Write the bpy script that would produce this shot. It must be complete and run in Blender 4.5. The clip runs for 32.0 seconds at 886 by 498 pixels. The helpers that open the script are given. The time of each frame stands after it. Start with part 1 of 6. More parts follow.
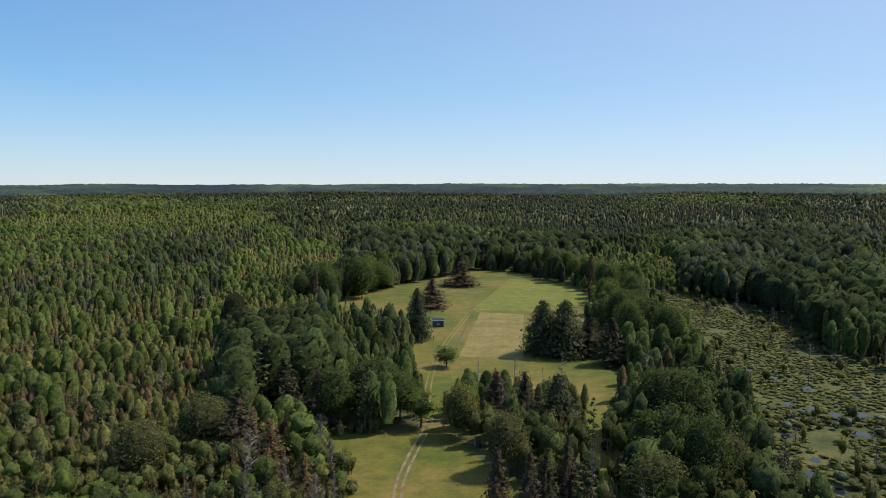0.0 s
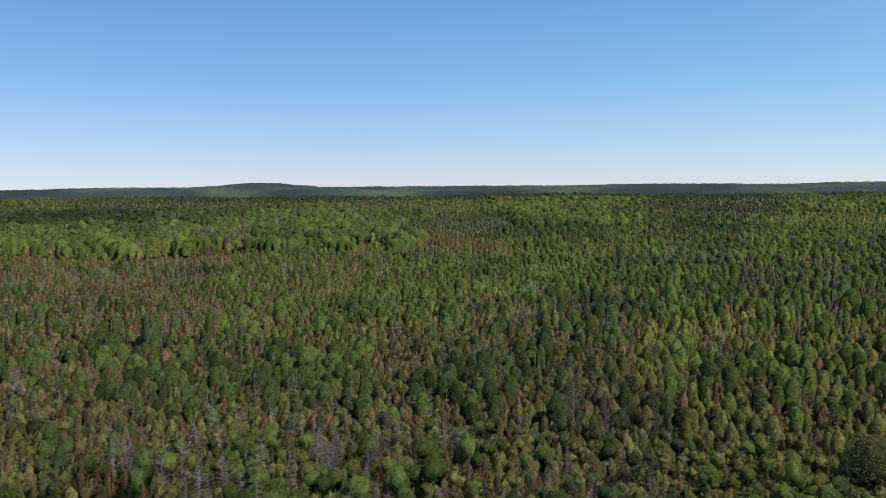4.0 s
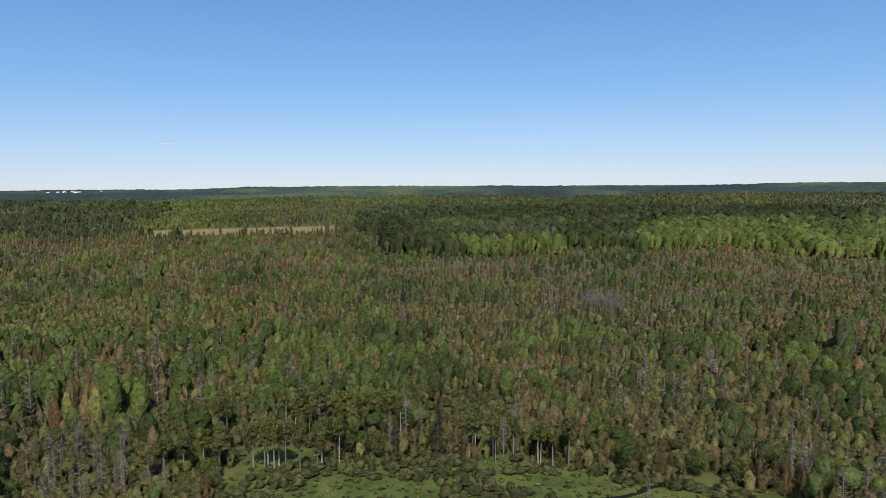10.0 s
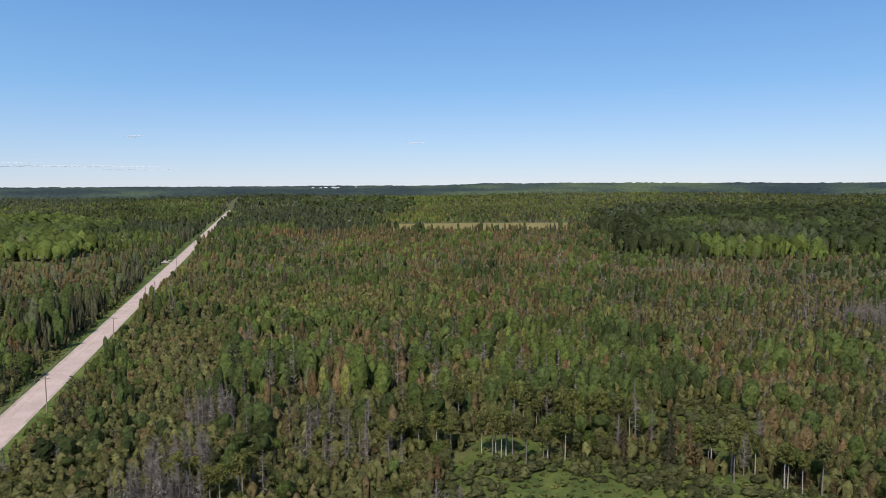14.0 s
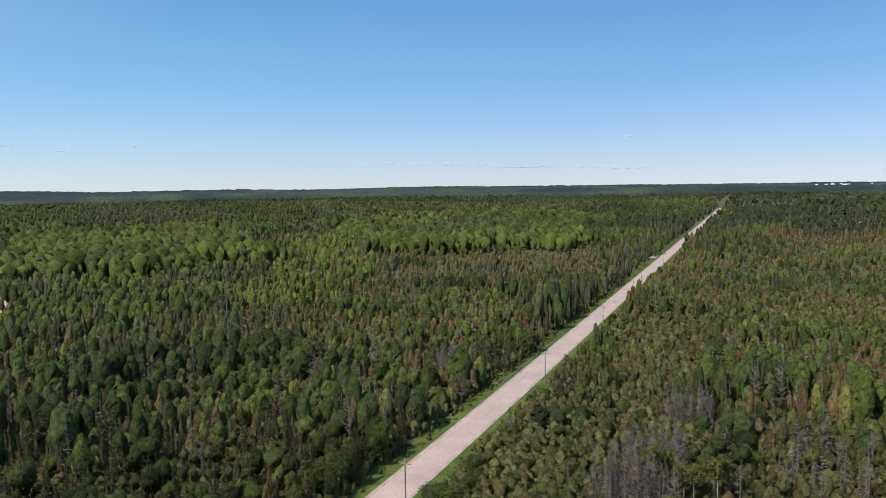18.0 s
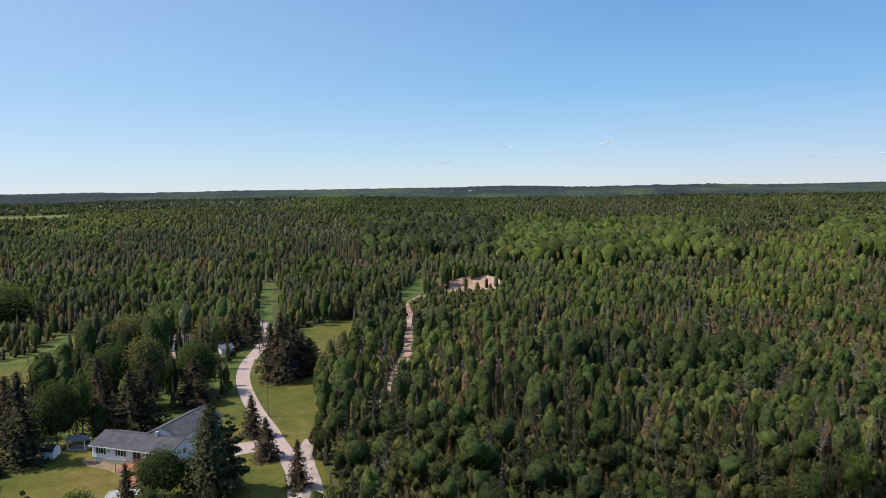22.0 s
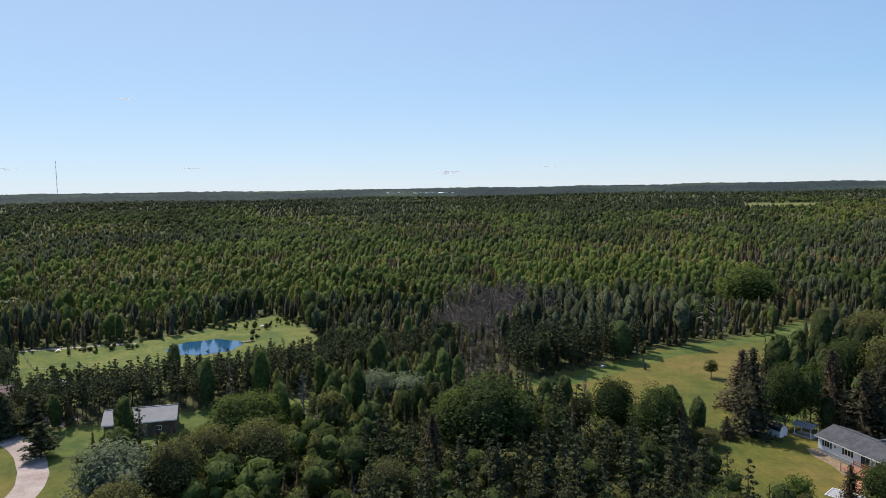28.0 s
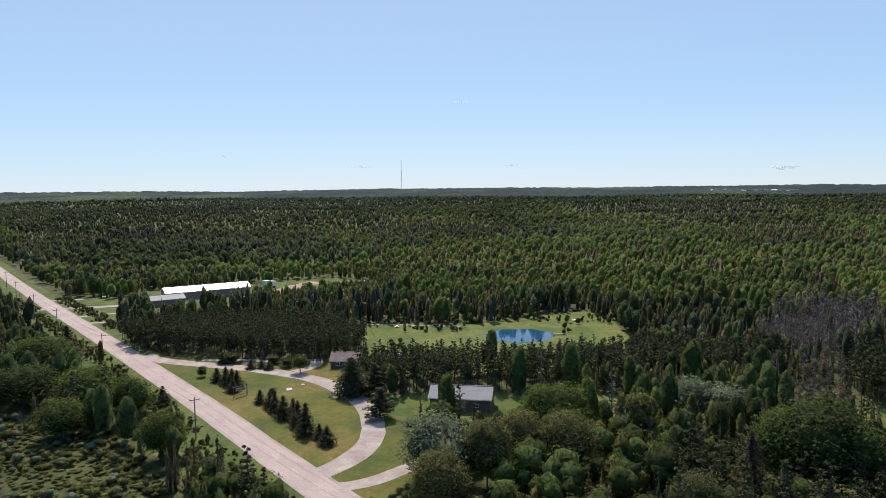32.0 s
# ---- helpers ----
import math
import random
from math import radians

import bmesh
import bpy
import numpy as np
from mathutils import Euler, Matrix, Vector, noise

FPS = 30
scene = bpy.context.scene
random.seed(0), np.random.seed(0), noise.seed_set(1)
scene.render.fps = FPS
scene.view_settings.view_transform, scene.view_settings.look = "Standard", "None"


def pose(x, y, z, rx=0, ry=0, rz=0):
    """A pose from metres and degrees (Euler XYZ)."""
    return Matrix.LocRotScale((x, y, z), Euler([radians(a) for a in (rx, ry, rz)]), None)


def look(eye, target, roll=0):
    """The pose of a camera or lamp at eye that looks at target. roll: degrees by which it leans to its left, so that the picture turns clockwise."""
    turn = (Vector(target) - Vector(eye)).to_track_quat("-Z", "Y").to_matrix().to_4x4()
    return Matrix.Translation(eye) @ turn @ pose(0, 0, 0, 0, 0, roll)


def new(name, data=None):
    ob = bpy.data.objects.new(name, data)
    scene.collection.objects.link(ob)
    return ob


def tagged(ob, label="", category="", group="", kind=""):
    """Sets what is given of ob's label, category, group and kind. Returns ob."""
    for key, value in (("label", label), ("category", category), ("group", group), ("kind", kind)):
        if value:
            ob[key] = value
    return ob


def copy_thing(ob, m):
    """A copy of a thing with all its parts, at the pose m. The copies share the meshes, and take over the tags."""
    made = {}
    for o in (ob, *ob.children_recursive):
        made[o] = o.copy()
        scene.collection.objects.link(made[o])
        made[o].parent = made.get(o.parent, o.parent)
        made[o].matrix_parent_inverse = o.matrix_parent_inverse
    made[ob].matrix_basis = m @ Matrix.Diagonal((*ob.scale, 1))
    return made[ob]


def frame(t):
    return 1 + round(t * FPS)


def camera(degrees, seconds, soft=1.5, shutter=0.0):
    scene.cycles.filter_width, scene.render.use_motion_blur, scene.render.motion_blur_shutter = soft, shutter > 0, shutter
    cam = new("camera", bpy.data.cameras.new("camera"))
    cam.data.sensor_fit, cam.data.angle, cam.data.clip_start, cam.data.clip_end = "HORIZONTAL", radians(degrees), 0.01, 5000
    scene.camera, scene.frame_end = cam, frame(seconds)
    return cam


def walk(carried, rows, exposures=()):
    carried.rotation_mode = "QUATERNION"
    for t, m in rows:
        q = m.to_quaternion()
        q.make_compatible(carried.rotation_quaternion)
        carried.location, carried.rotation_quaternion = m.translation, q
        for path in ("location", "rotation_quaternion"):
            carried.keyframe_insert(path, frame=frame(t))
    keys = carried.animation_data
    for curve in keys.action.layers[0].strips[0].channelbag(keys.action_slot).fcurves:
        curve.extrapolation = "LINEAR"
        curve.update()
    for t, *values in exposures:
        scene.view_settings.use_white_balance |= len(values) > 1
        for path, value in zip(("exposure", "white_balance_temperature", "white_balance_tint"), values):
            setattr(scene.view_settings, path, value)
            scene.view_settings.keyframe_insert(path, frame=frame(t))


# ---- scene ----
cam = camera(63.93, 32.0, 0.7)
EYE = (0, 0, 55)
# seconds, yaw, pitch, roll in degrees: the aircraft hovers and turns on the spot
PATH = [
    (0.0, 0.00, -5.29, 0.02), (0.5, 5.72, -5.28, 0.22), (1.0, 11.94, -5.24, 0.20), (1.5, 18.31, -5.22, 0.19),
    (2.0, 25.04, -5.23, 0.18), (2.5, 34.21, -5.20, 0.31), (3.0, 45.50, -5.16, 0.43), (3.5, 52.28, -5.15, 0.53),
    (5.5, 62.40, -5.13, 0.37), (6.0, 66.89, -5.13, 0.41), (6.5, 72.07, -5.12, 0.44), (7.0, 77.27, -5.11, 0.45),
    (7.5, 82.41, -5.10, 0.54), (8.0, 87.59, -5.11, 0.60), (8.5, 92.78, -5.11, 0.60), (9.0, 98.00, -5.08, 0.53),
    (9.5, 103.17, -5.06, 0.58), (10.0, 108.35, -5.07, 0.50), (10.5, 113.56, -5.05, 0.47), (11.0, 118.42, -5.07, 0.47),
    (11.5, 119.36, -5.10, 0.38), (12.0, 119.34, -5.11, 0.37), (12.5, 120.10, -5.13, 0.39), (13.0, 121.51, -5.15, 0.37),
    (13.5, 123.67, -5.17, 0.29), (15.5, 141.13, -5.17, 0.82), (16.0, 145.90, -5.13, 0.78), (16.5, 150.69, -5.13, 0.77),
    (17.0, 155.47, -5.10, 0.83), (17.5, 160.26, -5.08, 0.74), (18.0, 165.03, -5.04, 0.74), (18.5, 169.80, -5.03, 0.73),
    (19.0, 174.57, -5.01, 0.75), (19.5, 179.42, -5.00, 0.79), (20.0, 182.25, -5.01, 0.70), (20.5, 185.59, -5.02, 0.67),
    (21.0, 190.99, -5.02, 0.77), (21.5, 196.06, -5.01, 0.80), (22.0, 201.48, -4.98, 0.79), (22.5, 206.94, -4.99, 0.75),
    (23.0, 212.38, -4.97, 0.76), (23.5, 217.84, -4.96, 0.71), (24.0, 223.26, -4.97, 0.76), (24.5, 228.65, -4.98, 0.69),
    (25.0, 234.08, -4.99, 0.72), (25.5, 239.51, -4.99, 0.73), (26.0, 244.92, -4.99, 0.75), (26.5, 249.93, -4.95, 0.71),
    (28.5, 260.33, -5.07, 0.93), (29.0, 263.82, -5.06, 0.84), (29.5, 263.81, -5.07, 0.83), (30.0, 266.77, -5.06, 0.81),
    (30.5, 272.06, -5.02, 0.78), (31.0, 275.26, -5.02, 0.76), (31.5, 277.87, -5.02, 0.74), (32.0, 282.04, -4.99, 0.68),
]
walk(cam, [(t, pose(*EYE, 90 + pitch, roll, yaw)) for t, yaw, pitch, roll in PATH], [(0.0, 0.0), (32.0, 0.0)])

# ---- daylight ----
SUN_AZ, SUN_EL = 290.0, 50.0  # degrees, counter-clockwise from +y
world = bpy.data.worlds.new("sky")
scene.world = world
world.use_nodes = True
wn = world.node_tree.nodes
sky = wn.new("ShaderNodeTexSky")
sky.sky_type, sky.sun_disc = "NISHITA", False
sky.sun_elevation, sky.sun_rotation = radians(SUN_EL), radians(360 - SUN_AZ)
sky.altitude, sky.air_density, sky.dust_density, sky.ozone_density = 300, 1.0, 0.0, 3.0
# the clear sky, with a thin bright haze that pales it towards the horizon
wl = world.node_tree.links
dim = wn.new("ShaderNodeMix")
dim.data_type, dim.blend_type = "RGBA", "MULTIPLY"
dim.inputs["Factor"].default_value, dim.inputs["B"].default_value = 1.0, (0.090, 0.112, 0.134, 1)
wl.new(sky.outputs[0], dim.inputs["A"])
way = wn.new("ShaderNodeSeparateXYZ")
wl.new(wn.new("ShaderNodeTexCoord").outputs["Generated"], way.inputs[0])
haze = wn.new("ShaderNodeValToRGB")
stops = [(0.0, (0.67, 0.74, 0.89)), (0.05, (0.50, 0.68, 0.90)), (0.13, (0.27, 0.56, 0.88)), (0.30, (0.105, 0.335, 0.74)), (1.0, (0.06, 0.18, 0.48))]
while len(haze.color_ramp.elements) < len(stops):
    haze.color_ramp.elements.new(0.5)
for e, (p, c) in zip(haze.color_ramp.elements, stops):
    e.position, e.color = p, (*c, 1)
wl.new(way.outputs["Z"], haze.inputs[0])
veil = wn.new("ShaderNodeMix")
veil.data_type = "RGBA"
veil.inputs["Factor"].default_value = 0.58
wl.new(dim.outputs["Result"], veil.inputs["A"])
wl.new(haze.outputs[0], veil.inputs["B"])
# paler sky towards the sun
facing = wn.new("ShaderNodeVectorMath")
facing.operation = "DOT_PRODUCT"
wl.new(way.inputs[0].links[0].from_socket, facing.inputs[0])
facing.inputs[1].default_value = (-math.sin(radians(SUN_AZ)) * math.cos(radians(SUN_EL)), math.cos(radians(SUN_AZ)) * math.cos(radians(SUN_EL)), math.sin(radians(SUN_EL)))
spread = wn.new("ShaderNodeMapRange")
spread.inputs["From Min"].default_value, spread.inputs["From Max"].default_value = 0.0, 1.0
spread.inputs["To Min"].default_value, spread.inputs["To Max"].default_value = 0.0, 0.62
wl.new(facing.outputs["Value"], spread.inputs["Value"])
glow = wn.new("ShaderNodeMix")
glow.data_type = "RGBA"
wl.new(spread.outputs[0], glow.inputs["Factor"])
wl.new(veil.outputs["Result"], glow.inputs["A"])
glow.inputs["B"].default_value = (0.66, 0.76, 0.93, 1)
# deeper sky on the side away from the sun
away = wn.new("ShaderNodeMapRange")
away.inputs["From Min"].default_value, away.inputs["From Max"].default_value = -0.05, -0.40
away.inputs["To Min"].default_value, away.inputs["To Max"].default_value = 0.0, 1.0
wl.new(facing.outputs["Value"], away.inputs["Value"])
deep = wn.new("ShaderNodeMix")
deep.data_type, deep.blend_type = "RGBA", "MULTIPLY"
wl.new(away.outputs[0], deep.inputs["Factor"])
wl.new(glow.outputs["Result"], deep.inputs["A"])
deep.inputs["B"].default_value = (0.90, 0.87, 0.93, 1)
wl.new(deep.outputs["Result"], wn["Background"].inputs[0])
wn["Background"].inputs[1].default_value = 1.0
lamp = bpy.data.lights.new("sun", "SUN")
lamp.energy, lamp.angle, lamp.color = 4.9, radians(0.53), (1.0, 0.90, 0.79)
sun = new("sun", lamp)
sa, se = radians(SUN_AZ), radians(SUN_EL)
sun.matrix_world = look((-math.sin(sa) * math.cos(se) * 300, math.cos(sa) * math.cos(se) * 300, math.sin(se) * 300), (0, 0, 0))


# ---- materials ----
def nodes_of(name):
    m = bpy.data.materials.new(name)
    m.use_nodes = True
    return m, m.node_tree.nodes, m.node_tree.links, m.node_tree.nodes["Principled BSDF"]


def noise_node(n, l, coord, scale, detail=4.0, rough=0.6):
    t = n.new("ShaderNodeTexNoise")
    t.inputs["Scale"].default_value, t.inputs["Detail"].default_value, t.inputs["Roughness"].default_value = scale, detail, rough
    l.new(coord, t.inputs["Vector"])
    return t.outputs["Fac"]


def ramp_node(n, l, fac, stops):
    r = n.new("ShaderNodeValToRGB")
    e = r.color_ramp.elements
    while len(e) < len(stops):
        e.new(0.5)
    for k, (p, c) in zip(e, stops):
        k.position, k.color = p, (*c, 1)
    l.new(fac, r.inputs[0])
    return r.outputs[0]


def mix_node(n, l, kind, fac, a, b):
    m = n.new("ShaderNodeMix")
    m.data_type, m.blend_type = "RGBA", kind
    for sock, v in ((m.inputs["Factor"], fac), (m.inputs["A"], a), (m.inputs["B"], b)):
        if isinstance(v, (int, float)):
            sock.default_value = v
        elif isinstance(v, tuple):
            sock.default_value = (*v, 1)
        else:
            l.new(v, sock)
    return m.outputs["Result"]


def surface(name, stops, scale, fine, rough=0.9, bump=0.3, metal=0.0, spec=0.3, bump_dist=0.05, mid=0.0):
    """A solid surface: broad stains by one noise, grain by a finer one, and relief."""
    m, n, l, p = nodes_of(name)
    co = n.new("ShaderNodeTexCoord").outputs["Object"]
    broad = noise_node(n, l, co, scale)
    grain = noise_node(n, l, co, fine, 6.0, 0.7)
    col = ramp_node(n, l, broad, stops)
    g = ramp_node(n, l, grain, [(0.25, (0.62, 0.62, 0.62)), (0.75, (1.3, 1.3, 1.3))])
    c = mix_node(n, l, "MULTIPLY", 0.75, col, g)
    if mid:
        t = ramp_node(n, l, noise_node(n, l, co, mid, 5.0, 0.7), [(0.35, (0.72, 0.78, 0.7)), (0.65, (1.25, 1.15, 1.2))])
        c = mix_node(n, l, "MULTIPLY", 0.9, c, t)
    l.new(c, p.inputs["Base Color"])
    p.inputs["Roughness"].default_value, p.inputs["Metallic"].default_value = rough, metal
    p.inputs["Specular IOR Level"].default_value = spec
    if bump:
        b = n.new("ShaderNodeBump")
        b.inputs["Strength"].default_value, b.inputs["Distance"].default_value = bump, bump_dist
        l.new(grain, b.inputs["Height"])
        l.new(b.outputs[0], p.inputs["Normal"])
    return m


def foliage(name, stops, thin=0.42, spread=0.36):
    """Leaves: one colour for each tree, a little change from spray to spray, shade between clumps painted as mottling,
    light shining through.
    """
    m, n, l, p = nodes_of(name)
    a = n.new("ShaderNodeAttribute")
    a.attribute_name = "tint"
    free = n.new("ShaderNodeMath")
    free.operation = "LESS_THAN"
    free.inputs[1].default_value = 0.001
    l.new(a.outputs["Fac"], free.inputs[0])
    add = n.new("ShaderNodeMath")
    add.operation = "MULTIPLY_ADD"
    less = n.new("ShaderNodeMath")
    less.operation = "MULTIPLY"
    less.operation = "MULTIPLY_ADD"
    less.inputs[1].default_value, less.inputs[2].default_value = 0.65, 0.28
    l.new(n.new("ShaderNodeObjectInfo").outputs["Random"], less.inputs[0])
    l.new(less.outputs[0], add.inputs[0])
    l.new(free.outputs[0], add.inputs[1])
    l.new(a.outputs["Fac"], add.inputs[2])
    col = ramp_node(n, l, add.outputs[0], stops)
    isl = n.new("ShaderNodeNewGeometry").outputs["Random Per Island"]
    lo, hi = 1 - spread, 1 + spread
    var = ramp_node(n, l, isl, [(0.0, (lo, lo, lo * 0.9)), (1.0, (hi, hi, hi * 0.95))])
    c = mix_node(n, l, "MULTIPLY", 1.0, col, var)
    # dark mottling in the colour imitates shade in the gaps between leaf clumps
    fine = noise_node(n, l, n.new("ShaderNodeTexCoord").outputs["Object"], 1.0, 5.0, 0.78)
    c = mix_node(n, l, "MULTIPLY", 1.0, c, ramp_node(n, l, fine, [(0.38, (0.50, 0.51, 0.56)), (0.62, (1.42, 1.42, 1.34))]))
    l.new(c, p.inputs["Base Color"])
    p.inputs["Roughness"].default_value, p.inputs["Specular IOR Level"].default_value = 0.8, 0.05
    tr = n.new("ShaderNodeBsdfTranslucent")
    l.new(mix_node(n, l, "MULTIPLY", 1.0, c, (1.35, 1.4, 0.9)), tr.inputs[0])
    b = n.new("ShaderNodeBump")
    b.inputs["Strength"].default_value, b.inputs["Distance"].default_value = 0.75, 0.45
    l.new(fine, b.inputs["Height"])
    l.new(b.outputs[0], p.inputs["Normal"])
    l.new(b.outputs[0], tr.inputs["Normal"])
    mx = n.new("ShaderNodeMixShader")
    mx.inputs[0].default_value = thin
    l.new(p.outputs[0], mx.inputs[1])
    l.new(tr.outputs[0], mx.inputs[2])
    l.new(mx.outputs[0], n["Material Output"].inputs[0])
    return m


def plain(name, col, rough=0.6, metal=0.0, var=0.25, scale=3.0):
    lo, hi = 1 - var, 1 + var
    return surface(name, [(0.3, tuple(c * lo for c in col)), (0.7, tuple(c * hi for c in col))], scale, scale * 12, rough, 0.15, metal, 0.4, 0.01)


# leaf colours, their blue raised to paint in the haze of the air
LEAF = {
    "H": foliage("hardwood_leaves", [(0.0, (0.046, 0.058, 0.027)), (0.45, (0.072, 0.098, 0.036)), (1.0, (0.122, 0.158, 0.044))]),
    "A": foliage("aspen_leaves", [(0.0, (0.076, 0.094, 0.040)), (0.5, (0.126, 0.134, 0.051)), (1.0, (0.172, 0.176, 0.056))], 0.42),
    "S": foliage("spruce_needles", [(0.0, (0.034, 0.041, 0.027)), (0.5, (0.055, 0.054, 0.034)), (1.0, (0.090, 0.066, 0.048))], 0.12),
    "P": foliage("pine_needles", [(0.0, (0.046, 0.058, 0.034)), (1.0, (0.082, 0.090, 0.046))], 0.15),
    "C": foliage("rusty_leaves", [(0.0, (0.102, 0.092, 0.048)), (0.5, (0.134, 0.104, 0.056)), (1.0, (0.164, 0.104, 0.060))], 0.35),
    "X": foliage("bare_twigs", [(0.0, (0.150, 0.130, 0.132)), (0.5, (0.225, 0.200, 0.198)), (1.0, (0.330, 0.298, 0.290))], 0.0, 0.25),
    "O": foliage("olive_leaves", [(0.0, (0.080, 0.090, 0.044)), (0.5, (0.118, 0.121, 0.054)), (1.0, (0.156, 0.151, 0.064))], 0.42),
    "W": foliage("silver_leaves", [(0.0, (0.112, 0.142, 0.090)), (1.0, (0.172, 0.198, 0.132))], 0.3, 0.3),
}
M_BARK = surface("bark", [(0.3, (0.075, 0.060, 0.050)), (0.7, (0.15, 0.125, 0.11))], 2.0, 14.0, 0.95, 0.6)
M_PALE_BARK = surface("pale_bark", [(0.35, (0.20, 0.185, 0.165)), (0.65, (0.42, 0.40, 0.37))], 1.5, 10.0, 0.9, 0.4)
M_GREY_BARK = surface("grey_bark", [(0.3, (0.13, 0.112, 0.106)), (0.7, (0.22, 0.20, 0.19))], 1.5, 10.0, 0.95, 0.4)
M_FLOOR = surface("forest_floor", [(0.3, (0.050, 0.058, 0.018)), (0.7, (0.105, 0.110, 0.034))], 0.06, 1.3, 1.0, 0.6)
M_LAWN = surface("lawn_grass", [(0.38, (0.072, 0.094, 0.012)), (0.5, (0.112, 0.112, 0.017)), (0.63, (0.160, 0.128, 0.030))], 0.03, 0.9, 0.95, 0.5, mid=0.22)
M_VERGE = surface("verge_grass", [(0.38, (0.052, 0.088, 0.014)), (0.62, (0.110, 0.138, 0.025))], 0.12, 1.1, 0.95, 0.6, mid=0.22)
M_MEADOW = surface("sedge_meadow", [(0.3, (0.040, 0.062, 0.014)), (0.5, (0.066, 0.092, 0.018)), (0.7, (0.100, 0.118, 0.026))], 0.16, 1.4, 1.0, 0.8, bump_dist=0.25, mid=0.3)
M_GARDEN = surface("garden_grass", [(0.36, (0.066, 0.104, 0.016)), (0.5, (0.104, 0.136, 0.022)), (0.64, (0.148, 0.160, 0.036))], 0.08, 1.2, 0.95, 0.6, mid=0.3)
M_MOWN = surface("mown_grass", [(0.3, (0.110, 0.132, 0.018)), (0.7, (0.165, 0.168, 0.028))], 0.03, 0.8, 0.95, 0.5, mid=0.22)
M_HAY = surface("cut_hay", [(0.3, (0.150, 0.132, 0.038)), (0.7, (0.235, 0.185, 0.062))], 0.09, 0.7, 0.95, 0.5, mid=0.22)
M_MARSH = surface("marsh_grass", [(0.36, (0.040, 0.052, 0.016)), (0.5, (0.066, 0.078, 0.020)), (0.64, (0.104, 0.104, 0.032))], 0.09, 0.55, 1.0, 0.8, bump_dist=0.3, mid=0.22)
M_ROAD = surface("worn_asphalt", [(0.3, (0.39, 0.305, 0.27)), (0.7, (0.49, 0.385, 0.345))], 0.12, 2.5, 0.9, 0.25)
M_GRAVEL = surface("gravel", [(0.35, (0.31, 0.245, 0.215)), (0.65, (0.46, 0.385, 0.345))], 0.2, 3.0, 0.95, 0.5)
M_SAND = surface("sand", [(0.35, (0.30, 0.19, 0.135)), (0.65, (0.46, 0.32, 0.24))], 0.12, 1.2, 0.95, 0.6, bump_dist=0.2)
M_PAINT = plain("road_paint", (0.56, 0.49, 0.44), 0.7)
M_DIRT = surface("bare_dirt", [(0.35, (0.19, 0.14, 0.085)), (0.65, (0.32, 0.24, 0.16))], 0.4, 3.0, 0.95, 0.5)
M_RUT = surface("rut_soil", [(0.35, (0.13, 0.098, 0.056)), (0.65, (0.25, 0.185, 0.115))], 0.5, 3.0, 0.95, 0.5)
M_SIDING = plain("white_siding", (0.84, 0.85, 0.86), 0.6, 0, 0.06)
M_SHINGLE = surface("grey_shingles", [(0.35, (0.060, 0.062, 0.070)), (0.65, (0.100, 0.103, 0.112))], 0.8, 9.0, 0.9, 0.5)
M_BROWN_SHINGLE = surface("brown_shingles", [(0.3, (0.17, 0.12, 0.11)), (0.7, (0.26, 0.19, 0.17))], 0.8, 9.0, 0.9, 0.5)
M_TRIM = plain("white_trim", (0.80, 0.80, 0.80), 0.5, 0, 0.04)
M_BLOCK = plain("grey_blockwork", (0.38, 0.38, 0.39), 0.9)
M_TIN = surface("white_sheet_metal", [(0.3, (0.74, 0.75, 0.77)), (0.7, (0.84, 0.85, 0.86))], 0.3, 4.0, 0.35, 0.1, 0.2)
M_GREY_TIN = surface("grey_sheet_metal", [(0.3, (0.17, 0.175, 0.19)), (0.7, (0.24, 0.245, 0.26))], 0.3, 4.0, 0.6, 0.15, 0.0)
M_WOOD = surface("weathered_wood", [(0.3, (0.20, 0.15, 0.11)), (0.7, (0.34, 0.27, 0.21))], 2.0, 20.0, 0.85, 0.4)
M_CEDAR = surface("red_cedar", [(0.3, (0.28, 0.12, 0.07)), (0.7, (0.42, 0.20, 0.12))], 2.0, 16.0, 0.8, 0.4)
M_LOG = surface("dark_log_siding", [(0.3, (0.10, 0.07, 0.05)), (0.7, (0.18, 0.13, 0.10))], 1.0, 12.0, 0.85, 0.5)
M_STEEL = plain("galvanised_steel", (0.55, 0.56, 0.57), 0.4, 0.8)
M_DARK = plain("dark_paint", (0.03, 0.035, 0.04), 0.45)
M_GREEN_PAINT = plain("dark_green_paint", (0.03, 0.07, 0.06), 0.5)
M_RUBBER = plain("rubber", (0.02, 0.02, 0.02), 0.9)
M_CONCRETE = plain("concrete", (0.50, 0.48, 0.45), 0.9)


def glass_like(name, col, rough, ior=1.45):
    m, n, l, p = nodes_of(name)
    p.inputs["Base Color"].default_value = (*col, 1)
    p.inputs["Roughness"].default_value, p.inputs["IOR"].default_value = rough, ior
    p.inputs["Specular IOR Level"].default_value = 0.7
    co = n.new("ShaderNodeTexCoord").outputs["Object"]
    b = n.new("ShaderNodeBump")
    b.inputs["Strength"].default_value, b.inputs["Distance"].default_value = 0.06, 0.03
    l.new(noise_node(n, l, co, 1.4, 3.0), b.inputs["Height"])
    l.new(b.outputs[0], p.inputs["Normal"])
    return m


M_GLASS = glass_like("window_glass", (0.02, 0.025, 0.03), 0.05)
M_WATER = glass_like("pond_water", (0.02, 0.085, 0.16), 0.08, 1.33)
M_CREEK = surface("peaty_water", [(0.3, (0.010, 0.011, 0.009)), (0.7, (0.018, 0.018, 0.014))], 0.6, 3.0, 0.25, 0.05, spec=0.12)
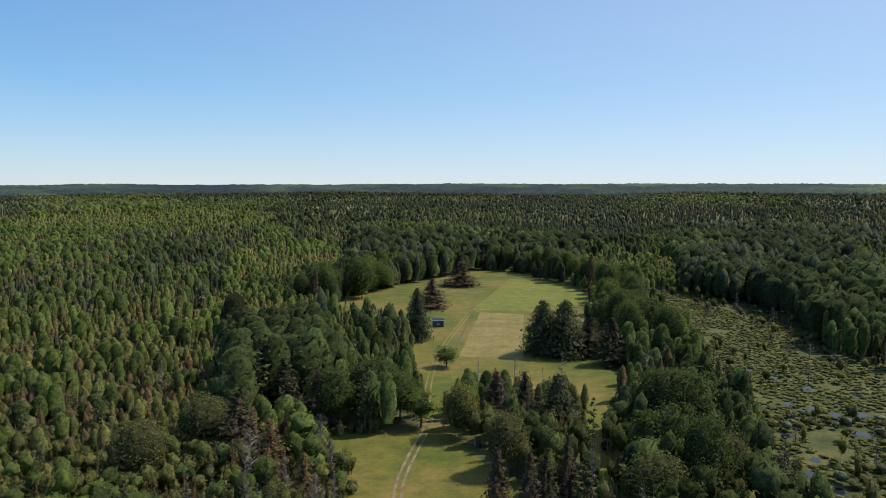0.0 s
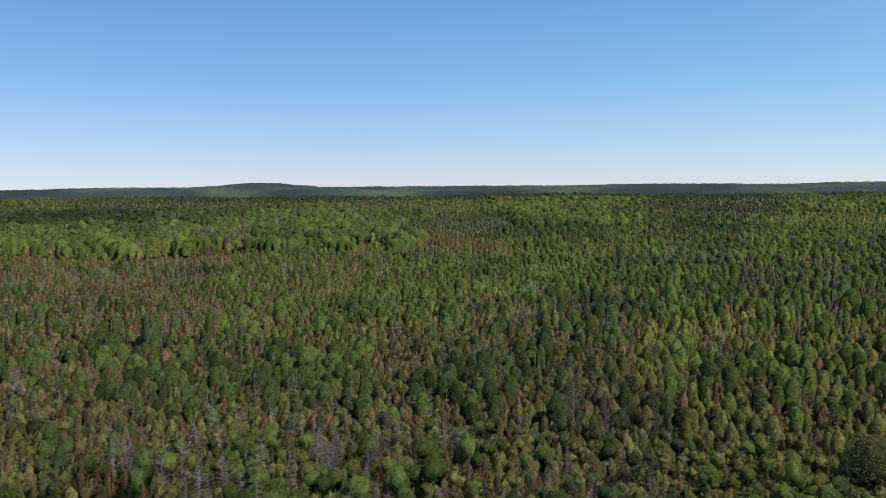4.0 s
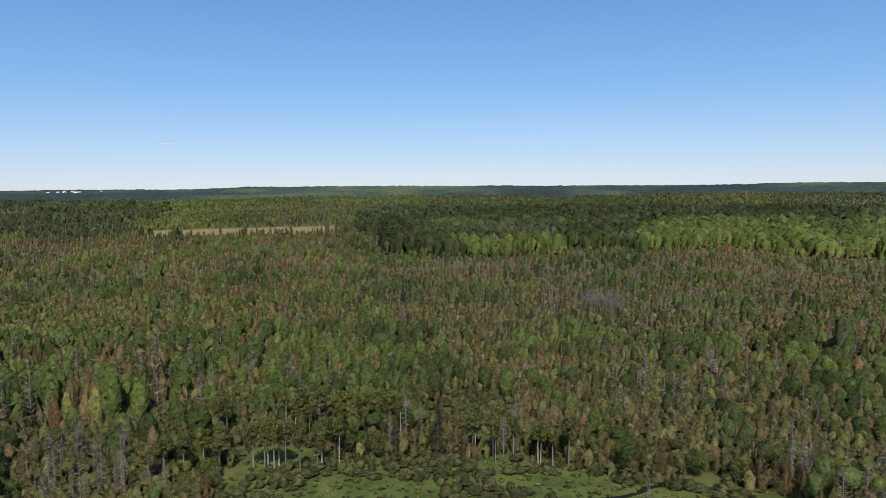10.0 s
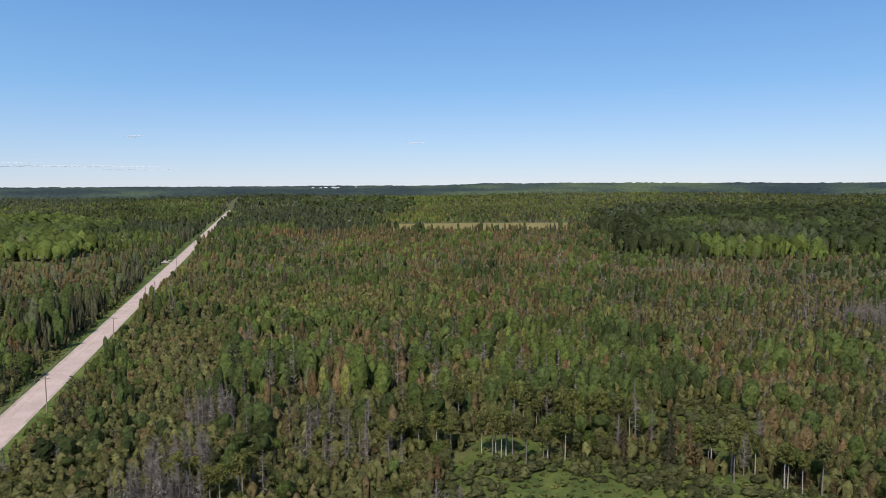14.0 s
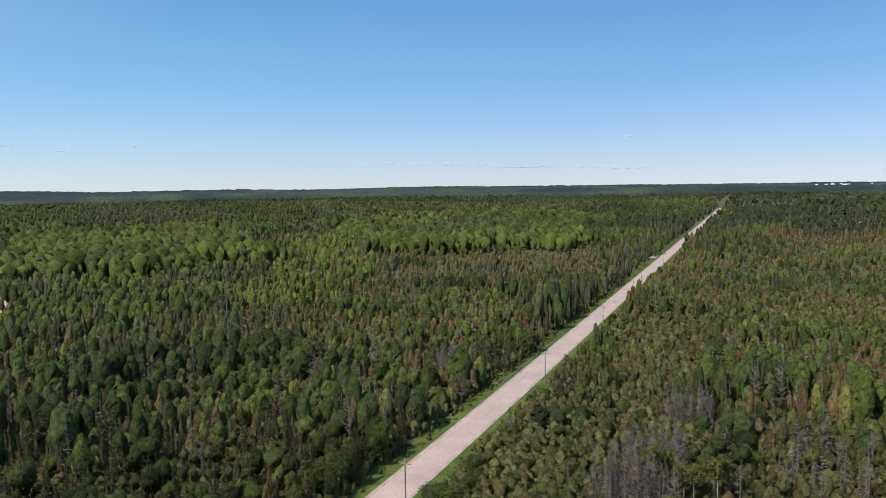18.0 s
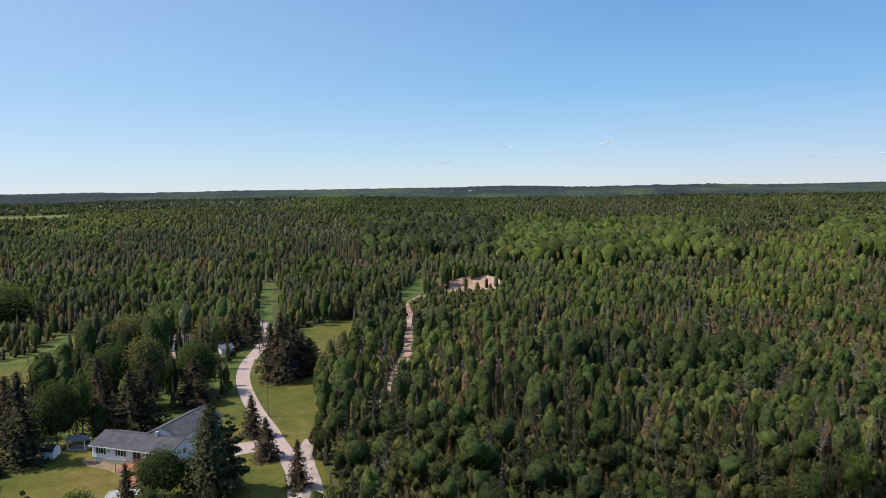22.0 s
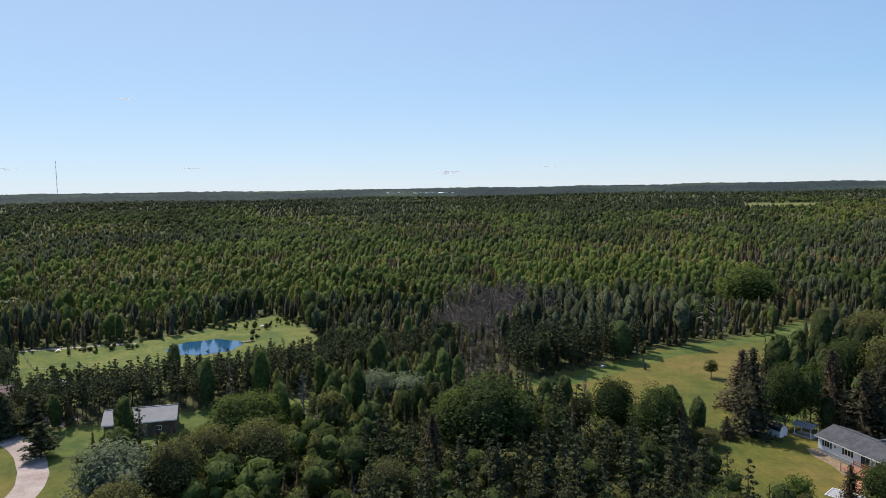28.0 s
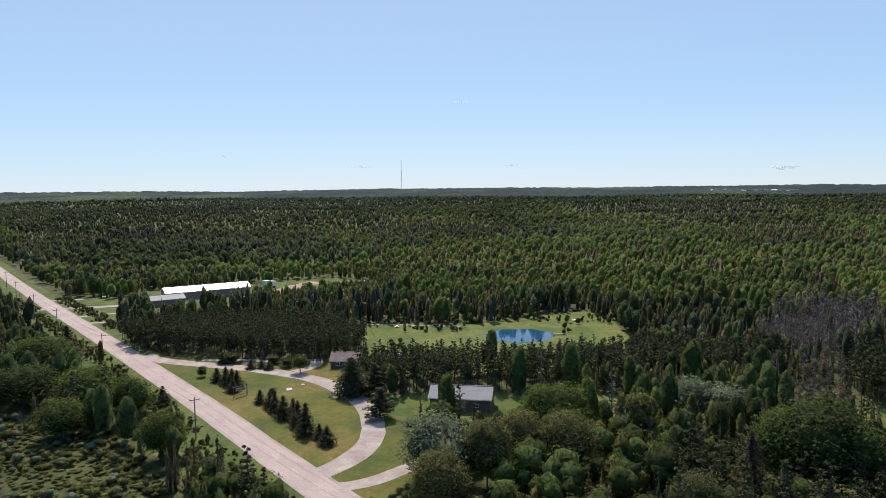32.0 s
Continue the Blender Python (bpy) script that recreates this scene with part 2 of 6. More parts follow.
M_BOG_WATER = glass_like("bog_water", (0.02, 0.022, 0.03), 0.06, 1.33)


# ---- building helpers ----
def tri_mesh(name, verts, tris, mats, index=None, tint=None, normals=None):
    """A mesh from arrays of corners and triangles."""
    me = bpy.data.meshes.new(name)
    verts, tris = np.asarray(verts, np.float32), np.asarray(tris, np.int32)
    me.vertices.add(len(verts))
    me.vertices.foreach_set("co", verts.ravel())
    me.loops.add(len(tris) * 3)
    me.loops.foreach_set("vertex_index", tris.ravel())
    me.polygons.add(len(tris))
    me.polygons.foreach_set("loop_start", np.arange(0, len(tris) * 3, 3, dtype=np.int32))
    for m in mats:
        me.materials.append(m)
    if index is not None:
        me.polygons.foreach_set("material_index", np.asarray(index, np.int32))
    if tint is not None:
        me.attributes.new("tint", "FLOAT", "POINT").data.foreach_set("value", np.asarray(tint, np.float32))
    me.update(calc_edges=True)
    if normals is not None:
        me.attributes.new("custom_normal", "FLOAT_VECTOR", "POINT").data.foreach_set("vector", np.asarray(normals, np.float32).ravel())
    return me


def part(name, bm, material, parent=None, label=""):
    """Links a bmesh as one mesh object under a thing or a part."""
    me = bpy.data.meshes.new(name)
    bm.to_mesh(me)
    bm.free()
    me.materials.append(material)
    ob = new(name, me)
    ob.parent = parent
    return tagged(ob, label)


def base(name, x, y, z=0.0, turn=0.0):
    """An Empty at a thing's base."""
    ob = new(name)
    ob.empty_display_size = 0.5
    ob.matrix_world = pose(x, y, z, 0, 0, turn)
    return ob


def box(x0, y0, z0, x1, y1, z1, bm=None, bevel=0.0):
    bm = bm or bmesh.new()
    r = bmesh.ops.create_cube(bm, size=1.0, matrix=Matrix.LocRotScale(((x0 + x1) / 2, (y0 + y1) / 2, (z0 + z1) / 2), None, (x1 - x0, y1 - y0, z1 - z0)))
    if bevel:
        bmesh.ops.bevel(bm, geom=list({e for v in r["verts"] for e in v.link_edges}), offset=bevel, segments=1, affect="EDGES")
    return bm


def rod(a, b, r0, r1=None, n=6, bm=None):
    """A tapered round bar from a to b."""
    bm = bm or bmesh.new()
    a, b = Vector(a), Vector(b)
    d = b - a
    m = Matrix.Translation((a + b) / 2) @ d.to_track_quat("Z", "Y").to_matrix().to_4x4()
    bmesh.ops.create_cone(bm, cap_ends=True, segments=n, radius1=r0, radius2=r0 if r1 is None else r1, depth=d.length, matrix=m)
    return bm


def sheet(name, poly, z, material, label, category, wobble=1.2, step=5.0, kind="structure", seed=1):
    """A piece of ground cover with a slightly irregular edge."""
    bm = bmesh.new()
    ring = []
    for (ax, ay), (bx, by) in zip(poly, poly[1:] + poly[:1]):
        n = max(1, int(math.hypot(bx - ax, by - ay) / step))
        for k in range(n):
            x, y = ax + (bx - ax) * k / n, ay + (by - ay) * k / n
            v = noise.noise_vector(Vector((x * 0.15, y * 0.15, seed * 7.3))) * wobble
            ring.append(bm.verts.new((x + v.x, y + v.y, z)))
    f = bm.faces.new(ring)
    f.normal_update()
    if f.normal.z < 0:
        f.normal_flip()
    bmesh.ops.triangulate(bm, faces=bm.faces[:])
    return tagged(part(name, bm, material), label, category, kind=kind)


def strip(name, line, width, z, material, label="", category="", crown=0.0, kind="structure", sides=3, parent=None, wobble=0.0):
    """A road along a line of (x, y) points, with rounded corners and a low crown."""
    pts = [Vector(p) for p in line]
    for _ in range(2):
        q = [pts[0]]
        for a, b in zip(pts, pts[1:]):
            q += [a.lerp(b, 0.25), a.lerp(b, 0.75)]
        pts = q + [pts[-1]]
    bm = bmesh.new()
    rows = []
    for i, p in enumerate(pts):
        d = (pts[min(i + 1, len(pts) - 1)] - pts[max(i - 1, 0)]).normalized()
        nrm = Vector((-d.y, d.x))
        w = width * (1 + wobble * noise.noise(Vector((p.x * 0.2, p.y * 0.2, 3.0))))
        rows.append([bm.verts.new((*(p + nrm * w * (k / (sides - 1) - 0.5)), z + crown * (1 - abs(2 * k / (sides - 1) - 1)))) for k in range(sides)])
    for a, b in zip(rows, rows[1:]):
        for k in range(sides - 1):
            bm.faces.new((a[k], a[k + 1], b[k + 1], b[k])).normal_flip()
    bmesh.ops.recalc_face_normals(bm, faces=bm.faces[:])
    if sum(f.normal.z for f in bm.faces) < 0:
        bmesh.ops.reverse_faces(bm, faces=bm.faces[:])
    return tagged(part(name, bm, material, parent), label, category, kind=kind)


# ---- plan: openings in the forest, in metres ----
ROAD = [(-1502, -1999), (-1178, -1587), (-365, -555), (-141, -271), (-23, -122), (54, -27), (127, 59), (157, 93), (192, 135), (240, 193), (322, 294), (432, 424), (821, 881), (1471, 1642)]
FIELD = [(-51, 311), (-39, 361), (-20, 384), (5, 420), (20, 447), (44, 435), (66, 385), (74, 343), (61, 291), (53, 248), (56, 216), (55, 200), (48, 181), (40, 155), (29, 120), (26, 90), (22, 90), (25, 125), (33, 160), (32, 172), (24, 181), (9, 179), (2, 172), (1, 165), (-5, 160), (-7, 190), (-11, 214), (-10, 248), (-19, 285), (-43, 289)]
NEAR_LAWN = [(-28, 152), (-8, 152), (-4, 160), (1, 158), (4, 146), (13, 128), (19, 115), (24, 95), (10, 85), (-12, 85), (-17, 120), (-24, 138)]
TAN = [(16, 300), (34, 295), (25, 219), (5, 222)]
MOWN = [(39, 408), (66, 384), (72, 343), (55, 304), (12, 304)]
MARSH = [(100, 372), (125, 345), (138, 315), (141, 285), (124, 222), (144, 190), (146, 150), (142, 126), (130, 96), (100, 62), (78, 40), (62, 60), (58, 90), (60, 120), (69, 155), (75, 191), (86, 248), (87, 311)]
WEST_LAWN = [(191, -60), (186, -73), (196, -93), (210, -122), (217, -148), (222, -170), (240, -200), (228, -203), (206, -180), (183, -150), (160, -118), (140, -106), (133, -112), (120, -117), (122, -146), (140, -181), (161, -198), (153, -206), (148, -221), (152, -240), (146, -270), (128, -235), (111, -195), (108, -171), (92, -148), (82, -131), (68, -113), (62, -100), (80, -88), (92, -74), (107, -70), (124, -82), (134, -86), (140, -78), (146, -65), (168, -57)]
ISLAND = [(204, 141), (210, 150), (206, 127), (207, 110), (206, 96), (206, 84), (214, 84), (212, 70), (200, 66), (190, 58), (178, 56), (160, 48), (148, 36), (140, 24), (126, 30), (113, 42), (125, 58), (150, 88), (183, 133)]
YARD = [(232, 92), (255, 92), (270, 86), (278, 48), (290, 30), (305, 20), (314, 0), (296, -8), (262, -12), (224, -14), (214, 7), (206, 29), (202, 50), (198, 66), (214, 80)]
HOME_WOOD = [(160, -118), (183, -150), (206, -180), (190, -205), (161, -198), (140, -181), (122, -146), (120, -117), (133, -112), (140, -106)]
PIT_FRONT = [(92, -250), (136, -262), (152, -330), (104, -345)]
ROADSIDE_WOOD = [(250, 236), (238, 206), (192, 149), (171, 125), (150, 98), (135, 90), (146, 114), (152, 132), (151, 150), (165, 185), (215, 225)]
BARN_YARD = [(174, 67), (179, 45), (184, 19), (186, -6), (184, -26), (170, -24), (160, 0), (156, 22), (158, 45), (159, 64)]
WORKS = [(316, 236), (340, 240), (366, 205), (396, 178), (410, 160), (398, 128), (384, 120), (340, 148), (322, 168), (300, 196), (268, 200), (250, 196), (236, 197), (262, 232), (300, 274), (318, 262)]
WEST_VERGE = [(395, 390), (290, 268), (232, 196), (180, 136), (148, 96), (114, 52), (106, 58), (130, 93), (170, 141), (215, 194), (270, 262), (382, 396)]
CREEK_MEADOW = [(-95, -76), (-106, -80), (-119, -81), (-122, -90), (-131, -74), (-128, -66), (-134, -46), (-136, -29), (-136, -13), (-135, -4), (-134, 20), (-126, 22), (-112, 16), (-100, -10), (-92, -40), (-84, -70)]
SWALE = [(-155, -60), (-176, -60), (-184, -43), (-156, -34), (-140, -36), (-140, -44)]
PIT = [(137, -344), (140, -372), (118, -386), (106, -366), (112, -350), (126, -331)]
PIT_LAWN = [(140, -306), (150, -318), (160, -350), (170, -385), (160, -400), (148, -392), (144, -345), (134, -318)]
PIT_TRACK = [(142, -330), (138, -300), (122, -272), (107, -236), (98, -215), (90, -190), (82, -168), (78, -150)]
FAR_LAWN = [(246, -332), (236, -336), (170, -240), (172, -225), (186, -240)]
RIDE = [(248, -345), (182, -257), (150, -208), (137, -182), (115, -151)]


def sector(a0, a1, r0, r1):
    """Outline of a far clearing between two bearings and two distances."""
    step = [a0 + (a1 - a0) * k / 6 for k in range(7)]
    return [(-r0 * math.sin(radians(a)), r0 * math.cos(radians(a))) for a in step] + [(-r1 * math.sin(radians(a)), r1 * math.cos(radians(a))) for a in step[::-1]]


FAR_CLEARINGS = [(117, 131.5, 842, 985), (57.8, 60.6, 880, 950), (52.0, 54.4, 775, 830), (288.5, 297, 1400, 1530), (306, 308.6, 1620, 1720), (3.8, 13, 1400, 1480), (229, 234, 1500, 1760)]
FAR_FIELDS = [sector(*c) for c in FAR_CLEARINGS]
SHED_FRONT = sector(297.2, 304.6, 312, 392)
OPENINGS = [SHED_FRONT, BARN_YARD, FIELD, NEAR_LAWN, WEST_LAWN, ISLAND, YARD, WORKS, WEST_VERGE, CREEK_MEADOW, SWALE, PIT, PIT_LAWN, *FAR_FIELDS]
LANES = [(ROAD, 9.0), (PIT_TRACK, 2.6), (RIDE, 5.5), ([(208, 147), (203, 141), (200, 127), (198, 108), (194, 91), (189, 78), (179, 66), (169, 57), (157, 51), (144, 47), (133, 48), (124, 52)], 7.5)]


def value_noise(x, y, scale, seed):
    """Smooth noise from 0 to 1 on arrays of places."""
    x, y = np.asarray(x) / scale + 531.0 + seed * 17.3, np.asarray(y) / scale + 877.0 - seed * 9.7
    xi, yi = np.floor(x).astype(np.int64), np.floor(y).astype(np.int64)
    fx, fy = x - xi, y - yi
    fx, fy = fx * fx * (3 - 2 * fx), fy * fy * (3 - 2 * fy)

    def h(a, b):
        n = (a * 374761393 + b * 668265263 + seed * 144665) & 0xFFFFFFFF
        n = ((n ^ (n >> 13)) * 1274126177) & 0xFFFFFFFF
        return ((n ^ (n >> 16)) & 0xFFFF) / 65535.0

    return (h(xi, yi) * (1 - fx) + h(xi + 1, yi) * fx) * (1 - fy) + (h(xi, yi + 1) * (1 - fx) + h(xi + 1, yi + 1) * fx) * fy


def inside(x, y, poly):
    hit = np.zeros(len(x), bool)
    for (ax, ay), (bx, by) in zip(poly, poly[1:] + poly[:1]):
        if ay != by:
            hit ^= ((ay > y) != (by > y)) & (x < (bx - ax) * (y - ay) / (by - ay) + ax)
    return hit


def line_distance(x, y, line):
    best = np.full(len(x), 1e9)
    for (ax, ay), (bx, by) in zip(line, line[1:]):
        dx, dy = bx - ax, by - ay
        k = np.clip(((x - ax) * dx + (y - ay) * dy) / (dx * dx + dy * dy), 0, 1)
        best = np.minimum(best, np.hypot(x - ax - k * dx, y - ay - k * dy))
    return best


def terrain(x, y):
    """Height of the land: flat near by, rolling and rising far off, with a few hills."""
    r = np.hypot(x, y)
    az = np.degrees(np.arctan2(-x, y)) % 360
    k = np.clip((r - 900) / 3900, 0, 1)
    z = 36 * k * k * (3 - 2 * k) + (value_noise(x, y, 420, 3) - 0.5) * 13 * np.clip((r - 800) / 900, 0, 1)
    far = np.clip((r - 3300) / 1300, 0, 1)
    for a, w, h in ((70.2, 3.2, 26), (72, 9, 8), (117, 7, 12), (123, 2.0, 6), (104, 5, 5), (200, 6, 4), (262, 20, -6), (300, 12, -4)):
        z = z + far * h * np.exp(-(((az - a) / w) ** 2))
    return z + far * (value_noise(az * 10, az * 0, 45, 9) - 0.5) * 7


# ---- ground ----
def polar_grid(radii, n_az, height):
    a = np.linspace(0, 2 * np.pi, n_az, endpoint=False)
    rr, aa = np.meshgrid(radii, a, indexing="ij")
    x, y = -np.sin(aa) * rr, np.cos(aa) * rr
    v = np.stack([x, y, height(x, y)], -1).reshape(-1, 3)
    i, j = np.meshgrid(np.arange(len(radii) - 1), np.arange(n_az), indexing="ij")
    k = (j + 1) % n_az
    p, q, s, t = i * n_az + j, (i + 1) * n_az + j, (i + 1) * n_az + k, i * n_az + k
    return v, np.stack([np.stack([p, t, s], -1), np.stack([p, s, q], -1)], 2).reshape(-1, 3)


v, f = polar_grid(np.concatenate([[0.01], np.geomspace(30, 4950, 60)]), 180, terrain)
tagged(new("ground", tri_mesh("ground", v, f, [M_FLOOR])), "mossy dark green forest floor reaching the horizon", "ground", kind="structure")

sheet("field", FIELD, 0.03, M_LAWN, "mown grass field enclosed by forest", "field", seed=2)
sheet("lawn", NEAR_LAWN, 0.04, M_LAWN, "green lawn with a two-rut trail across it", "lawn", seed=3)
sheet("hay_plot", TAN, 0.06, M_HAY, "rectangular plot of dry straw-coloured cut hay", "field", 0.4, seed=4)
sheet("mown_plot", MOWN, 0.05, M_MOWN, "bright green freshly mown plot in the field", "field", 0.8, seed=5)
sheet("marsh", MARSH, 0.02, M_MARSH, "boggy marsh of sedge tussocks", "marsh", 3.0, seed=6)
sheet("lawn", WEST_LAWN, 0.03, M_LAWN, "large mown lawn around the ranch house", "lawn", seed=7)
sheet("yard_ground", BARN_YARD, 0.028, M_VERGE, "shaded grass and litter around the barn", "yard", seed=18)
sheet("yard_ground", HOME_WOOD, 0.034, M_VERGE, "shaded grass under the trees behind the house", "yard", seed=19)
sheet("lawn", ISLAND, 0.03, M_LAWN, "mown lawn inside the gravel loop drive", "lawn", 0.6, seed=8)
sheet("garden_ground", YARD, 0.03, M_GARDEN, "bright green garden meadow beside the pond", "garden", seed=9)
sheet("yard_ground", WORKS, 0.03, M_VERGE, "rough grass yard around the metal sheds", "yard", seed=10)
sheet("verge", WEST_VERGE, 0.03, M_VERGE, "bright green grass verge of the road", "verge", 1.5, seed=11)
sheet("meadow", CREEK_MEADOW, 0.03, M_MEADOW, "lush sedge meadow along the creek", "meadow", 2.0, seed=12)
sheet("meadow", SWALE, 0.03, M_MEADOW, "small grassy opening in the swamp", "meadow", 2.0, seed=13)
sheet("lawn", PIT_LAWN, 0.03, M_VERGE, "green clearing beside the sand pit", "lawn", seed=14)
sheet("ride", FAR_LAWN, 0.04, M_VERGE, "grassy ride cut between planted trees", "lawn", 1.0, seed=15)
for n, (a0, a1, r0, r1) in enumerate(FAR_CLEARINGS):
    rr, aa = np.meshgrid(np.linspace(r0, r1, 14), np.radians(np.linspace(a0, a1, 14)), indexing="ij")
    fx, fy = -rr * np.sin(aa), rr * np.cos(aa)
    fv = np.stack([fx, fy, terrain(fx, fy) + 0.6], -1).reshape(-1, 3)
    fi, fk = np.meshgrid(np.arange(13), np.arange(13), indexing="ij")
    fa = fi * 14 + fk
    ff = np.stack([np.stack([fa, fa + 1, fa + 15], -1), np.stack([fa, fa + 15, fa + 14], -1)], 2).reshape(-1, 3)
    tagged(new("far_field", tri_mesh("far_field", fv, ff, [M_HAY if n in (0, 1, 2, 5) else M_MOWN])), "pale distant field open in the forest", "field", kind="structure")

# ---- roads and tracks ----
strip("verge", ROAD, 18.0, 0.025, M_VERGE, "bright green grass verge along the county road", "verge", wobble=0.15)
strip("verge", [(186, -62), (181, -75), (191, -96), (205, -124), (212, -150), (218, -173), (233, -200)], 8.0, 0.045, M_VERGE, "brighter unmown grass strip at the forest edge", "verge", wobble=0.2)
strip("road_shoulder", ROAD, 7.9, 0.06, M_GRAVEL, "pale gravel shoulder along the county road", "road", wobble=0.05)
road = strip("road", ROAD, 6.4, 0.07, M_ROAD, "straight pale worn asphalt two-lane county road", "road", crown=0.08)
LOOP = [(208, 147), (203, 141), (200, 127), (198, 108), (194, 91), (189, 78), (179, 66), (169, 57), (157, 51), (144, 47), (133, 48), (124, 52)]
strip("gravel_drive", LOOP, 5.6, 0.065, M_GRAVEL, "curved gravel loop drive leaving the road twice", "drive", wobble=0.1)
strip("gravel_drive", [(118, 50), (122, 41), (132, 35), (141, 29), (150, 20), (158, 12)], 4.0, 0.068, M_GRAVEL, "gravel drive winding among trees to the barn", "drive", wobble=0.1)
strip("gravel_drive", [(196, 88), (204, 84), (212, 88)], 4.0, 0.072, M_GRAVEL, "short gravel spur to the cabin", "drive", wobble=0.1)
strip("gravel_drive", [(205, 124), (207, 112), (207, 100), (206, 90)], 2.6, 0.066, M_GRAVEL, "narrow gravel lane in front of the cabin", "drive")
strip("gravel_drive", [(183, 66), (186, 58), (182, 50)], 7.0, 0.062, M_GRAVEL, "widened gravel parking bend of the drive", "drive", wobble=0.2)
strip("house_drive", [(62, -92), (73, -110), (81, -119), (89, -126), (97, -134), (106, -142), (115, -151), (127, -164), (135, -175), (141, -185), (149, -203), (162, -228), (178, -245)], 4.0, 0.065, M_ROAD, "pale paved drive running past the ranch house", "drive")
strip("house_drive", [(66, -104), (72, -112), (78, -119), (81, -125), (83, -131)], 4.0, 0.070, M_GRAVEL, "side branch of the house drive", "drive")
strip("house_drive", [(92, -124), (97, -118), (101, -113)], 7.0, 0.067, M_ROAD, "paved apron beside the ranch house", "drive")
strip("house_drive", [(160, -176), (172, -184), (182, -200), (188, -212)], 5.0, 0.065, M_ROAD, "pale drive to the neighbouring house", "drive")
strip("sand_track", PIT_TRACK, 3.6, 0.06, M_SAND, "sandy track between the trees to the pit", "track", wobble=0.5)
for k in (-0.68, 0.68):
    strip("rut", [(x + k, y) for x, y in [(-9, 90), (-8, 120), (-8, 128), (-6, 142), (-4, 153), (-3, 162)]], 0.5, 0.055, M_RUT, "worn bare rut of the farm trail", "track", wobble=0.5)
    strip("rut", [(x + k, y) for x, y in [(-4, 172), (-4, 191), (-3, 209), (1, 243), (11, 297)]], 0.4, 0.055, M_HAY, "faint worn rut through the grass", "track", wobble=0.6)
strip("yard_drive", [(304, 272), (314, 250), (330, 250)], 4.0, 0.068, M_GRAVEL, "gravel entrance to the metal sheds", "drive")
strip("yard_drive", [(282, 254), (292, 230), (305, 215), (325, 190)], 6.0, 0.067, M_GRAVEL, "gravel yard drive to the metal sheds", "drive")
strip("yard_drive", [(262, 228), (272, 217), (280, 210)], 3.0, 0.066, M_GRAVEL, "short gravel drive off the road", "drive")
strip("yard_drive", [(252, 214), (259, 200), (266, 192)], 3.0, 0.066, M_GRAVEL, "short gravel drive off the road", "drive")
strip("yard_drive", [(325, 175), (345, 165), (372, 165), (392, 160)], 12.0, 0.064, M_SAND, "bare sandy work yard", "yard", wobble=0.4)
strip("garden_path", [(270, 92), (272, 70), (272, 52)], 2.0, 0.06, M_GRAVEL, "pale gravel path behind the garden", "path")
strip("turnoff", [(-288, -455), (-284, -468), (-296, -480)], 5.0, 0.066, M_GRAVEL, "gravel turn-off beside the road", "drive")


def dashes():
    """Faded centre-line dashes, each a thin block of paint on the asphalt."""
    pts = [Vector(p) for p in ROAD[5:10]]
    me = bpy.data.meshes.new("lane_dash")
    bm = box(-1.5, -0.06, 0, 1.5, 0.06, 0.006)
    bm.to_mesh(me)
    bm.free()
    me.materials.append(M_PAINT)
    left = 0.0
    for a, b in zip(pts, pts[1:]):
        d = (b - a).normalized()
        s = left
        while s < (b - a).length:
            p = a + d * s
            ob = new("lane_dash", me)
            ob.parent = road
            ob.matrix_world = pose(p.x, p.y, 0.146, 0, 0, math.degrees(math.atan2(d.y, d.x)))
            s += 9.2
        left = s - (b - a).length


dashes()

# ---- water ----
pond = sheet("pond", [(259, 40), (268, 34), (271, 24), (266, 16), (258, 14), (249, 18), (246, 28), (250, 38)], 0.06, M_WATER, "blue pond ringed by grass", "pond", 1.0, 2.0, seed=31)
strip("creek", [(-98, -34), (-112, -24), (-121, -15), (-124, -9), (-127, -6), (-131, -4), (-133, 4), (-132, 11), (-130, 18), (-122, 30), (-112, 44)], 1.5, 0.05, M_CREEK, "narrow dark meandering creek in the meadow", "creek", wobble=0.7)
sheet("pool", [(-111, -67), (-113, -68), (-113, -71), (-111, -74), (-110, -70)], 0.05, M_CREEK, "dark creek pool among shrubs", "pool", 0.8, 1.5, seed=32)
rng = np.random.default_rng(11)
POOLS = ((94, 197, 3), (98, 197, 2), (98, 186, 3), (86, 173, 3), (91, 169, 4), (93, 164, 3), (92, 151, 3.5), (100, 165, 4), (75, 151, 3), (74, 137, 3), (70, 130, 3), (71, 123, 4), (100, 331, 4), (108, 331, 5), (84, 118, 3), (96, 140, 3), (108, 180, 3), (90, 205, 2), (104, 150, 4), (82, 160, 2))
for x, y, s in POOLS:
    s *= 0.62
    a = [(x + s * rng.uniform(0.35, 1.1) * math.cos(k * 0.7), y + s * rng.uniform(0.35, 1.1) * math.sin(k * 0.7)) for k in range(9)]
    sheet("bog_pool", a, 0.05, M_BOG_WATER, "shallow still pool among marsh tussocks", "pool", 0.9, 1.0, seed=40 + int(x))


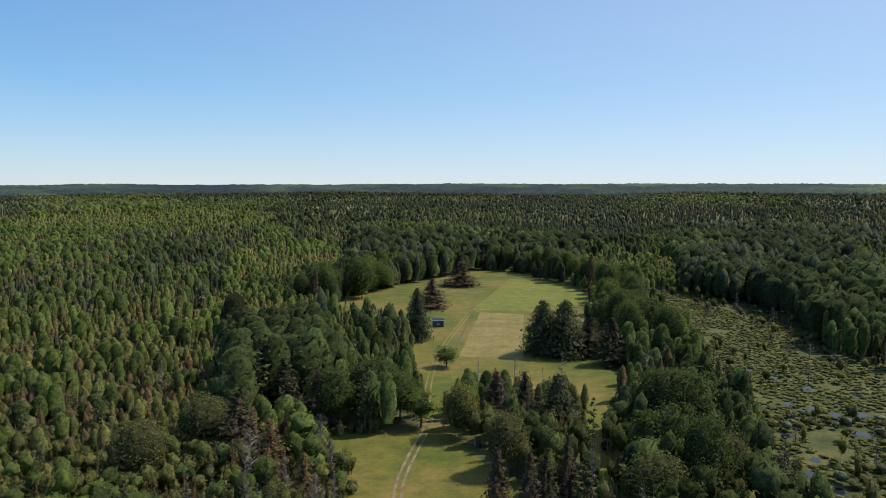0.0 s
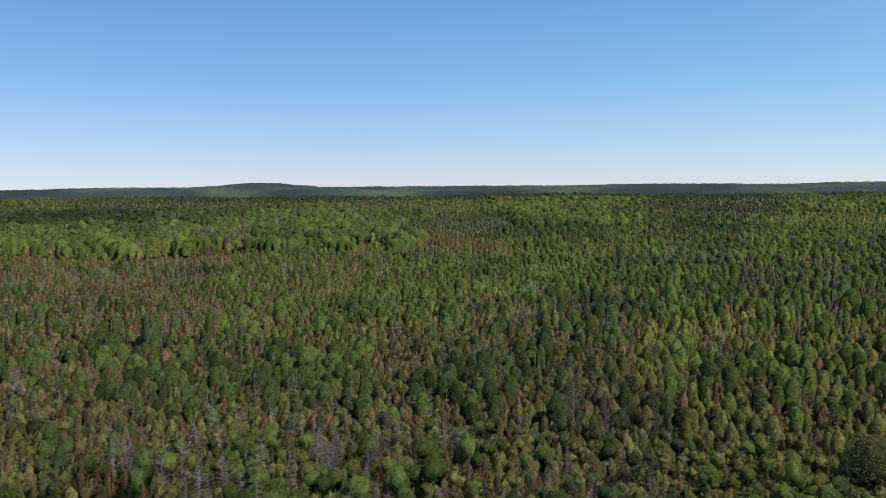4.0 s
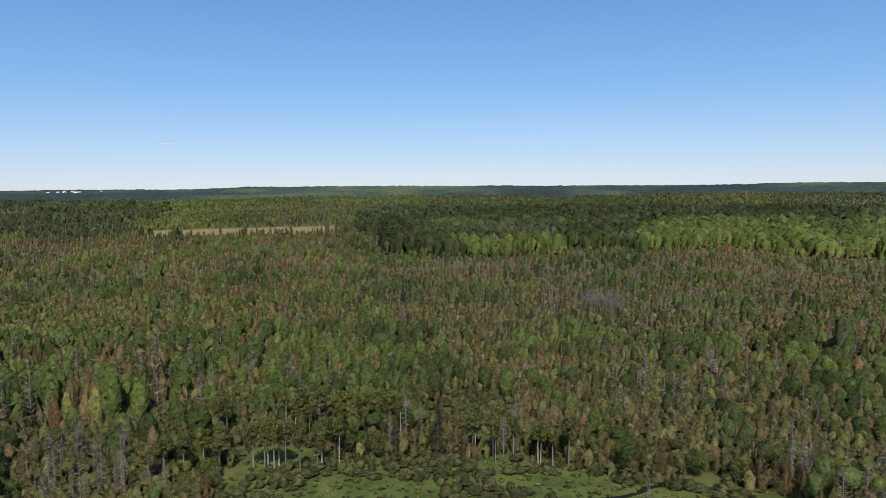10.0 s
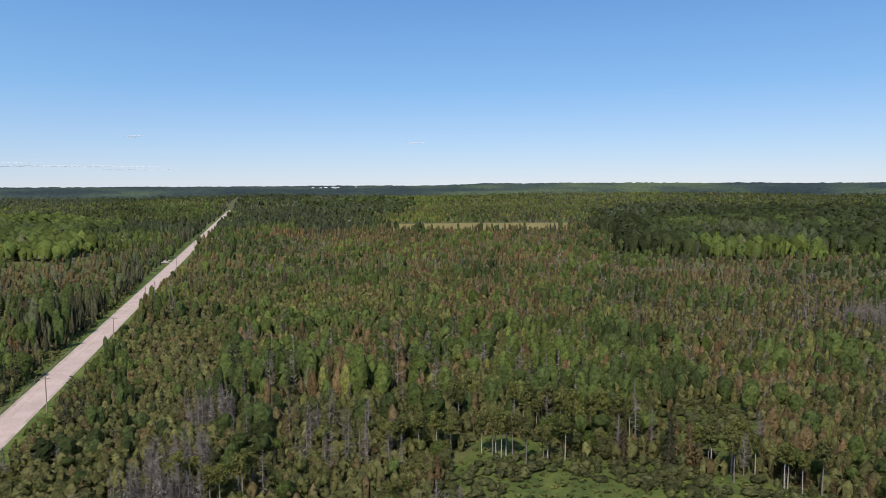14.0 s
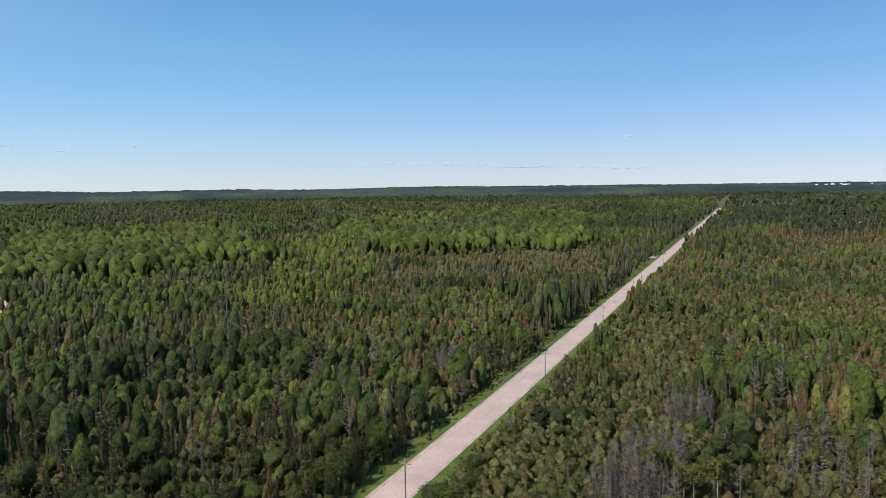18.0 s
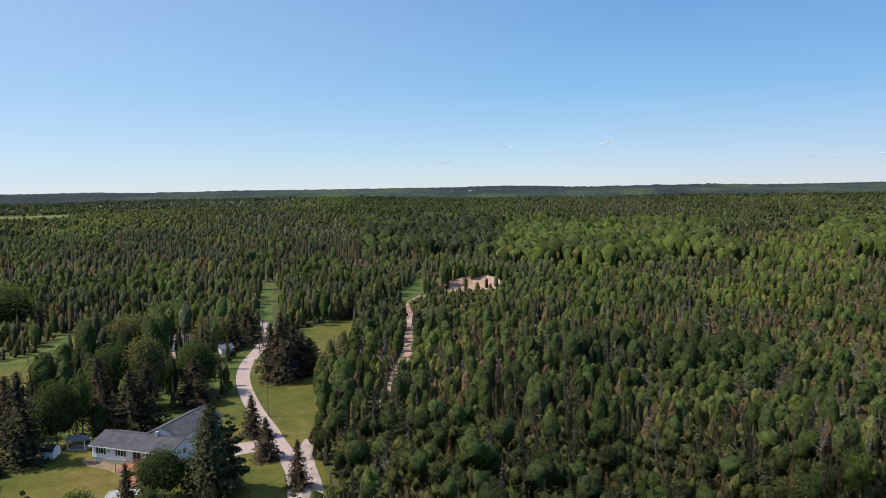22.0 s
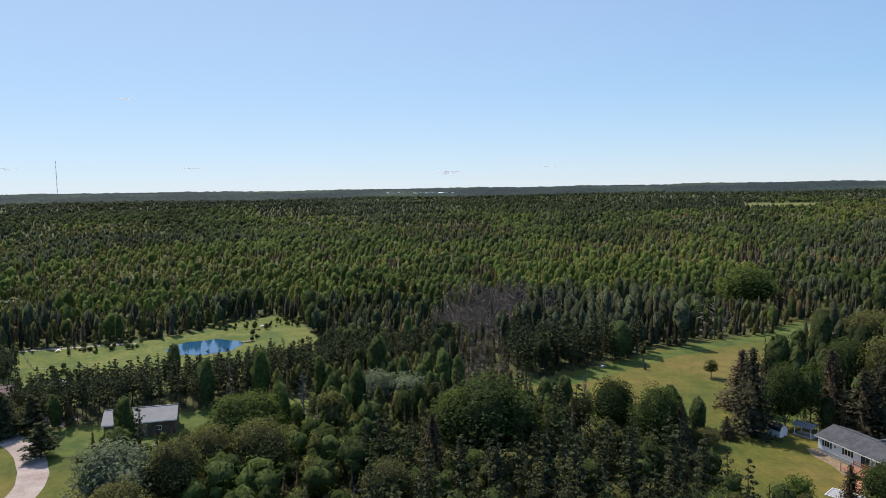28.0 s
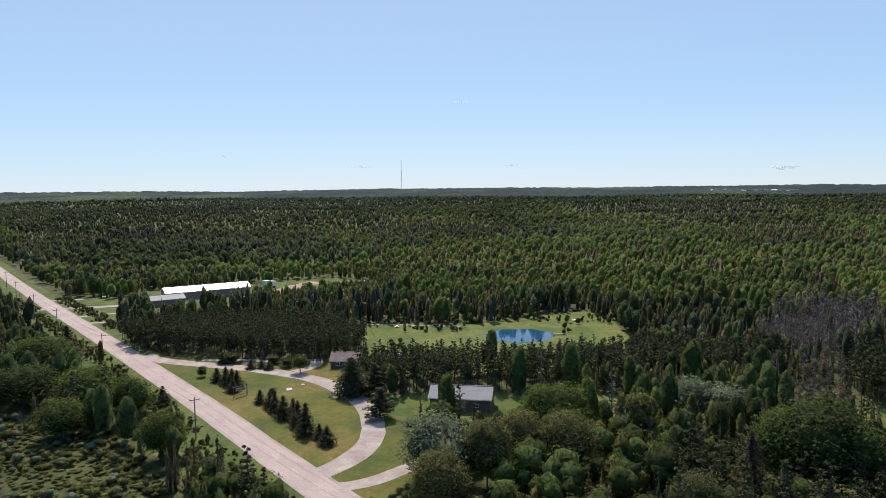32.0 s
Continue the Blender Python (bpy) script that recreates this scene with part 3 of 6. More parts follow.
# ---- tree shapes ----
def spray(points, normals, size, r, flat=0.8, crown=None):
    """Leaf sprays as small triangles that face mostly outwards, shaded as one soft crown."""
    k = len(points)
    nrm = normals * flat + r.normal(size=(k, 3)) * 0.45 + np.array([0, 0, 0.25])
    nrm /= np.linalg.norm(nrm, axis=1, keepdims=True) + 1e-9
    t = np.cross(nrm, r.normal(size=(k, 3)))
    t /= np.linalg.norm(t, axis=1, keepdims=True) + 1e-9
    b = np.cross(nrm, t)
    out = []
    for a in (0.0, 2.09, 4.19):
        s = (size * r.uniform(0.6, 1.35, k))[:, None]
        out.append(points + s * (t * math.cos(a) + b * math.sin(a)))
    soft = (normals if crown is None else crown) * 0.55 + nrm * 0.65 + np.array([0, 0, 0.35])
    soft /= np.linalg.norm(soft, axis=1, keepdims=True)
    return np.stack(out, 1).reshape(-1, 3), np.arange(k * 3).reshape(-1, 3), np.repeat(soft, 3, 0)


def stem(pts, r0, r1, sides):
    """A tapered bent stem through some points."""
    v, f, nm = [], [], []
    for i, p in enumerate(pts):
        rad = r0 + (r1 - r0) * i / (len(pts) - 1)
        for k in range(sides):
            a = 2 * math.pi * k / sides
            nm.append((math.cos(a), math.sin(a), 0.0))
            v.append((p[0] + rad * math.cos(a), p[1] + rad * math.sin(a), p[2]))
    for i in range(len(pts) - 1):
        for k in range(sides):
            a, b = i * sides + k, i * sides + (k + 1) % sides
            f += [(a, b, b + sides), (a, b + sides, a + sides)]
    return np.array(v), np.array(f), np.array(nm)


def join(bits):
    """Joins (verts, tris, normals, material index) bits into one."""
    v, f, q, m, o = [], [], [], [], 0
    for a, b, c, i in bits:
        v.append(a), f.append(b + o), q.append(c), m.append(np.full(len(b), i))
        o += len(a)
    v, f, q = np.concatenate(v), np.concatenate(f), np.concatenate(q)
    out = np.cross(v[f[:, 1]] - v[f[:, 0]], v[f[:, 2]] - v[f[:, 0]])
    back = (out * q[f].sum(1)).sum(1) < 0
    f[back] = f[back][:, ::-1]
    return v, f, q, np.concatenate(m)


def both(a, b):
    """Two crowns in one."""
    return np.concatenate([a[0], b[0]]), np.concatenate([a[1], b[1] + len(a[0])]), np.concatenate([a[2], b[2]])


def shell(r, c, s, rad, seg, rings, shrink):
    """Lumpy inner mass of a crown, following its lobes, so that no light falls straight through."""
    mid = np.array([0, 0, c[:, 2].mean()])
    el = np.linspace(-1.25, 1.45, rings)
    e, a = np.meshgrid(el, np.arange(seg) * 6.283 / seg, indexing="ij")
    a = a + r.uniform(-0.2, 0.2, a.shape)
    d = np.stack([np.cos(e) * np.cos(a), np.cos(e) * np.sin(a), np.sin(e)], -1).reshape(-1, 3)
    q = c - mid
    along = d @ q.T
    gap = along**2 - (q**2).sum(1)[None] + (s**2)[None]
    reach = np.where(gap > 0, along + np.sqrt(np.maximum(gap, 0)), 0).max(1)
    v = mid + d * (np.maximum(reach, rad * 0.45) * shrink)[:, None]
    i, j = np.meshgrid(np.arange(rings - 1), np.arange(seg), indexing="ij")
    k = (j + 1) % seg
    p, t, u, w = i * seg + j, i * seg + k, (i + 1) * seg + k, (i + 1) * seg + j
    f = np.stack([np.stack([p, t, u], -1), np.stack([p, u, w], -1)], 2).reshape(-1, 3)
    top = np.array([((rings - 1) * seg + k, (rings - 1) * seg + (k + 1) % seg, (rings - 1) * seg) for k in range(1, seg - 1)])
    n = d + np.array([0, 0, 0.15])
    return v, np.concatenate([f, top]), n / np.linalg.norm(n, axis=1, keepdims=True)


def round_crown(r, h, rad, leaves, size, blobs, z0=0.3, lift=1.0, flat=0.8, core=(8, 5, 0.6), draw=0.54):
    """Broadleaf crown: leaf sprays on the shells of many lobes round a lumpy inner mass."""
    c, s = [], []
    for k in range(blobs):
        u = (k + 0.5) / blobs
        z = z0 + (1 - z0) * (0.18 + 0.62 * u)
        w = rad * math.sin(math.pi * min(0.95, 0.24 + draw * u)) ** lift * 0.68
        a = k * 2.4 + r.uniform(-0.5, 0.5)
        d = w * r.uniform(0.45, 1.0)
        c.append((d * math.cos(a), d * math.sin(a), z * h + r.uniform(-0.05, 0.05) * h))
        s.append(rad * r.uniform(0.34, 0.56) * (1.0 - 0.25 * u))
    c, s = np.array(c), np.array(s)
    pick = r.choice(blobs, leaves, p=s**2 / (s**2).sum())
    n = r.normal(size=(leaves, 3))
    n[:, 2] += 0.25
    n /= np.linalg.norm(n, axis=1, keepdims=True)
    p = c[pick] + n * (s[pick] * r.uniform(0.78, 1.1, leaves))[:, None] * np.array([1, 1, flat])
    out = (p - np.array([0, 0, h * (z0 + 0.35 * (1 - z0))])) / np.array([rad, rad, h * 0.5 * (1 - z0)])
    out /= np.linalg.norm(out, axis=1, keepdims=True) + 1e-6
    return both(spray(p, n, size, r, crown=n * 0.5 + out * 0.6), shell(r, c, s, rad, *core))


def needle_cone(r, h, rad, boughs, tufts, size, z0=0.06, power=0.95):
    """Conifer crown: drooping boughs set with needle tufts, ragged outline, thin dark core."""
    u = (np.arange(boughs) + r.uniform(0, 1, boughs)) / boughs
    a = r.uniform(0, 6.283, boughs)
    reach = rad * (1 - u) ** power * r.uniform(0.6, 1.15, boughs) + 0.15
    k = np.linspace(0.22, 1.0, tufts)
    d = (reach[:, None] * k[None]) + r.normal(size=(boughs, tufts)) * 0.08 * rad
    aa = a[:, None] + r.normal(size=(boughs, tufts)) * 0.16
    z = h * (z0 + (0.97 - z0) * u)[:, None] - 0.28 * d + r.normal(size=(boughs, tufts)) * 0.012 * h
    p = np.stack([d * np.cos(aa), d * np.sin(aa), np.maximum(z, 0.2)], -1).reshape(-1, 3)
    n = np.stack([np.cos(aa), np.sin(aa), np.full(aa.shape, 0.55)], -1).reshape(-1, 3)
    n /= np.linalg.norm(n, axis=1, keepdims=True)
    taper = np.repeat(0.42 + 0.62 * (1 - u), tufts)
    leaves = spray(p, n, size * taper, r, 0.55, crown=n)
    o = len(leaves[0])
    tip = (np.array([(0.14, 0, h * 0.88), (-0.07, 0.12, h * 0.88), (-0.07, -0.12, h * 0.88), (0, 0, h)]), np.array([(0, 1, 3), (1, 2, 3), (2, 0, 3)]), np.array([(1, 0, 0.2), (-0.5, 0.87, 0.2), (-0.5, -0.87, 0.2), (0, 0, 1.0)]))
    return both(both(leaves, tip), solid_cone(r, h * 0.86, rad * 0.5, 2 if boughs > 20 else 1, 5))


def plated_crown(r, h, rad, leaves, size, plates, z0=0.42):
    """Pine crown: tufts on uneven flat boughs round a visible stem."""
    c, s = [], []
    for k in range(plates):
        u = k / (plates - 1)
        w = rad * (1 - 0.75 * u**1.6) * r.uniform(0.5, 1.0)
        a = k * 2.4 + r.uniform(-0.4, 0.4)
        c.append((w * 0.62 * math.cos(a), w * 0.62 * math.sin(a), h * (z0 + (0.95 - z0) * u)))
        s.append(max(0.4, w * 0.62))
    c, s = np.array(c), np.array(s)
    pick = r.choice(plates, leaves, p=s / s.sum())
    n = r.normal(size=(leaves, 3))
    n /= np.linalg.norm(n, axis=1, keepdims=True)
    p = c[pick] + n * (s[pick] * r.uniform(0.5, 1.1, leaves))[:, None] * np.array([1, 1, 0.42])
    out = p - np.array([0, 0, h * (z0 - 0.1)])
    out = out / np.linalg.norm(out * np.array([1, 1, 0.6]), axis=1, keepdims=True)
    return spray(p, n * np.array([0.6, 0.6, 1.2]), size, r, crown=n * 0.5 + out * 0.5)


def solid_cone(r, h, rad, tiers, sides):
    """Coarse conifer: stacked ragged skirts, closed enough to hide the ground."""
    v, f = [], []
    for i in range(tiers):
        u = i / tiers
        z0, z1 = h * (0.06 + 0.78 * u), min(h, h * (0.06 + 0.78 * u) + 1.35 * h / tiers)
        w, o = rad * (1 - u) ** 0.75, len(v)
        for k in range(sides):
            a = 6.283 * (k + r.uniform(-0.3, 0.3)) / sides + i
            q = w * r.uniform(0.6, 1.2)
            v.append((q * math.cos(a), q * math.sin(a), z0 + r.uniform(-0.06, 0.06) * h))
        v.append((0, 0, z1 if i < tiers - 1 else h))
        f += [(o + k, o + (k + 1) % sides, o + sides) for k in range(sides)]
    v = np.array(v)
    nm = v * np.array([1, 1, 0]) / (np.linalg.norm(v[:, :2], axis=1, keepdims=True) + 0.2) + np.array([0, 0, 0.6])
    return v, np.array(f), nm / np.linalg.norm(nm, axis=1, keepdims=True)


def bare_crown(r, h, rad, twigs, cone=True, thick=0.05):
    """Dead tree: thin grey branches with side twigs off a tapering stem."""
    u = r.uniform(0.14, 0.97, twigs)
    a = r.uniform(0, 6.283, twigs)
    q = rad * np.where(cone, (1 - u) ** 0.75, np.sin(np.pi * np.minimum(0.97, u * 0.85 + 0.1))) * r.uniform(0.55, 1.1, twigs) + 0.15
    up = (-0.2 if cone else 0.75) * q
    root = np.stack([0 * u, 0 * u, h * u], -1)
    way = np.stack([q * np.cos(a), q * np.sin(a), up], -1)
    side = np.stack([-np.sin(a), np.cos(a), 0 * a], -1)
    rise = np.array([0, 0, thick])
    v = [np.stack([root - rise, root + rise, root + way], 1)]
    for k, s in ((0.4, 1), (0.55, -1), (0.75, 1)):
        o = root + way * k
        v.append(np.stack([o - rise * 0.7, o + rise * 0.7, o + way * 0.22 + side * (s * 0.42 * q * (1.1 - k))[:, None] + np.array([0, 0, -0.12])], 1))
    v = np.concatenate(v).reshape(-1, 3)
    nm = v * np.array([0.5, 0.5, 0]) + r.normal(size=v.shape) * 0.4 + np.array([0, 0, 0.6])
    return v, np.arange(len(v)).reshape(-1, 3), nm / np.linalg.norm(nm, axis=1, keepdims=True)


def dome(r, h, rad, seg, rings, z0, belly=0.45, tip=0.5, jit=0.2):
    """Closed leafy mass of a crown: widest at its belly, drawn in to a tip, uneven all round."""
    t = 1 - (1 - np.linspace(0.0, 1.0, rings + 1)[:-1]) ** (1.6 if tip < 0.8 else 1.0)
    prof = np.where(t < belly, 0.62 + 0.38 * np.sin(0.5 * np.pi * t / belly), np.cos(0.5 * np.pi * np.clip((t - belly) / (1 - belly), 0, 1)) ** tip)
    tt, a = np.meshgrid(t, np.arange(seg) * 6.283 / seg, indexing="ij")
    a = a + r.uniform(-0.25, 0.25, a.shape) + np.arange(rings)[:, None] * 0.5
    w = rad * prof[:, None] * r.uniform(1 - jit, 1 + jit, a.shape)
    z = h * (z0 + (1 - z0) * (tt + r.uniform(-0.22, 0.22, a.shape) / rings * (tt > 0)))
    v = np.stack([w * np.cos(a), w * np.sin(a), z], -1).reshape(-1, 3)
    i, j = np.meshgrid(np.arange(rings - 1), np.arange(seg), indexing="ij")
    k = (j + 1) % seg
    p, q, s, u = i * seg + j, i * seg + k, (i + 1) * seg + k, (i + 1) * seg + j
    f = np.stack([np.stack([p, q, s], -1), np.stack([p, s, u], -1)], 2).reshape(-1, 3)
    o = (rings - 1) * seg
    top = np.array([(o + k, o + (k + 1) % seg, len(v)) for k in range(seg)])
    v, f = np.concatenate([v, [(r.normal() * rad * 0.06, r.normal() * rad * 0.06, h)]]), np.concatenate([f, top])
    n = np.zeros(v.shape)
    facet = np.cross(v[f[:, 1]] - v[f[:, 0]], v[f[:, 2]] - v[f[:, 0]])
    for k in range(3):
        np.add.at(n, f[:, k], facet)
    n = n / np.linalg.norm(n, axis=1, keepdims=True) + np.array([0, 0, 0.5])
    return v, f, n / np.linalg.norm(n, axis=1, keepdims=True)


def leafy(r, mass, leaves, size):
    """Leaf sprays scattered over a closed crown, so that its outline is soft and broken."""
    v, f, n = mass
    c = v[f]
    area = np.linalg.norm(np.cross(c[:, 1] - c[:, 0], c[:, 2] - c[:, 0]), axis=1)
    pick = r.choice(len(f), leaves, p=area / area.sum())
    u = r.dirichlet((1, 1, 1), leaves)
    p = (c[pick] * u[:, :, None]).sum(1)
    q = (n[f[pick]] * u[:, :, None]).sum(1)
    q /= np.linalg.norm(q, axis=1, keepdims=True)
    return both(spray(p + q * r.uniform(0.0, 0.9, leaves)[:, None] * size, q, size, r, 0.45, crown=q), mass)


SIZE = {"H": (13, 3.3), "A": (12, 2.1), "S": (13, 2.2), "P": (15, 2.5), "C": (10, 2.2), "X": (10, 1.6), "O": (8, 2.3), "W": (12, 4.2), "B": (15, 6.0), "T": (12, 2.0), "Q": (15, 5.0)}


def crown_of(kind, level, r):
    """Leaves of one kind of tree, from fine (0) to coarse (5)."""
    h, rad = SIZE[kind]
    if level >= 2 and kind in "HAOWCSP":
        seg, rings, n, s = ((6, 4, 84, 0.37), (5, 3, 22, 0.54), (4, 2, 9, 0.80), (3, 2, 3, 1.3))[level - 2]
        z0, belly, tip, jit, fat = {"H": (0.16, 0.5, 0.55, 0.2, 0.8), "A": (0.18, 0.42, 0.7, 0.2, 0.78), "O": (0.04, 0.45, 0.6, 0.24, 0.8), "W": (0.08, 0.45, 0.5, 0.2, 0.8),
                                    "C": (0.06, 0.42, 0.72, 0.22, 0.75), "S": (0.05, 0.14, 1.25, 0.28, 0.8), "P": (0.34, 0.42, 0.8, 0.28, 0.75)}[kind]
        if kind in "SC":
            seg = max(4, seg - 1) if level < 5 else 3
        if level == 2 and kind == "S":
            return needle_cone(r, h, rad * 1.15, 30, 4, 0.42)
        if level == 2 and kind == "P":
            return plated_crown(r, h, rad, 230, 0.42, 17, 0.36)
        return leafy(r, dome(r, h, rad * fat, seg, rings, z0, belly, tip, jit), n * 3 // 2 if kind == "H" and level < 4 else n, s * (0.8 if kind in "SCA" else 1.0))
    if kind in "HAOW":
        n, s, b = ((1900, 0.23, 24), (200, 0.27, 14))[level]
        z0 = {"H": 0.16, "A": 0.2, "O": 0.05, "W": 0.1}[kind]
        return round_crown(r, h, rad, n, s * (0.85 if kind == "A" else 1.0), b, z0, core=((10, 7, 0.66), (8, 5, 0.86))[level])
    if kind == "C":
        n, k, q = ((150, 12, 0.24), (52, 7, 0.32))[level]
        return needle_cone(r, h, rad * 0.95, n, k, q, power=0.7)
    if kind == "Q":
        n, k, q = (420, 16, 0.40) if level == 0 else (10, 3, 1.0)
        return needle_cone(r, h, rad, n, k, q, 0.12, 0.5)
    if kind == "S":
        n, k, q = ((210, 15, 0.27), (56, 8, 0.34))[level]
        return needle_cone(r, h, rad * 1.22, n, k, q)
    if kind == "B":
        n, s, b = ((7600, 0.22, 60), (60, 1.3, 9))[min(level, 1)]
        return round_crown(r, h, rad, n, s, b, 0.12, 0.8, core=(14, 9, 0.72) if level == 0 else (8, 5, 0.7), draw=0.66)
    if kind == "T":
        n, s, b = ((900, 0.26, 13), (60, 1.0, 6))[min(level, 1)]
        return round_crown(r, h, rad, n, s, b, 0.5)
    if kind == "P":
        n, s, b = ((1700, 0.28, 26), (420, 0.32, 16))[level]
        return plated_crown(r, h, rad, n, s, b, 0.14 if level == 0 else 0.30)
    return bare_crown(r, h, rad, (130, 80, 46, 22, 9, 5)[level], r.uniform() < 0.7, (0.04, 0.06, 0.09, 0.13, 0.22, 0.34)[level])


def trunk_of(kind, level, r):
    h, rad = SIZE[kind]
    top = {"H": 0.7, "A": 0.75, "S": 0.9, "P": 0.92, "C": 0.9, "X": 0.98, "O": 0.6, "W": 0.6, "B": 0.6, "T": 0.85, "Q": 0.9}[kind]
    lean = r.uniform(-0.02, 0.02, 2) * h
    pts = [(0, 0, -0.2), (lean[0] * 0.4, lean[1] * 0.4, h * top * 0.45), (lean[0], lean[1], h * top)]
    bits = [(*stem(pts, {"P": 0.17, "X": 0.13, "A": 0.13, "O": 0.11}.get(kind, 0.2), 0.04, (6, 4, 3, 3, 3, 3)[level]), 0)]
    if level == 0 and kind in "HAOWPXCB":
        for k in range(7):
            a, u = k * 2.4, 0.3 + 0.08 * k
            q = rad * 0.7
            bits.append((*stem([(lean[0] * u, lean[1] * u, h * top * u), (q * 0.5 * math.cos(a), q * 0.5 * math.sin(a), h * top * (u + 0.1)), (q * math.cos(a), q * math.sin(a), h * top * (u + 0.17))], 0.08, 0.025, 4), 0))
    return join(bits)[:3]


KIND_NAME = {"H": "maple", "A": "aspen", "S": "spruce", "P": "pine", "C": "red_maple", "X": "dead_tree", "O": "alder", "W": "willow"}
BARK = {"A": M_PALE_BARK, "X": M_GREY_BARK, "O": M_GREY_BARK}
rng = np.random.default_rng(5)
SHAPES = {(k, lv): [(crown_of(k, lv, rng), trunk_of(k, lv, rng)) for _ in range((4, 5, 5, 5, 6, 6)[lv])] for k in SIZE for lv in range(6)}


def wood(name, label, category, kind, level, rows, trunks=True):
    """Many trees of one kind as one object. rows: x, y, z, height, width, turn, tint."""
    if not len(rows):
        return
    rows = np.asarray(rows)
    h0, r0 = SIZE[kind]
    V, F, I, T, N, o = [], [], [], [], [], 0
    variants = SHAPES[kind, level]
    which = np.arange(len(rows)) % len(variants)
    for w, (crown, trunk) in enumerate(variants):
        rr = rows[which == w]
        if not len(rr):
            continue
        bits = [(*crown, 0)] + ([(*trunk, 1)] if trunks else [])
        v, f, q, m = join(bits)
        c, s = np.cos(rr[:, 5])[:, None], np.sin(rr[:, 5])[:, None]
        kx, kz = (rr[:, 4] / (2 * r0))[:, None], (rr[:, 3] / h0)[:, None]
        x = (v[None, :, 0] * c - v[None, :, 1] * s) * kx + rr[:, 0:1]
        y = (v[None, :, 0] * s + v[None, :, 1] * c) * kx + rr[:, 1:2]
        z = v[None, :, 2] * kz + rr[:, 2:3]
        V.append(np.stack([x, y, z], -1).reshape(-1, 3))
        F.append((f[None] + (np.arange(len(rr)) * len(v))[:, None, None] + o).reshape(-1, 3))
        N.append(np.stack([q[None, :, 0] * c - q[None, :, 1] * s, q[None, :, 0] * s + q[None, :, 1] * c, np.broadcast_to(q[None, :, 2], (len(rr), len(q)))], -1).reshape(-1, 3))
        I.append(np.tile(m, len(rr)))
        T.append(np.repeat(rr[:, 6], len(v)))
        o += len(rr) * len(v)
    mats = [LEAF[kind], BARK.get(kind, M_BARK)]
    me = tri_mesh(name, np.concatenate(V), np.concatenate(F), mats, np.concatenate(I), np.concatenate(T), np.concatenate(N))
    return tagged(new(name, me), label, category, kind="stuff")


TREE_LABEL = {"H": "full round broadleaf tree with deep green leaves", "A": "slender aspen with light yellow-green leaves", "S": "dark narrow spruce with drooping boughs",
              "P": "tall pine with dark tufted boughs and bare lower trunk", "C": "small red maple with rust-tinged young leaves", "X": "dead grey leafless tree with bare branches",
              "O": "low olive-green alder with a loose crown", "W": "broad willow with silvery grey-green leaves"}
MASTERS = {}


def tree(x, y, h, kind, width, turn, variant=0, group="", label="", tall=False):
    """One tree as a thing of its own, with trunk and crown."""
    shape = "B" if kind in "HOWA" and width > 3.2 * SIZE[kind][1] else "Q" if kind == "P" and width > 9 else kind
    shape = "T" if tall else shape
    key = (kind, shape, variant % 4)
    h0, r0 = SIZE[shape]
    m = pose(x, y, 0, 0, 0, turn) @ Matrix.Diagonal((width / (2 * r0), width / (2 * r0), h / h0, 1))
    if key in MASTERS:
        ob = copy_thing(MASTERS[key], m)
        ob.matrix_basis = m
    else:
        crown, trunk = (join([(*b, 0)])[:3] for b in SHAPES[shape, 0][variant % 4])
        ob = new(KIND_NAME[kind])
        for nm, (v, f, q), mat in (("trunk", trunk, BARK.get(kind, M_BARK)), ("crown", crown, LEAF[kind])):
            new(nm, tri_mesh(nm, v, f, [mat], normals=q)).parent = ob
        MASTERS[key] = ob
        bpy.context.view_layer.update()
        ob.matrix_basis = m
    tagged(ob, label or TREE_LABEL[kind], "tree", group)
    return ob


# ---- single trees, by place: x, y, height, kind, crown width ----
HOUSE_TREES = [(148, -108, 14.8, "S", 7.5), (132, -99, 19.5, "S", 7.5), (132, -119, 17.6, "S", 7.3), (125, -121, 14.7, "S", 7.5), (124, -125, 15.5, "S", 7.2), (97, -128, 9.7, "S", 4.3), (86, -118, 8.9, "S", 4.2), (72, -108, 9.3, "S", 3.5), (122, -171, 16.7, "S", 6.9), (117, -169, 20.6, "S", 7.6), (117, -175, 18.1, "S", 7.2), (116, -178, 12.9, "S", 7.8), (116, -182, 10.2, "S", 8.5), (126, -143, 12.2, "S", 7.8), (131, -92, 4.6, "S", 3.0), (131, -113, 16.8, "H", 7.1), (134, -109, 15.7, "H", 10.7)]
YARD_TREES = [(142, -132, 18.5, "H", 12.7), (135, -136, 20.4, "O", 12.6), (132, -151, 15.7, "H", 14.0), (92, -95, 10.3, "H", 10.7), (85, -100, 17.1, "P", 11.1), (83, -103, 14.7, "P", 6.7), (174, -117, 5.9, "A", 4.5), (128, -85, 4.3, "O", 7.8), (130, -83, 3.7, "O", 5.2), (96, -81, 8.3, "H", 5.9), (96, -91, 8.0, "S", 3.2), (149, -258, 10.6, "S", 5.8), (147, -263, 10.9, "S", 6.3), (145, -267, 9.3, "S", 5.9), (158, -200, 10.4, "S", 8.3), (160, -211, 13.0, "S", 8.6)]
LAWN_TREES = [(136, -68, 15.0, "H", 11.9), (126, -73, 16.0, "H", 12.0), (121, -75, 12.0, "S", 4.7), (204, -182, 13.0, "O", 12.1), (192, -188, 13.0, "O", 19.5), (165, -198, 12.0, "O", 17.7), (267, -197, 20.0, "H", 29.2), (199, -211, 14.0, "H", 14.0)]
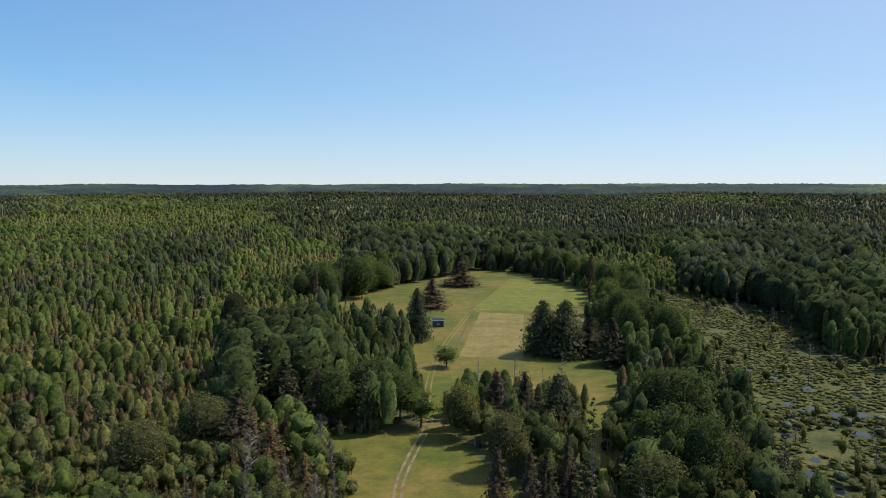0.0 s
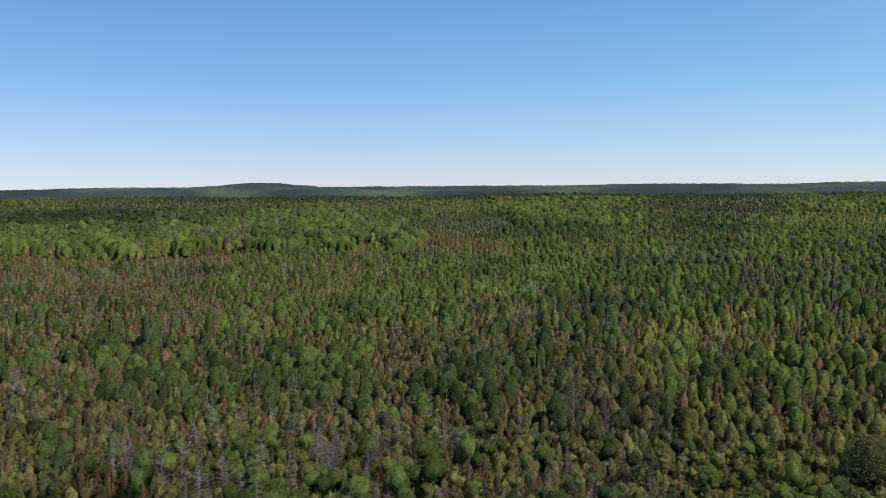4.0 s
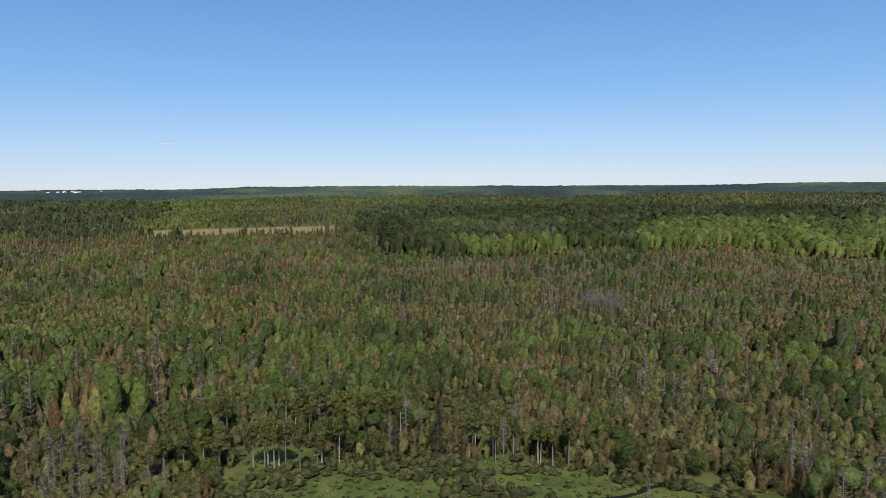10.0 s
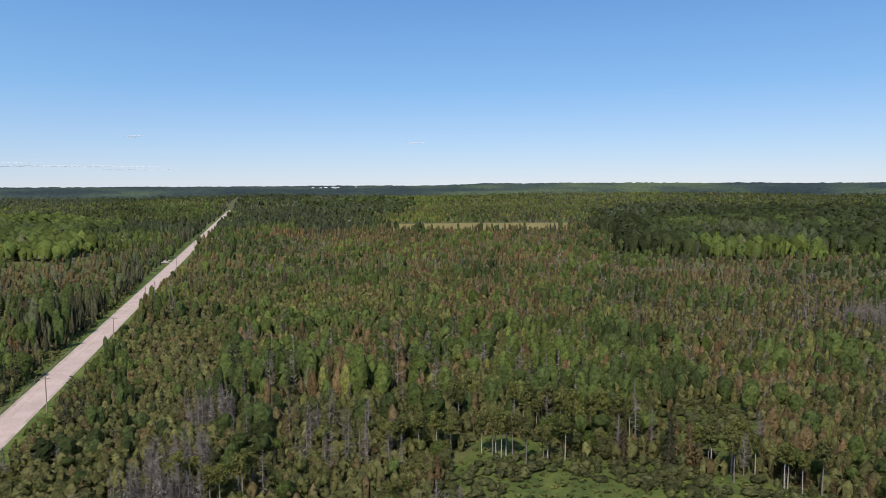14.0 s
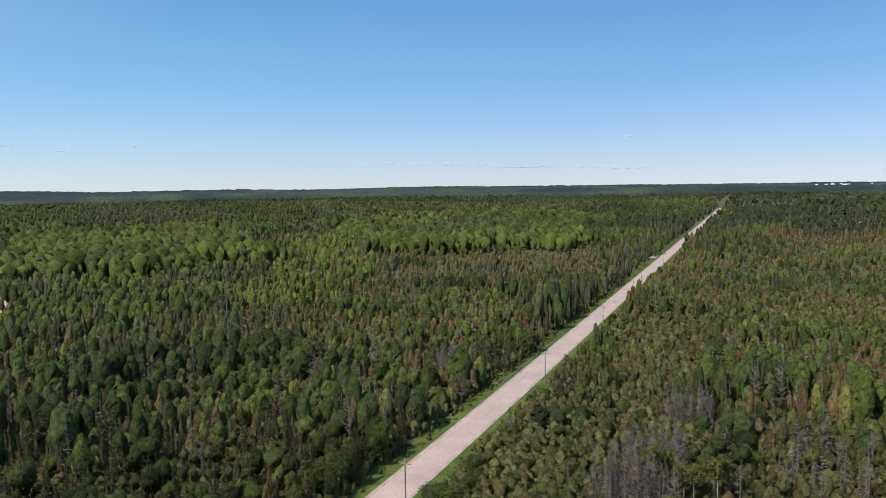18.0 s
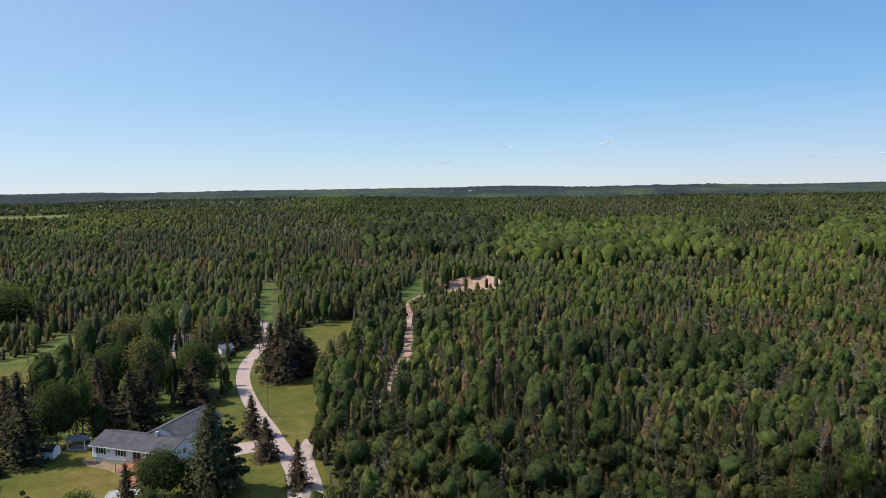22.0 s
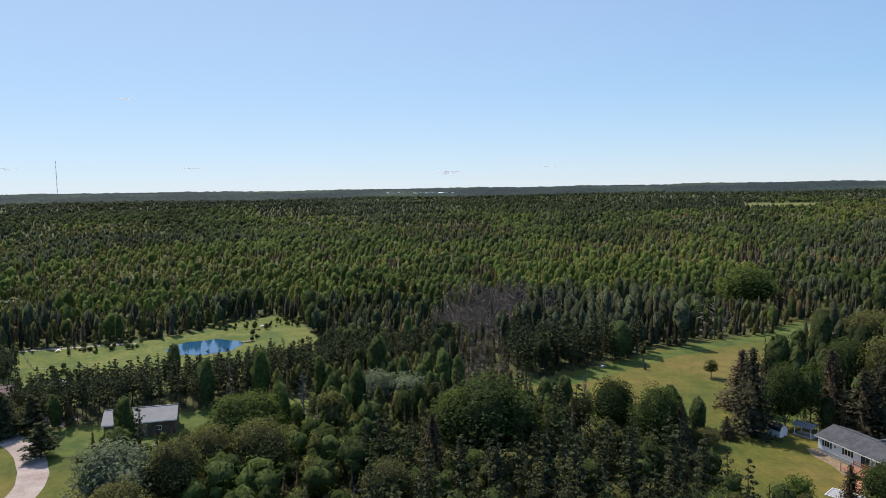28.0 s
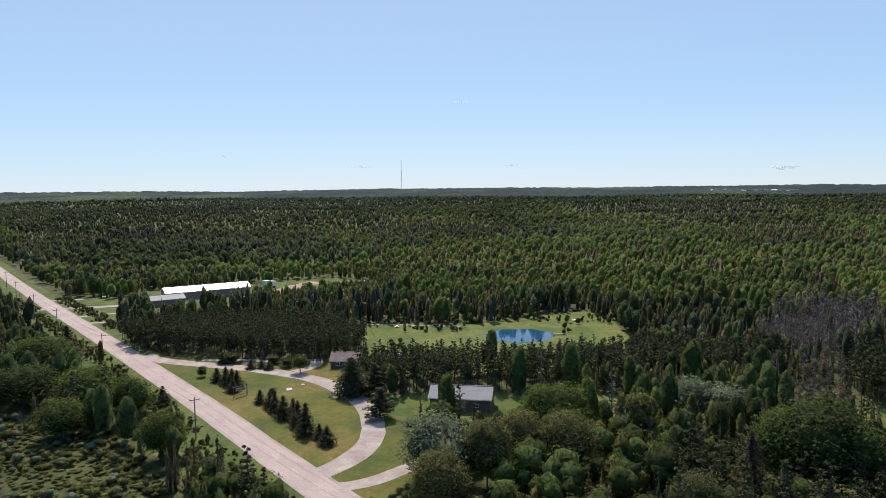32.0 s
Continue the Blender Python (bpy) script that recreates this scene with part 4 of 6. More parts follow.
WEST_TREES = [(132, -39, 19.0, "H", 21.6), (134, -33, 16.0, "H", 12.6), (128, -44, 17.0, "H", 10.1), (129, -52, 13.0, "H", 6.9), (171, -22, 11.0, "W", 13.5), (168, -29, 11.0, "W", 13.3), (150, 6, 14.0, "H", 13.7), (140, 6, 12.0, "H", 15.2), (136, 14, 12.0, "O", 12.6), (107, -33, 16.0, "P", 5.7), (110, -28, 15.0, "P", 5.7), (106, -41, 15.0, "P", 5.8), (105, -46, 15.0, "P", 5.8), (105, -56, 15.0, "P", 6.0), (102, -62, 15.0, "P", 6.0), (100, -66, 14.0, "P", 5.0), (124, -26, 14.0, "S", 5.3), (113, -16, 11.0, "O", 10.7), (146, -9, 15.0, "O", 7.3), (158, -4, 15.0, "X", 6.5), (146, -66, 12.5, "X", 3.2)]
SHRUB_ROW = [(186, 113, 3.7, "O", 3.2), (203, 113, 3.8, "O", 6.4), (201, 115, 3.3, "S", 2.6), (197, 103, 3.0, "S", 2.5), (198, 100, 2.3, "S", 2.2), (197, 97, 2.6, "S", 2.5), (204, 99, 3.1, "O", 4.8), (201, 93, 3.6, "O", 4.4), (195, 86, 6.0, "H", 6.3)]
ISLAND_CLUMP = [(182, 106, 4.1, "S", 2.8), (180, 102, 5.2, "S", 3.1), (178, 99, 5.3, "S", 3.3), (179, 98, 4.5, "S", 3.0), (173, 96, 3.6, "S", 2.9)]
ISLAND_ROW = [(165, 84, 3.7, "S", 2.4), (162, 80, 4.2, "S", 2.7), (159, 77, 5.0, "S", 2.9), (155, 73, 5.6, "S", 3.4), (154, 70, 5.5, "S", 2.8), (150, 67, 6.3, "S", 3.3), (145, 63, 7.5, "S", 4.0), (143, 59, 3.6, "S", 2.3), (140, 56, 4.3, "S", 3.1)]
ROADSIDE_TREES = [(168, 82, 3.9, "O", 2.8), (159, 108, 5.2, "S", 3.5), (176, 63, 10.4, "P", 10.8), (177, 57, 9.2, "P", 7.7), (159, 50, 7.9, "P", 8.3), (127, 29, 14.0, "W", 16.3), (123, 27, 13.0, "W", 12.5), (125, 19, 14.0, "O", 11.6), (146, 10, 15.0, "H", 13.3), (134, 5, 13.0, "O", 13.4), (115, 26, 11.0, "O", 12.0), (126, 86, 11.0, "H", 11.4), (175, 158, 14.0, "H", 22.8), (151, 142, 12.0, "H", 20.3), (150, 123, 13.0, "H", 17.4), (146, 108, 12.0, "H", 11.9), (196, 167, 12.0, "S", 6.2), (133, 116, 10.0, "H", 13.0)]
FIELD_TREES = [(10, 379, 13.5, "S", 13.7), (-5, 311, 13.4, "S", 11.3), (-9, 246, 18.9, "P", 11.0), (32, 225, 18.0, "P", 14.7), (39, 223, 18.3, "P", 16.6), (-34, 361, 17.5, "H", 17.5), (-39, 338, 21.3, "H", 16.4), (1, 209, 6.9, "H", 8.6), (51, 212, 14.8, "S", 8.0), (47, 222, 13.1, "S", 7.4), (-17, 165, 15.0, "H", 17.7), (-25, 157, 15.0, "H", 11.7), (-10, 160, 13.0, "H", 11.8), (-5, 156, 10.0, "H", 9.1), (4, 150, 13.0, "A", 9.9), (12, 157, 13.0, "S", 6.5), (18, 153, 14.0, "S", 6.4), (25, 151, 14.0, "P", 11.4), (12, 131, 13.0, "O", 9.9)]
SOUTH_TREES = [(47, 149, 17.0, "H", 15.4), (52, 149, 17.0, "H", 15.5), (45, 118, 17.0, "H", 11.0), (39, 131, 14.0, "H", 9.1), (44, 131, 15.0, "H", 10.3), (35, 113, 12.0, "A", 13.0), (50, 121, 12.0, "O", 9.9), (14, 111, 12.0, "S", 3.8), (17, 113, 12.0, "S", 3.9), (21, 116, 13.0, "S", 4.0), (9, 113, 12.0, "S", 4.3), (-37, 162, 15.0, "S", 8.2), (-46, 180, 15.0, "S", 9.1), (-28, 156, 14.0, "S", 7.8), (-30, 185, 14.0, "A", 10.7), (-49, 142, 13.0, "O", 13.6), (-41, 138, 14.0, "S", 8.4), (-32, 127, 12.0, "C", 9.9), (-23, 113, 11.0, "C", 8.9), (-56, 127, 13.0, "O", 11.6)]
PLACED = [(HOUSE_TREES, "trees round the ranch house"), (YARD_TREES, "trees round the ranch house"), (LAWN_TREES, "trees on the big lawn"), (WEST_TREES, "trees west of the lawn"), (SHRUB_ROW, "young trees along the cabin lane"), (ISLAND_CLUMP, "spruces on the loop lawn"), (ISLAND_ROW, "spruces on the loop lawn"), (ROADSIDE_TREES, "trees beside the county road"), (FIELD_TREES, "trees round the hay field"), (SOUTH_TREES, "trees round the near lawn")]
rng = np.random.default_rng(21)
placed_xy = []


def field_ring():
    """Tall dark broadleaf trees standing round the far end of the field."""
    r = np.random.default_rng(33)
    ring = FIELD[:11]
    for (ax, ay), (bx, by) in zip(ring, ring[1:]):
        length = math.hypot(bx - ax, by - ay)
        for k in range(int(length / 5.5) + 1):
            u, off = (k + r.uniform(0.2, 0.8)) * 5.5 / length, r.uniform(4.5, 9) + 10 * (k % 2)
            x, y = ax + (bx - ax) * u - (by - ay) / length * off, ay + (by - ay) * u + (bx - ax) / length * off
            kind = "H" if r.uniform() < 0.72 else "S"
            w = r.uniform(9, 13) if kind == "H" else r.uniform(6, 8)
            tree(x, y, r.uniform(14, 20), kind, w, r.uniform(0, 360), k, "trees round the hay field", "tall dark green broadleaf tree at the field edge" if kind == "H" else "")
            placed_xy.append((x, y, w / 2))


field_ring()


def pale_aspens():
    """Rows of slim aspens with bare white stems at the edge of the creek meadow and along the verge scrub."""
    r = np.random.default_rng(35)
    for ax, ay, bx, by, n in PALE_ROWS:
        for k in range(n):
            u = (k + r.uniform(0, 1)) / n
            x, y, h = ax + (bx - ax) * u + r.normal() * 1.6, ay + (by - ay) * u + r.normal() * 1.6, r.uniform(7.5, 11)
            tree(x, y, h, "A" if r.uniform() < 0.7 else "O", r.uniform(2.6, 4.2), r.uniform(0, 360), k, "pale-stemmed aspens by the creek", "slim aspen with a bare white stem and light crown", True)
            placed_xy.append((x, y, 0.6))


PALE_ROWS = [(-141, -58, -137, -84, 20), (-137, -20, -139, -44, 12), (-78, -96, -62, -108, 8), (-114, -86, -122, -62, 12), (-104, -94, -112, -88, 6), (-128, -92, -140, -98, 6)]
pale_aspens()
for rows, group in PLACED:
    for i, (x, y, h, kind, w) in enumerate(rows):
        w *= 1.35 if kind == "S" else 1.0
        tree(x, y, h, kind, w, rng.uniform(0, 360), i, group)
        placed_xy.append((x, y, w / 2))


# ---- forest ----
def scatter(r0, r1, step, seed):
    """Jittered grid of places in a ring."""
    r = np.random.default_rng(seed)
    n = int(2 * r1 / step) + 1
    gx, gy = np.meshgrid(np.arange(n) * step - r1, np.arange(n) * step - r1)
    x = (gx + r.uniform(-0.48, 0.48, gx.shape) * step).ravel()
    y = (gy + r.uniform(-0.48, 0.48, gy.shape) * step).ravel()
    d = np.hypot(x, y)
    k = (d >= r0) & (d < r1)
    return x[k], y[k]


STANDS = [  # planted pine stands: outline, kind
    ([(209, 76), (206, 92), (208, 120), (212, 154), (228, 171), (246, 154), (255, 124), (252, 97), (233, 76)], "P"),
    ([(177, 61), (180, 45), (184, 26), (188, 7), (199, -17), (210, -45), (226, -52), (221, -15), (214, 7), (206, 29), (202, 50), (198, 68)], "P"),
    ([(94, -384), (118, -390), (150, -378), (160, -420), (95, -424)], "P"),
]


def clear(x, y):
    """True where forest trees may stand."""
    jx, jy = x + (value_noise(x, y, 9, 1) - 0.5) * 7, y + (value_noise(x, y, 9, 2) - 0.5) * 7
    ok = np.ones(len(x), bool)
    for poly in OPENINGS:
        ok &= ~inside(jx, jy, poly)
    for line, w in LANES:
        ok &= line_distance(x, y, line) > w - 1.0 * ((y < -190) & (line is ROAD)) + 4.0 * ((y > 10) & (line is ROAD)) + (value_noise(x, y, 14, 6) - 0.5) * 3.0
    ok &= ~(inside(x, y, STANDS[0][0]) | inside(x, y, STANDS[1][0]))
    thin = inside(x, y, HOME_WOOD)
    ok &= ~(thin & (value_noise(x * 7.0, y * 7.0, 9, 5) < 0.62))
    for px, py, w in placed_xy:
        ok &= np.hypot(x - px, y - py) > w * 0.8 + 1.0
    return ok


# kinds of woodland: bearing from, to, distance from, to, make-up
SWAMP_WOODS = [(90, 153, 2024, 5000, "J"), (132, 153, 882, 2809, "D"), (124, 137, 1239, 2115, "L"), (90, 124, 907, 2347, "G"), (89, 114, 535, 979, "L"), (89, 107, 546, 896, "H"), (114, 143, 413, 802, "R"), (112, 137, 248, 408, "C"), (136, 149, 198, 568, "Q"), (103, 132, 145, 270, "R"), (105, 130, 937, 3042, "G"), (66, 105, 1483, 3321, "G"), (93, 114, 596, 1363, "L"), (66, 94, 596, 1289, "H"), (114, 130, 280, 703, "R"), (88, 115, 250, 553, "C"), (110, 130, 169, 276, "Q"), (84, 108, 132, 249, "R")]
EAST_WOODS = [(35, 99, 1300, 5000, "G"), (73, 99, 616, 1408, "L"), (73, 92, 596, 987, "H"), (58, 73, 831, 1599, "H"), (50, 63, 691, 994, "B"), (63, 74, 559, 838, "E"), (45, 51, 918, 2065, "H"), (74, 99, 269, 616, "C"), (48, 74, 238, 596, "F"), (35, 48, 325, 636, "F"), (79, 99, 141, 272, "R"), (48, 82, 172, 248, "Q"), (34, 79, 103, 180, "Q"), (33, 47, 110, 330, "U")]
NORTH_EAST_WOODS = [(14, 77, 2016, 5000, "D"), (14, 29, 854, 2016, "H"), (29, 40, 1305, 1854, "D"), (31, 41, 514, 1310, "G"), (13, 31, 542, 875, "Y"), (13, 31, 346, 542, "D"), (41, 50, 824, 2016, "H"), (50, 58, 675, 1064, "B"), (58, 77, 580, 1489, "H"), (25, 40, 186, 338, "Y"), (13, 36, 109, 262, "Z"), (13, 17, 150, 238, "L"), (31, 42, 317, 514, "G")]
NORTH_WOODS = [(328, 32, 1969, 3321, "D"), (21, 30, 1685, 2593, "Y"), (328, 356, 795, 2310, "D"), (333, 343, 1645, 2337, "G"), (356, 14, 868, 1632, "D"), (14, 21, 1269, 2041, "J"), (14, 32, 764, 1315, "Y"), (24, 32, 302, 789, "G"), (16, 24, 313, 798, "J"), (8, 17, 250, 623, "Y"), (3, 10, 504, 868, "J"), (348, 8, 320, 697, "L"), (341, 348, 277, 521, "Y"), (328, 341, 260, 831, "L"), (16, 32, 167, 294, "Z"), (8, 16, 147, 249, "L"), (8, 33, 108, 162, "Z")]
ROAD_WOODS = [(161, 178, 1342, 5000, "J"), (141, 163, 1537, 2911, "D"), (153, 173, 643, 1336, "H"), (173, 178, 502, 1374, "Y"), (151, 173, 321, 638, "C"), (160, 178, 237, 383, "Q"), (156, 178, 169, 243, "N"), (133, 153, 196, 284, "R"), (125, 141, 267, 380, "F")]
SOUTH_WOODS = [(143, 206, 1789, 5000, "D"), (173, 206, 944, 2184, "J"), (143, 173, 1112, 2073, "J"), (172, 183, 828, 1190, "C"), (198, 207, 582, 1077, "L"), (181, 198, 500, 1060, "H"), (154, 173, 566, 1205, "H"), (154, 173, 322, 566, "C"), (172, 191, 310, 544, "Y"), (158, 188, 173, 312, "Q"), (187, 197, 269, 510, "M"), (188, 207, 172, 310, "N")]
HOME_WOODS = [(180, 244, 2255, 5000, "D"), (209, 244, 918, 2797, "G"), (180, 209, 990, 2404, "J"), (234, 244, 654, 1408, "Y"), (209, 234, 467, 929, "B"), (199, 209, 529, 1108, "L"), (180, 197, 496, 998, "H"), (203, 214, 403, 573, "B"), (236, 244, 410, 659, "J"), (232, 243, 353, 454, "Y"), (229, 245, 210, 372, "B"), (180, 198, 266, 494, "G"), (180, 197, 212, 292, "N")]
POND_WOODS = [(213, 277, 1899, 5000, "D"), (245, 277, 1358, 2356, "J"), (227, 245, 824, 2090, "G"), (255, 277, 975, 1489, "Y"), (249, 277, 566, 944, "J"), (235, 255, 508, 844, "G"), (236, 277, 320, 542, "Y"), (255, 277, 236, 345, "J"), (237, 255, 185, 305, "P"), (252, 257, 183, 282, "E"), (232, 296, 1331, 3295, "D"), (272, 296, 464, 1705, "J"), (250, 272, 571, 1310, "G"), (247, 285, 304, 649, "Y"), (284, 296, 337, 531, "Y"), (271, 285, 231, 320, "J"), (256, 271, 212, 301, "M"), (289, 314, 1269, 5000, "D"), (289, 314, 601, 1391, "J"), (295, 314, 386, 616, "G")]
NEAR_WOODS = [(112, 168, 60, 172, "V"), (168, 222, 60, 180, "N"), (232, 264, 60, 150, "K"), (264, 296, 60, 150, "T")]
WOODS = SWAMP_WOODS + EAST_WOODS + NORTH_EAST_WOODS + NORTH_WOODS + ROAD_WOODS + SOUTH_WOODS + HOME_WOODS + POND_WOODS + NEAR_WOODS
MAKE_UP = {  # share of each kind, tone of the leaves, height, crown width
    "Y": ((0.26, 0.54, 0.07, 0.01, 0.01, 0.01, 0.10), 0.88, 0.74, 1.02), "G": ((0.34, 0.34, 0.20, 0.04, 0.01, 0.01, 0.06), 0.60, 0.80, 1.05), "J": ((0.22, 0.26, 0.34, 0.12, 0.01, 0.01, 0.04), 0.46, 0.85, 1.00),
    "H": ((0.78, 0.14, 0.05, 0.02, 0.0, 0.0, 0.01), 0.72, 1.30, 1.25), "L": ((0.72, 0.06, 0.14, 0.08, 0.0, 0.0, 0.0), 0.22, 1.30, 1.25), "D": ((0.13, 0.11, 0.48, 0.24, 0.01, 0.01, 0.02), 0.10, 0.88, 0.98),
    "M": ((0.22, 0.10, 0.36, 0.10, 0.08, 0.02, 0.12), 0.26, 0.85, 1.00), "F": ((0.34, 0.34, 0.05, 0.0, 0.09, 0.03, 0.15), 0.70, 0.58, 1.20), "Q": ((0.24, 0.16, 0.07, 0.01, 0.16, 0.07, 0.29), 0.52, 0.64, 1.15),
    "Z": ((0.22, 0.33, 0.06, 0.01, 0.10, 0.03, 0.25), 0.78, 0.72, 0.98), "C": ((0.08, 0.05, 0.16, 0.0, 0.34, 0.18, 0.19), 0.42, 0.60, 1.12), "R": ((0.16, 0.10, 0.09, 0.0, 0.35, 0.09, 0.21), 0.50, 0.62, 1.15),
    "V": ((0.22, 0.26, 0.02, 0.0, 0.05, 0.08, 0.37), 0.42, 0.75, 1.10), "U": ((0.22, 0.10, 0.16, 0.02, 0.22, 0.08, 0.20), 0.25, 0.68, 1.15), "E": ((0.03, 0.03, 0.22, 0.0, 0.07, 0.55, 0.10), 0.40, 0.70, 1.00), "B": ((0.10, 0.08, 0.46, 0.14, 0.12, 0.07, 0.03), 0.52, 0.85, 0.98), "P": ((0.08, 0.03, 0.32, 0.54, 0.01, 0.02, 0.0), 0.22, 1.05, 1.00),
    "N": ((0.20, 0.12, 0.26, 0.05, 0.18, 0.07, 0.12), 0.42, 0.82, 0.90), "K": ((0.12, 0.12, 0.22, 0.38, 0.0, 0.0, 0.16), 0.62, 0.90, 0.98), "T": ((0.40, 0.26, 0.08, 0.0, 0.0, 0.02, 0.24), 0.60, 0.90, 1.05),
}
DEAD_STANDS = [(262, -78, 26), (300, -90, 22), (-312, -32, 13), (-52, -195, 4), (-205, 181, 8), (-250, 221, 7), (-62, -106, 8), (-72, -116, 6), (-94, -138, 6), (-122, 54, 3), (-121, 70, 2), (-113, 60, 2), (-109, 77, 3), (-139, 22, 2.5), (-153, -34, 2), (-175, -52, 4)]
KINDS = "HASPCXO"


def away_from_dead(x, y):
    """True outside the stands of dead timber."""
    ok = np.ones(len(x), bool)
    for cx, cy, cr in DEAD_STANDS:
        ok &= np.hypot(x - cx, y - cy) > cr * 0.85
    return ok


def tone_of(x, y):
    """Tone of the leaves from 0, dark, to 1, bright, by woodland."""
    r, az = np.hypot(x, y), np.degrees(np.arctan2(-x, y)) % 360
    return stretch(x, y, r, az)[1]


def stretch(x, y, r, az):
    """Woodland at each place: code index (-1: none) and tone."""
    r = r * (1 + 0.16 * (value_noise(x, y, 110, 41) - 0.5) + 0.12 * (value_noise(x, y, 35, 43) - 0.5))
    az = az + 4 * (value_noise(x, y, 120, 42) - 0.5)
    code, tone = np.full(len(x), -1), np.full(len(x), 0.45)
    for a0, a1, r0, r1, c in WOODS:
        m = ((az - a0) % 360 < (a1 - a0) % 360) & (r > r0) & (r < r1)
        code[m], tone[m] = list(MAKE_UP).index(c), MAKE_UP[c][1]
    return code, tone


def weights(x, y):
    """How likely each kind of tree is, place by place."""
    true_r, true_az = np.hypot(x, y), np.degrees(np.arctan2(-x, y)) % 360
    az = (true_az + 16 * (value_noise(x, y, 90, 42) - 0.5)) % 360
    w = np.tile(np.array([0.34, 0.18, 0.24, 0.06, 0.04, 0.02, 0.12]), (len(x), 1))

    def put(mask, *v):
        w[mask] = v

    put((az < 52) | (az > 345), 0.24, 0.40, 0.12, 0.02, 0.06, 0.03, 0.13)
    put((az >= 50) & (az < 150), 0.18, 0.14, 0.08, 0.01, 0.26, 0.08, 0.25)
    put((az >= 205) & (az < 290) & (true_r > 200), 0.18, 0.27, 0.36, 0.10, 0.04, 0.02, 0.03)
    put((az >= 290) & (az < 345), 0.36, 0.14, 0.32, 0.08, 0.03, 0.02, 0.05)
    code, _ = stretch(x, y, true_r, true_az)
    shares = np.array([v[0] for v in MAKE_UP.values()])
    w[code >= 0] = shares[code[code >= 0]]
    turn, depth = (true_az - 321) % 360, 21600 / true_r
    for k in range(7):
        patch = 0.8 * value_noise(x, y, 22, 30 + k) + 0.4 * value_noise(x, y, 90, 50 + k) + np.clip(true_r / 500, 0.3, 1.2) * (value_noise(turn, depth, 7.5, 70 + k) - 0.5) - 0.6
        w[:, k] *= np.exp(np.clip(2.6 + true_r / 400, 3.0, 4.2) * patch)
    d_road = line_distance(x, y, ROAD)
    w[(x * 0.78 - y * 0.625 > 60) & (d_road < 20) & (y < -190)] = (0.12, 0.03, 0.72, 0.08, 0.02, 0.02, 0.01)
    for cx, cy, cr in DEAD_STANDS:
        m = np.hypot(x - cx, y - cy) < cr * (0.7 + 0.6 * value_noise(x, y, 9, 88))
        w[m] = (0.02, 0.02, 0.16, 0.0, 0.03, 0.75, 0.02)
    w[inside(x, y, ROADSIDE_WOOD)] = (0.30, 0.30, 0.24, 0.06, 0.02, 0.02, 0.06)
    w[inside(x, y, HOME_WOOD)] = (0.30, 0.02, 0.55, 0.10, 0.02, 0.0, 0.01)
    for poly, kind in STANDS:
        m = inside(x, y, poly)
        w[m] = 0
        w[m, KINDS.index(kind)] = 1
    return w / w.sum(1, keepdims=True)


HEIGHT = {"H": (8.0, 12.5), "A": (7.5, 11.0), "S": (7.0, 12.0), "P": (10.5, 13.0), "C": (6.0, 9.5), "X": (6.0, 10.5), "O": (4.0, 7.0)}


def populate(x, y, seed):
    """Kind and size for each place: dict of kind -> rows for wood()."""
    r = np.random.default_rng(seed)
    w = weights(x, y)
    pick = (w.cumsum(1) < r.uniform(size=(len(x), 1))).sum(1).clip(0, 6)
    rows = {}
    turn, depth = (np.degrees(np.arctan2(-x, y)) - 321) % 360, 21600 / np.hypot(x, y)
    tone = tone_of(x, y) + 0.4 * (value_noise(x, y, 45, 77) - 0.5) + 0.6 * (value_noise(turn, depth, 5.5, 78) - 0.5)
    az, d = np.degrees(np.arctan2(-x, y)) % 360, np.hypot(x, y)
    side = x * 0.78 - y * 0.625
    low = np.where((side > 12) & (side < 60) & (az > 110) & (az < 205) & (d < 300), 0.50, 1.0)
    low = np.where(inside(x, y, HOME_WOOD), 1.25, low) * np.where(inside(x, y, PIT_FRONT), 0.55, 1.0)
    code = stretch(x, y, d, az)[0]
    tall, broad = np.array([v[2:] for v in MAKE_UP.values()] + [(1.0, 0.8)]).T
    low = low * tall[code] * np.where((side > 60) & (y < -190) & (line_distance(x, y, ROAD) < 20), 1.25, 1.0)
    broad = broad[code]
    for k, kind in enumerate(KINDS):
        m = pick == k
        n = m.sum()
        lo, hi = HEIGHT[kind]
        h = r.uniform(lo, hi, n) * low[m] * (0.78 + 0.36 * value_noise(x[m], y[m], 25, 91)) * r.uniform(0.82, 1.24, n) * {"X": 1.45, "S": 0.94, "A": 0.86}.get(kind, 1.0)
        h0, r0 = SIZE[kind]
        width = 2 * r0 * (h / h0) ** 0.9 * broad[m] * np.where(low[m] < 0.45, 1.45, 1.0) * r.uniform(0.8, 1.35, n) * {"S": 0.82, "A": 1.3}.get(kind, 1.0)
        rows[kind] = np.stack([x[m], y[m], terrain(x[m], y[m]), h, width, r.uniform(0, 6.283, n), np.clip(tone[m] + r.uniform(-0.15, 0.15, n), 0.01, 0.99)], 1)
    return rows


WOOD_NAME = {"H": "hardwood_forest", "A": "aspen_forest", "S": "spruce_forest", "P": "pine_forest", "C": "red_maple_swamp", "X": "dead_timber", "O": "alder_thicket"}
WOOD_LABEL = {"H": "dense deep green broadleaf forest canopy", "A": "light yellow-green aspen stands in the forest", "S": "dark spiky spruce and fir forest", "P": "dark tufted pine forest",
              "C": "rusty brown-green red maple and tamarack swamp", "X": "grey leafless dead trees among the forest", "O": "low olive-green alder and shrub thicket"}

